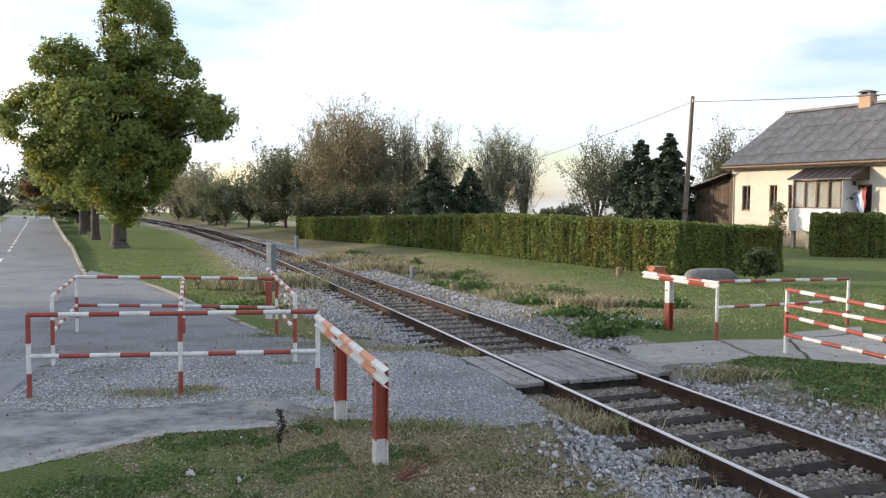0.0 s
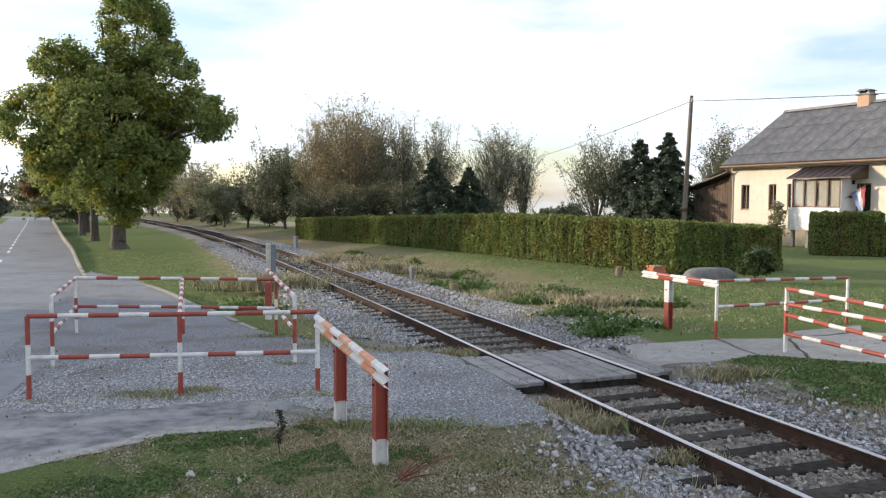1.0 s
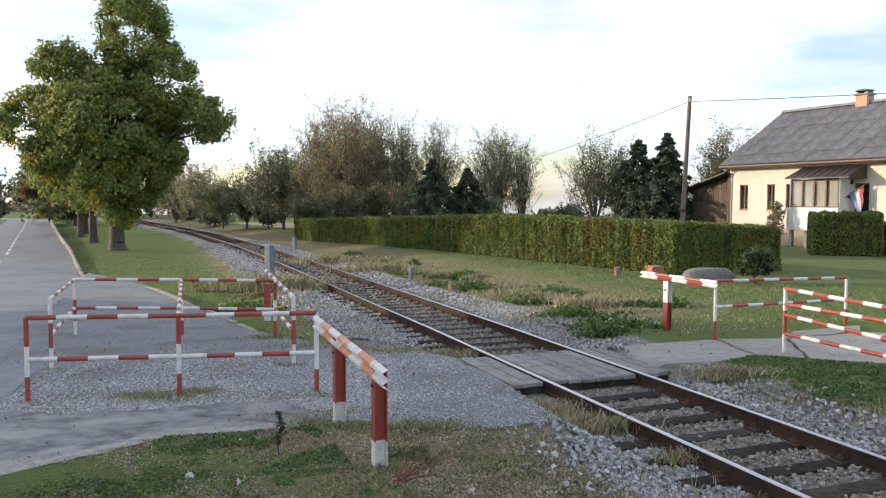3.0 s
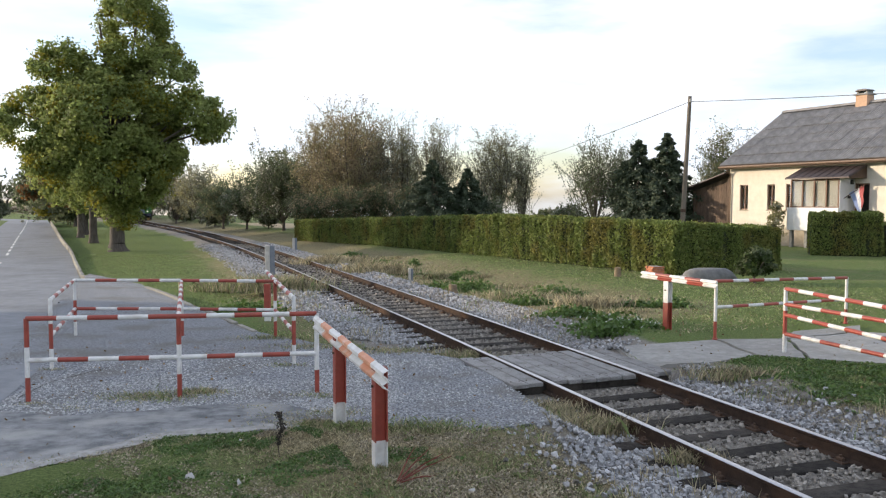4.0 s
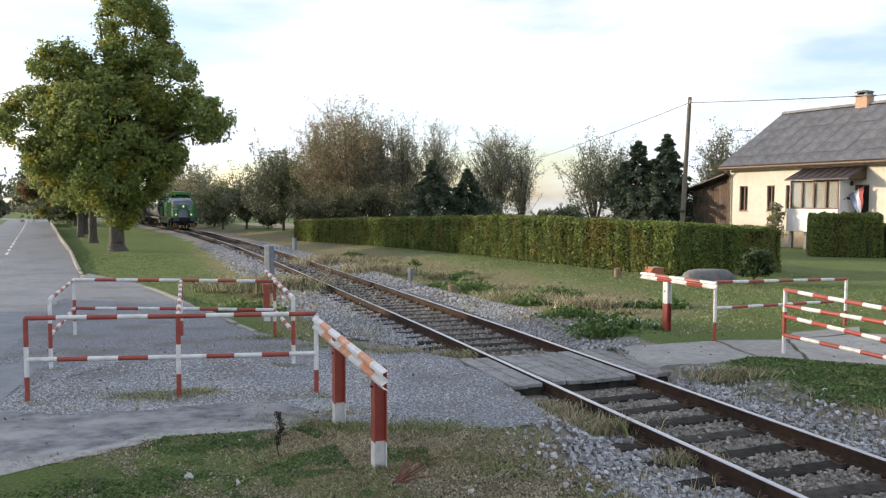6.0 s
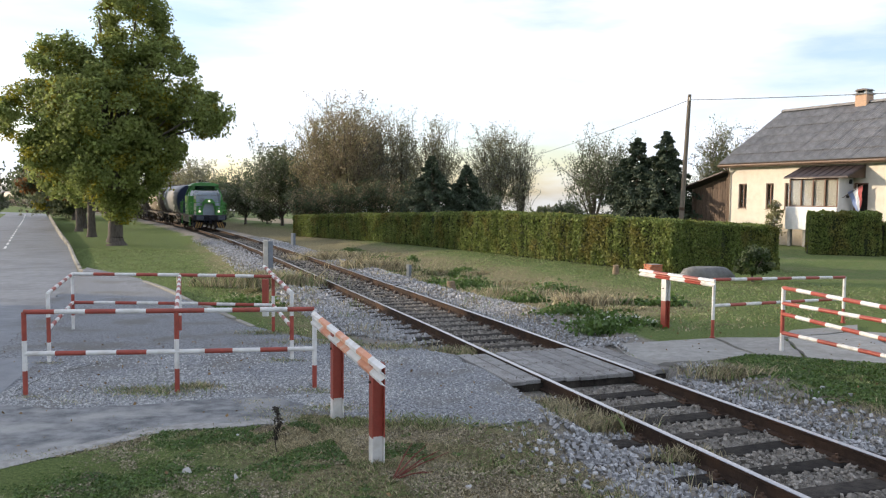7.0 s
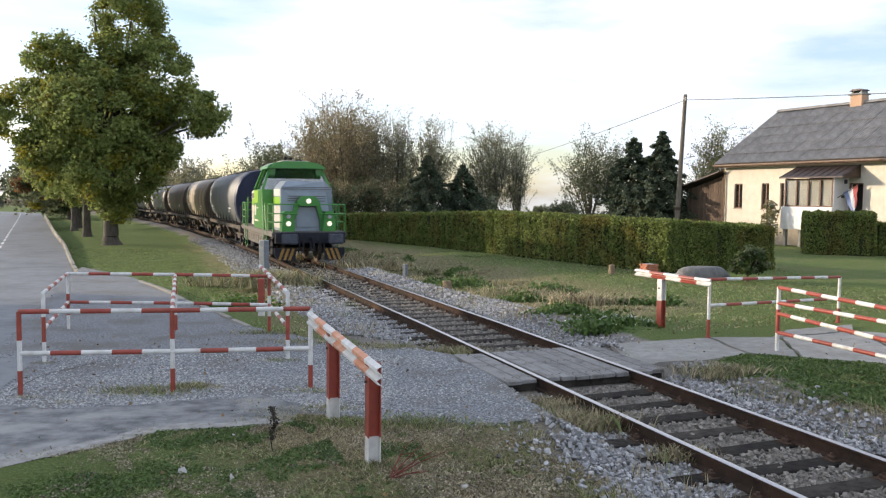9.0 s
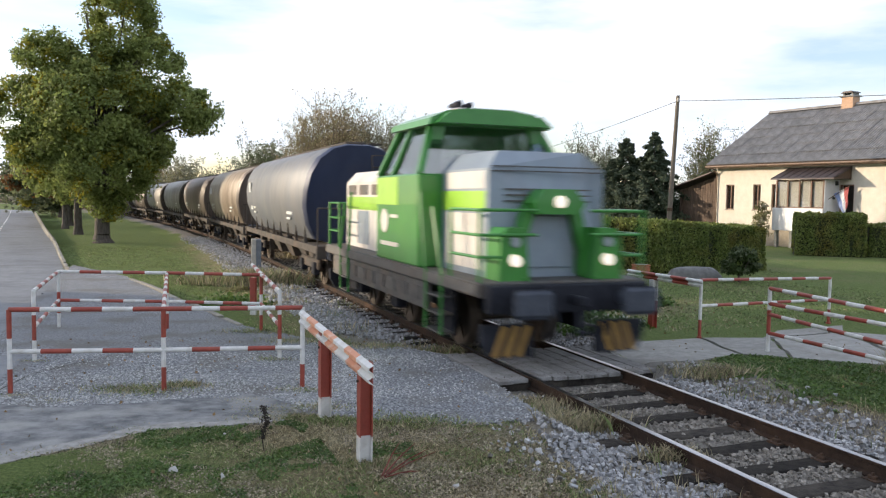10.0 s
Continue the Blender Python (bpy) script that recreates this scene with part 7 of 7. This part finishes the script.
band("pavement_edge", [(-5.6, 6.15), (-4.1, 7.2), (-3.55, 7.8), (-3.0, 8.42), (-2.3, 8.6), (-1.6, 8.85)], (0.20, 0.12), M_DUST, "pale sand washed along the asphalt edge", 0.028, 1)
band("pavement_crack", [(-5.45, 10.0), (-5.5, 10.9), (-5.1, 11.9), (-4.5, 12.2)], (0.014, 0.010), M_CRACK, "dark soil-filled crack in the paving", 0.022, 5)
band("pavement_crack", [(-4.2, 12.9), (-3.2, 12.75), (-2.3, 13.1)], (0.018, 0.012), M_CRACK, "dark soil-filled crack in the paving", 0.022, 7)


def pebbles():
    """Stones that stand out of the worn paving."""
    rng = random.Random(31)
    b = Build()
    base = [(1, 0, 0), (0, 1, 0), (-1, 0, 0), (0, -1, 0), (0, 0, 1)]
    fs = [(0, 1, 4), (1, 2, 4), (2, 3, 4), (3, 0, 4)]
    n = 0
    while n < 17000:
        if rng.random() < 0.72:
            x, y = rng.uniform(-5.6, -0.6), rng.uniform(9.2, 12.6)
            dens = 0.95 if y < 11.6 else 0.35
        else:
            x, y = rng.uniform(-1.8, 1.4), rng.uniform(8.7, 13.2)
            dens = 0.6
        if not inside(x, y, PATH) or inside(x, y, OLD) or rng.random() > dens * (0.55 + 0.8 * noise.noise((x * 1.1, y * 1.1, 6))):
            continue
        r = rng.uniform(0.009, 0.025)
        a = rng.uniform(0, 6.3)
        z = max(-0.045, land(x, y)) + 0.012
        ca, sa = math.cos(a) * r, math.sin(a) * r
        b.add([(x + p * ca - q * sa * 0.7, y + p * sa + q * ca * 0.7, z + w * r * rng.uniform(0.5, 0.85)) for p, q, w in base], fs)
        n += 1
    solid("pebbles", b, M_PEBBLE, "pale stones bedded in the worn paving", "pebbles", kind="stuff", fix=False)


pebbles()


# ---------------------------------------------------------------- what moves
def motions():
    for ob, back in TRAIN:
        rows = []
        for k in range(41):
            t = k * 0.25
            s = START - SPEED * t + back
            c, a = track_point(s)
            rows.append((t, pose(c.x, c.y, grade(s), 0, 0, math.degrees(a) - 90)))
        walk(ob, rows)
    for w, r in TURNING:
        rest = w.matrix_basis.copy()
        walk(w, [(k / 30, rest @ Matrix.Rotation(SPEED * k / 30 / r, 4, "Y")) for k in range(301)])


motions()
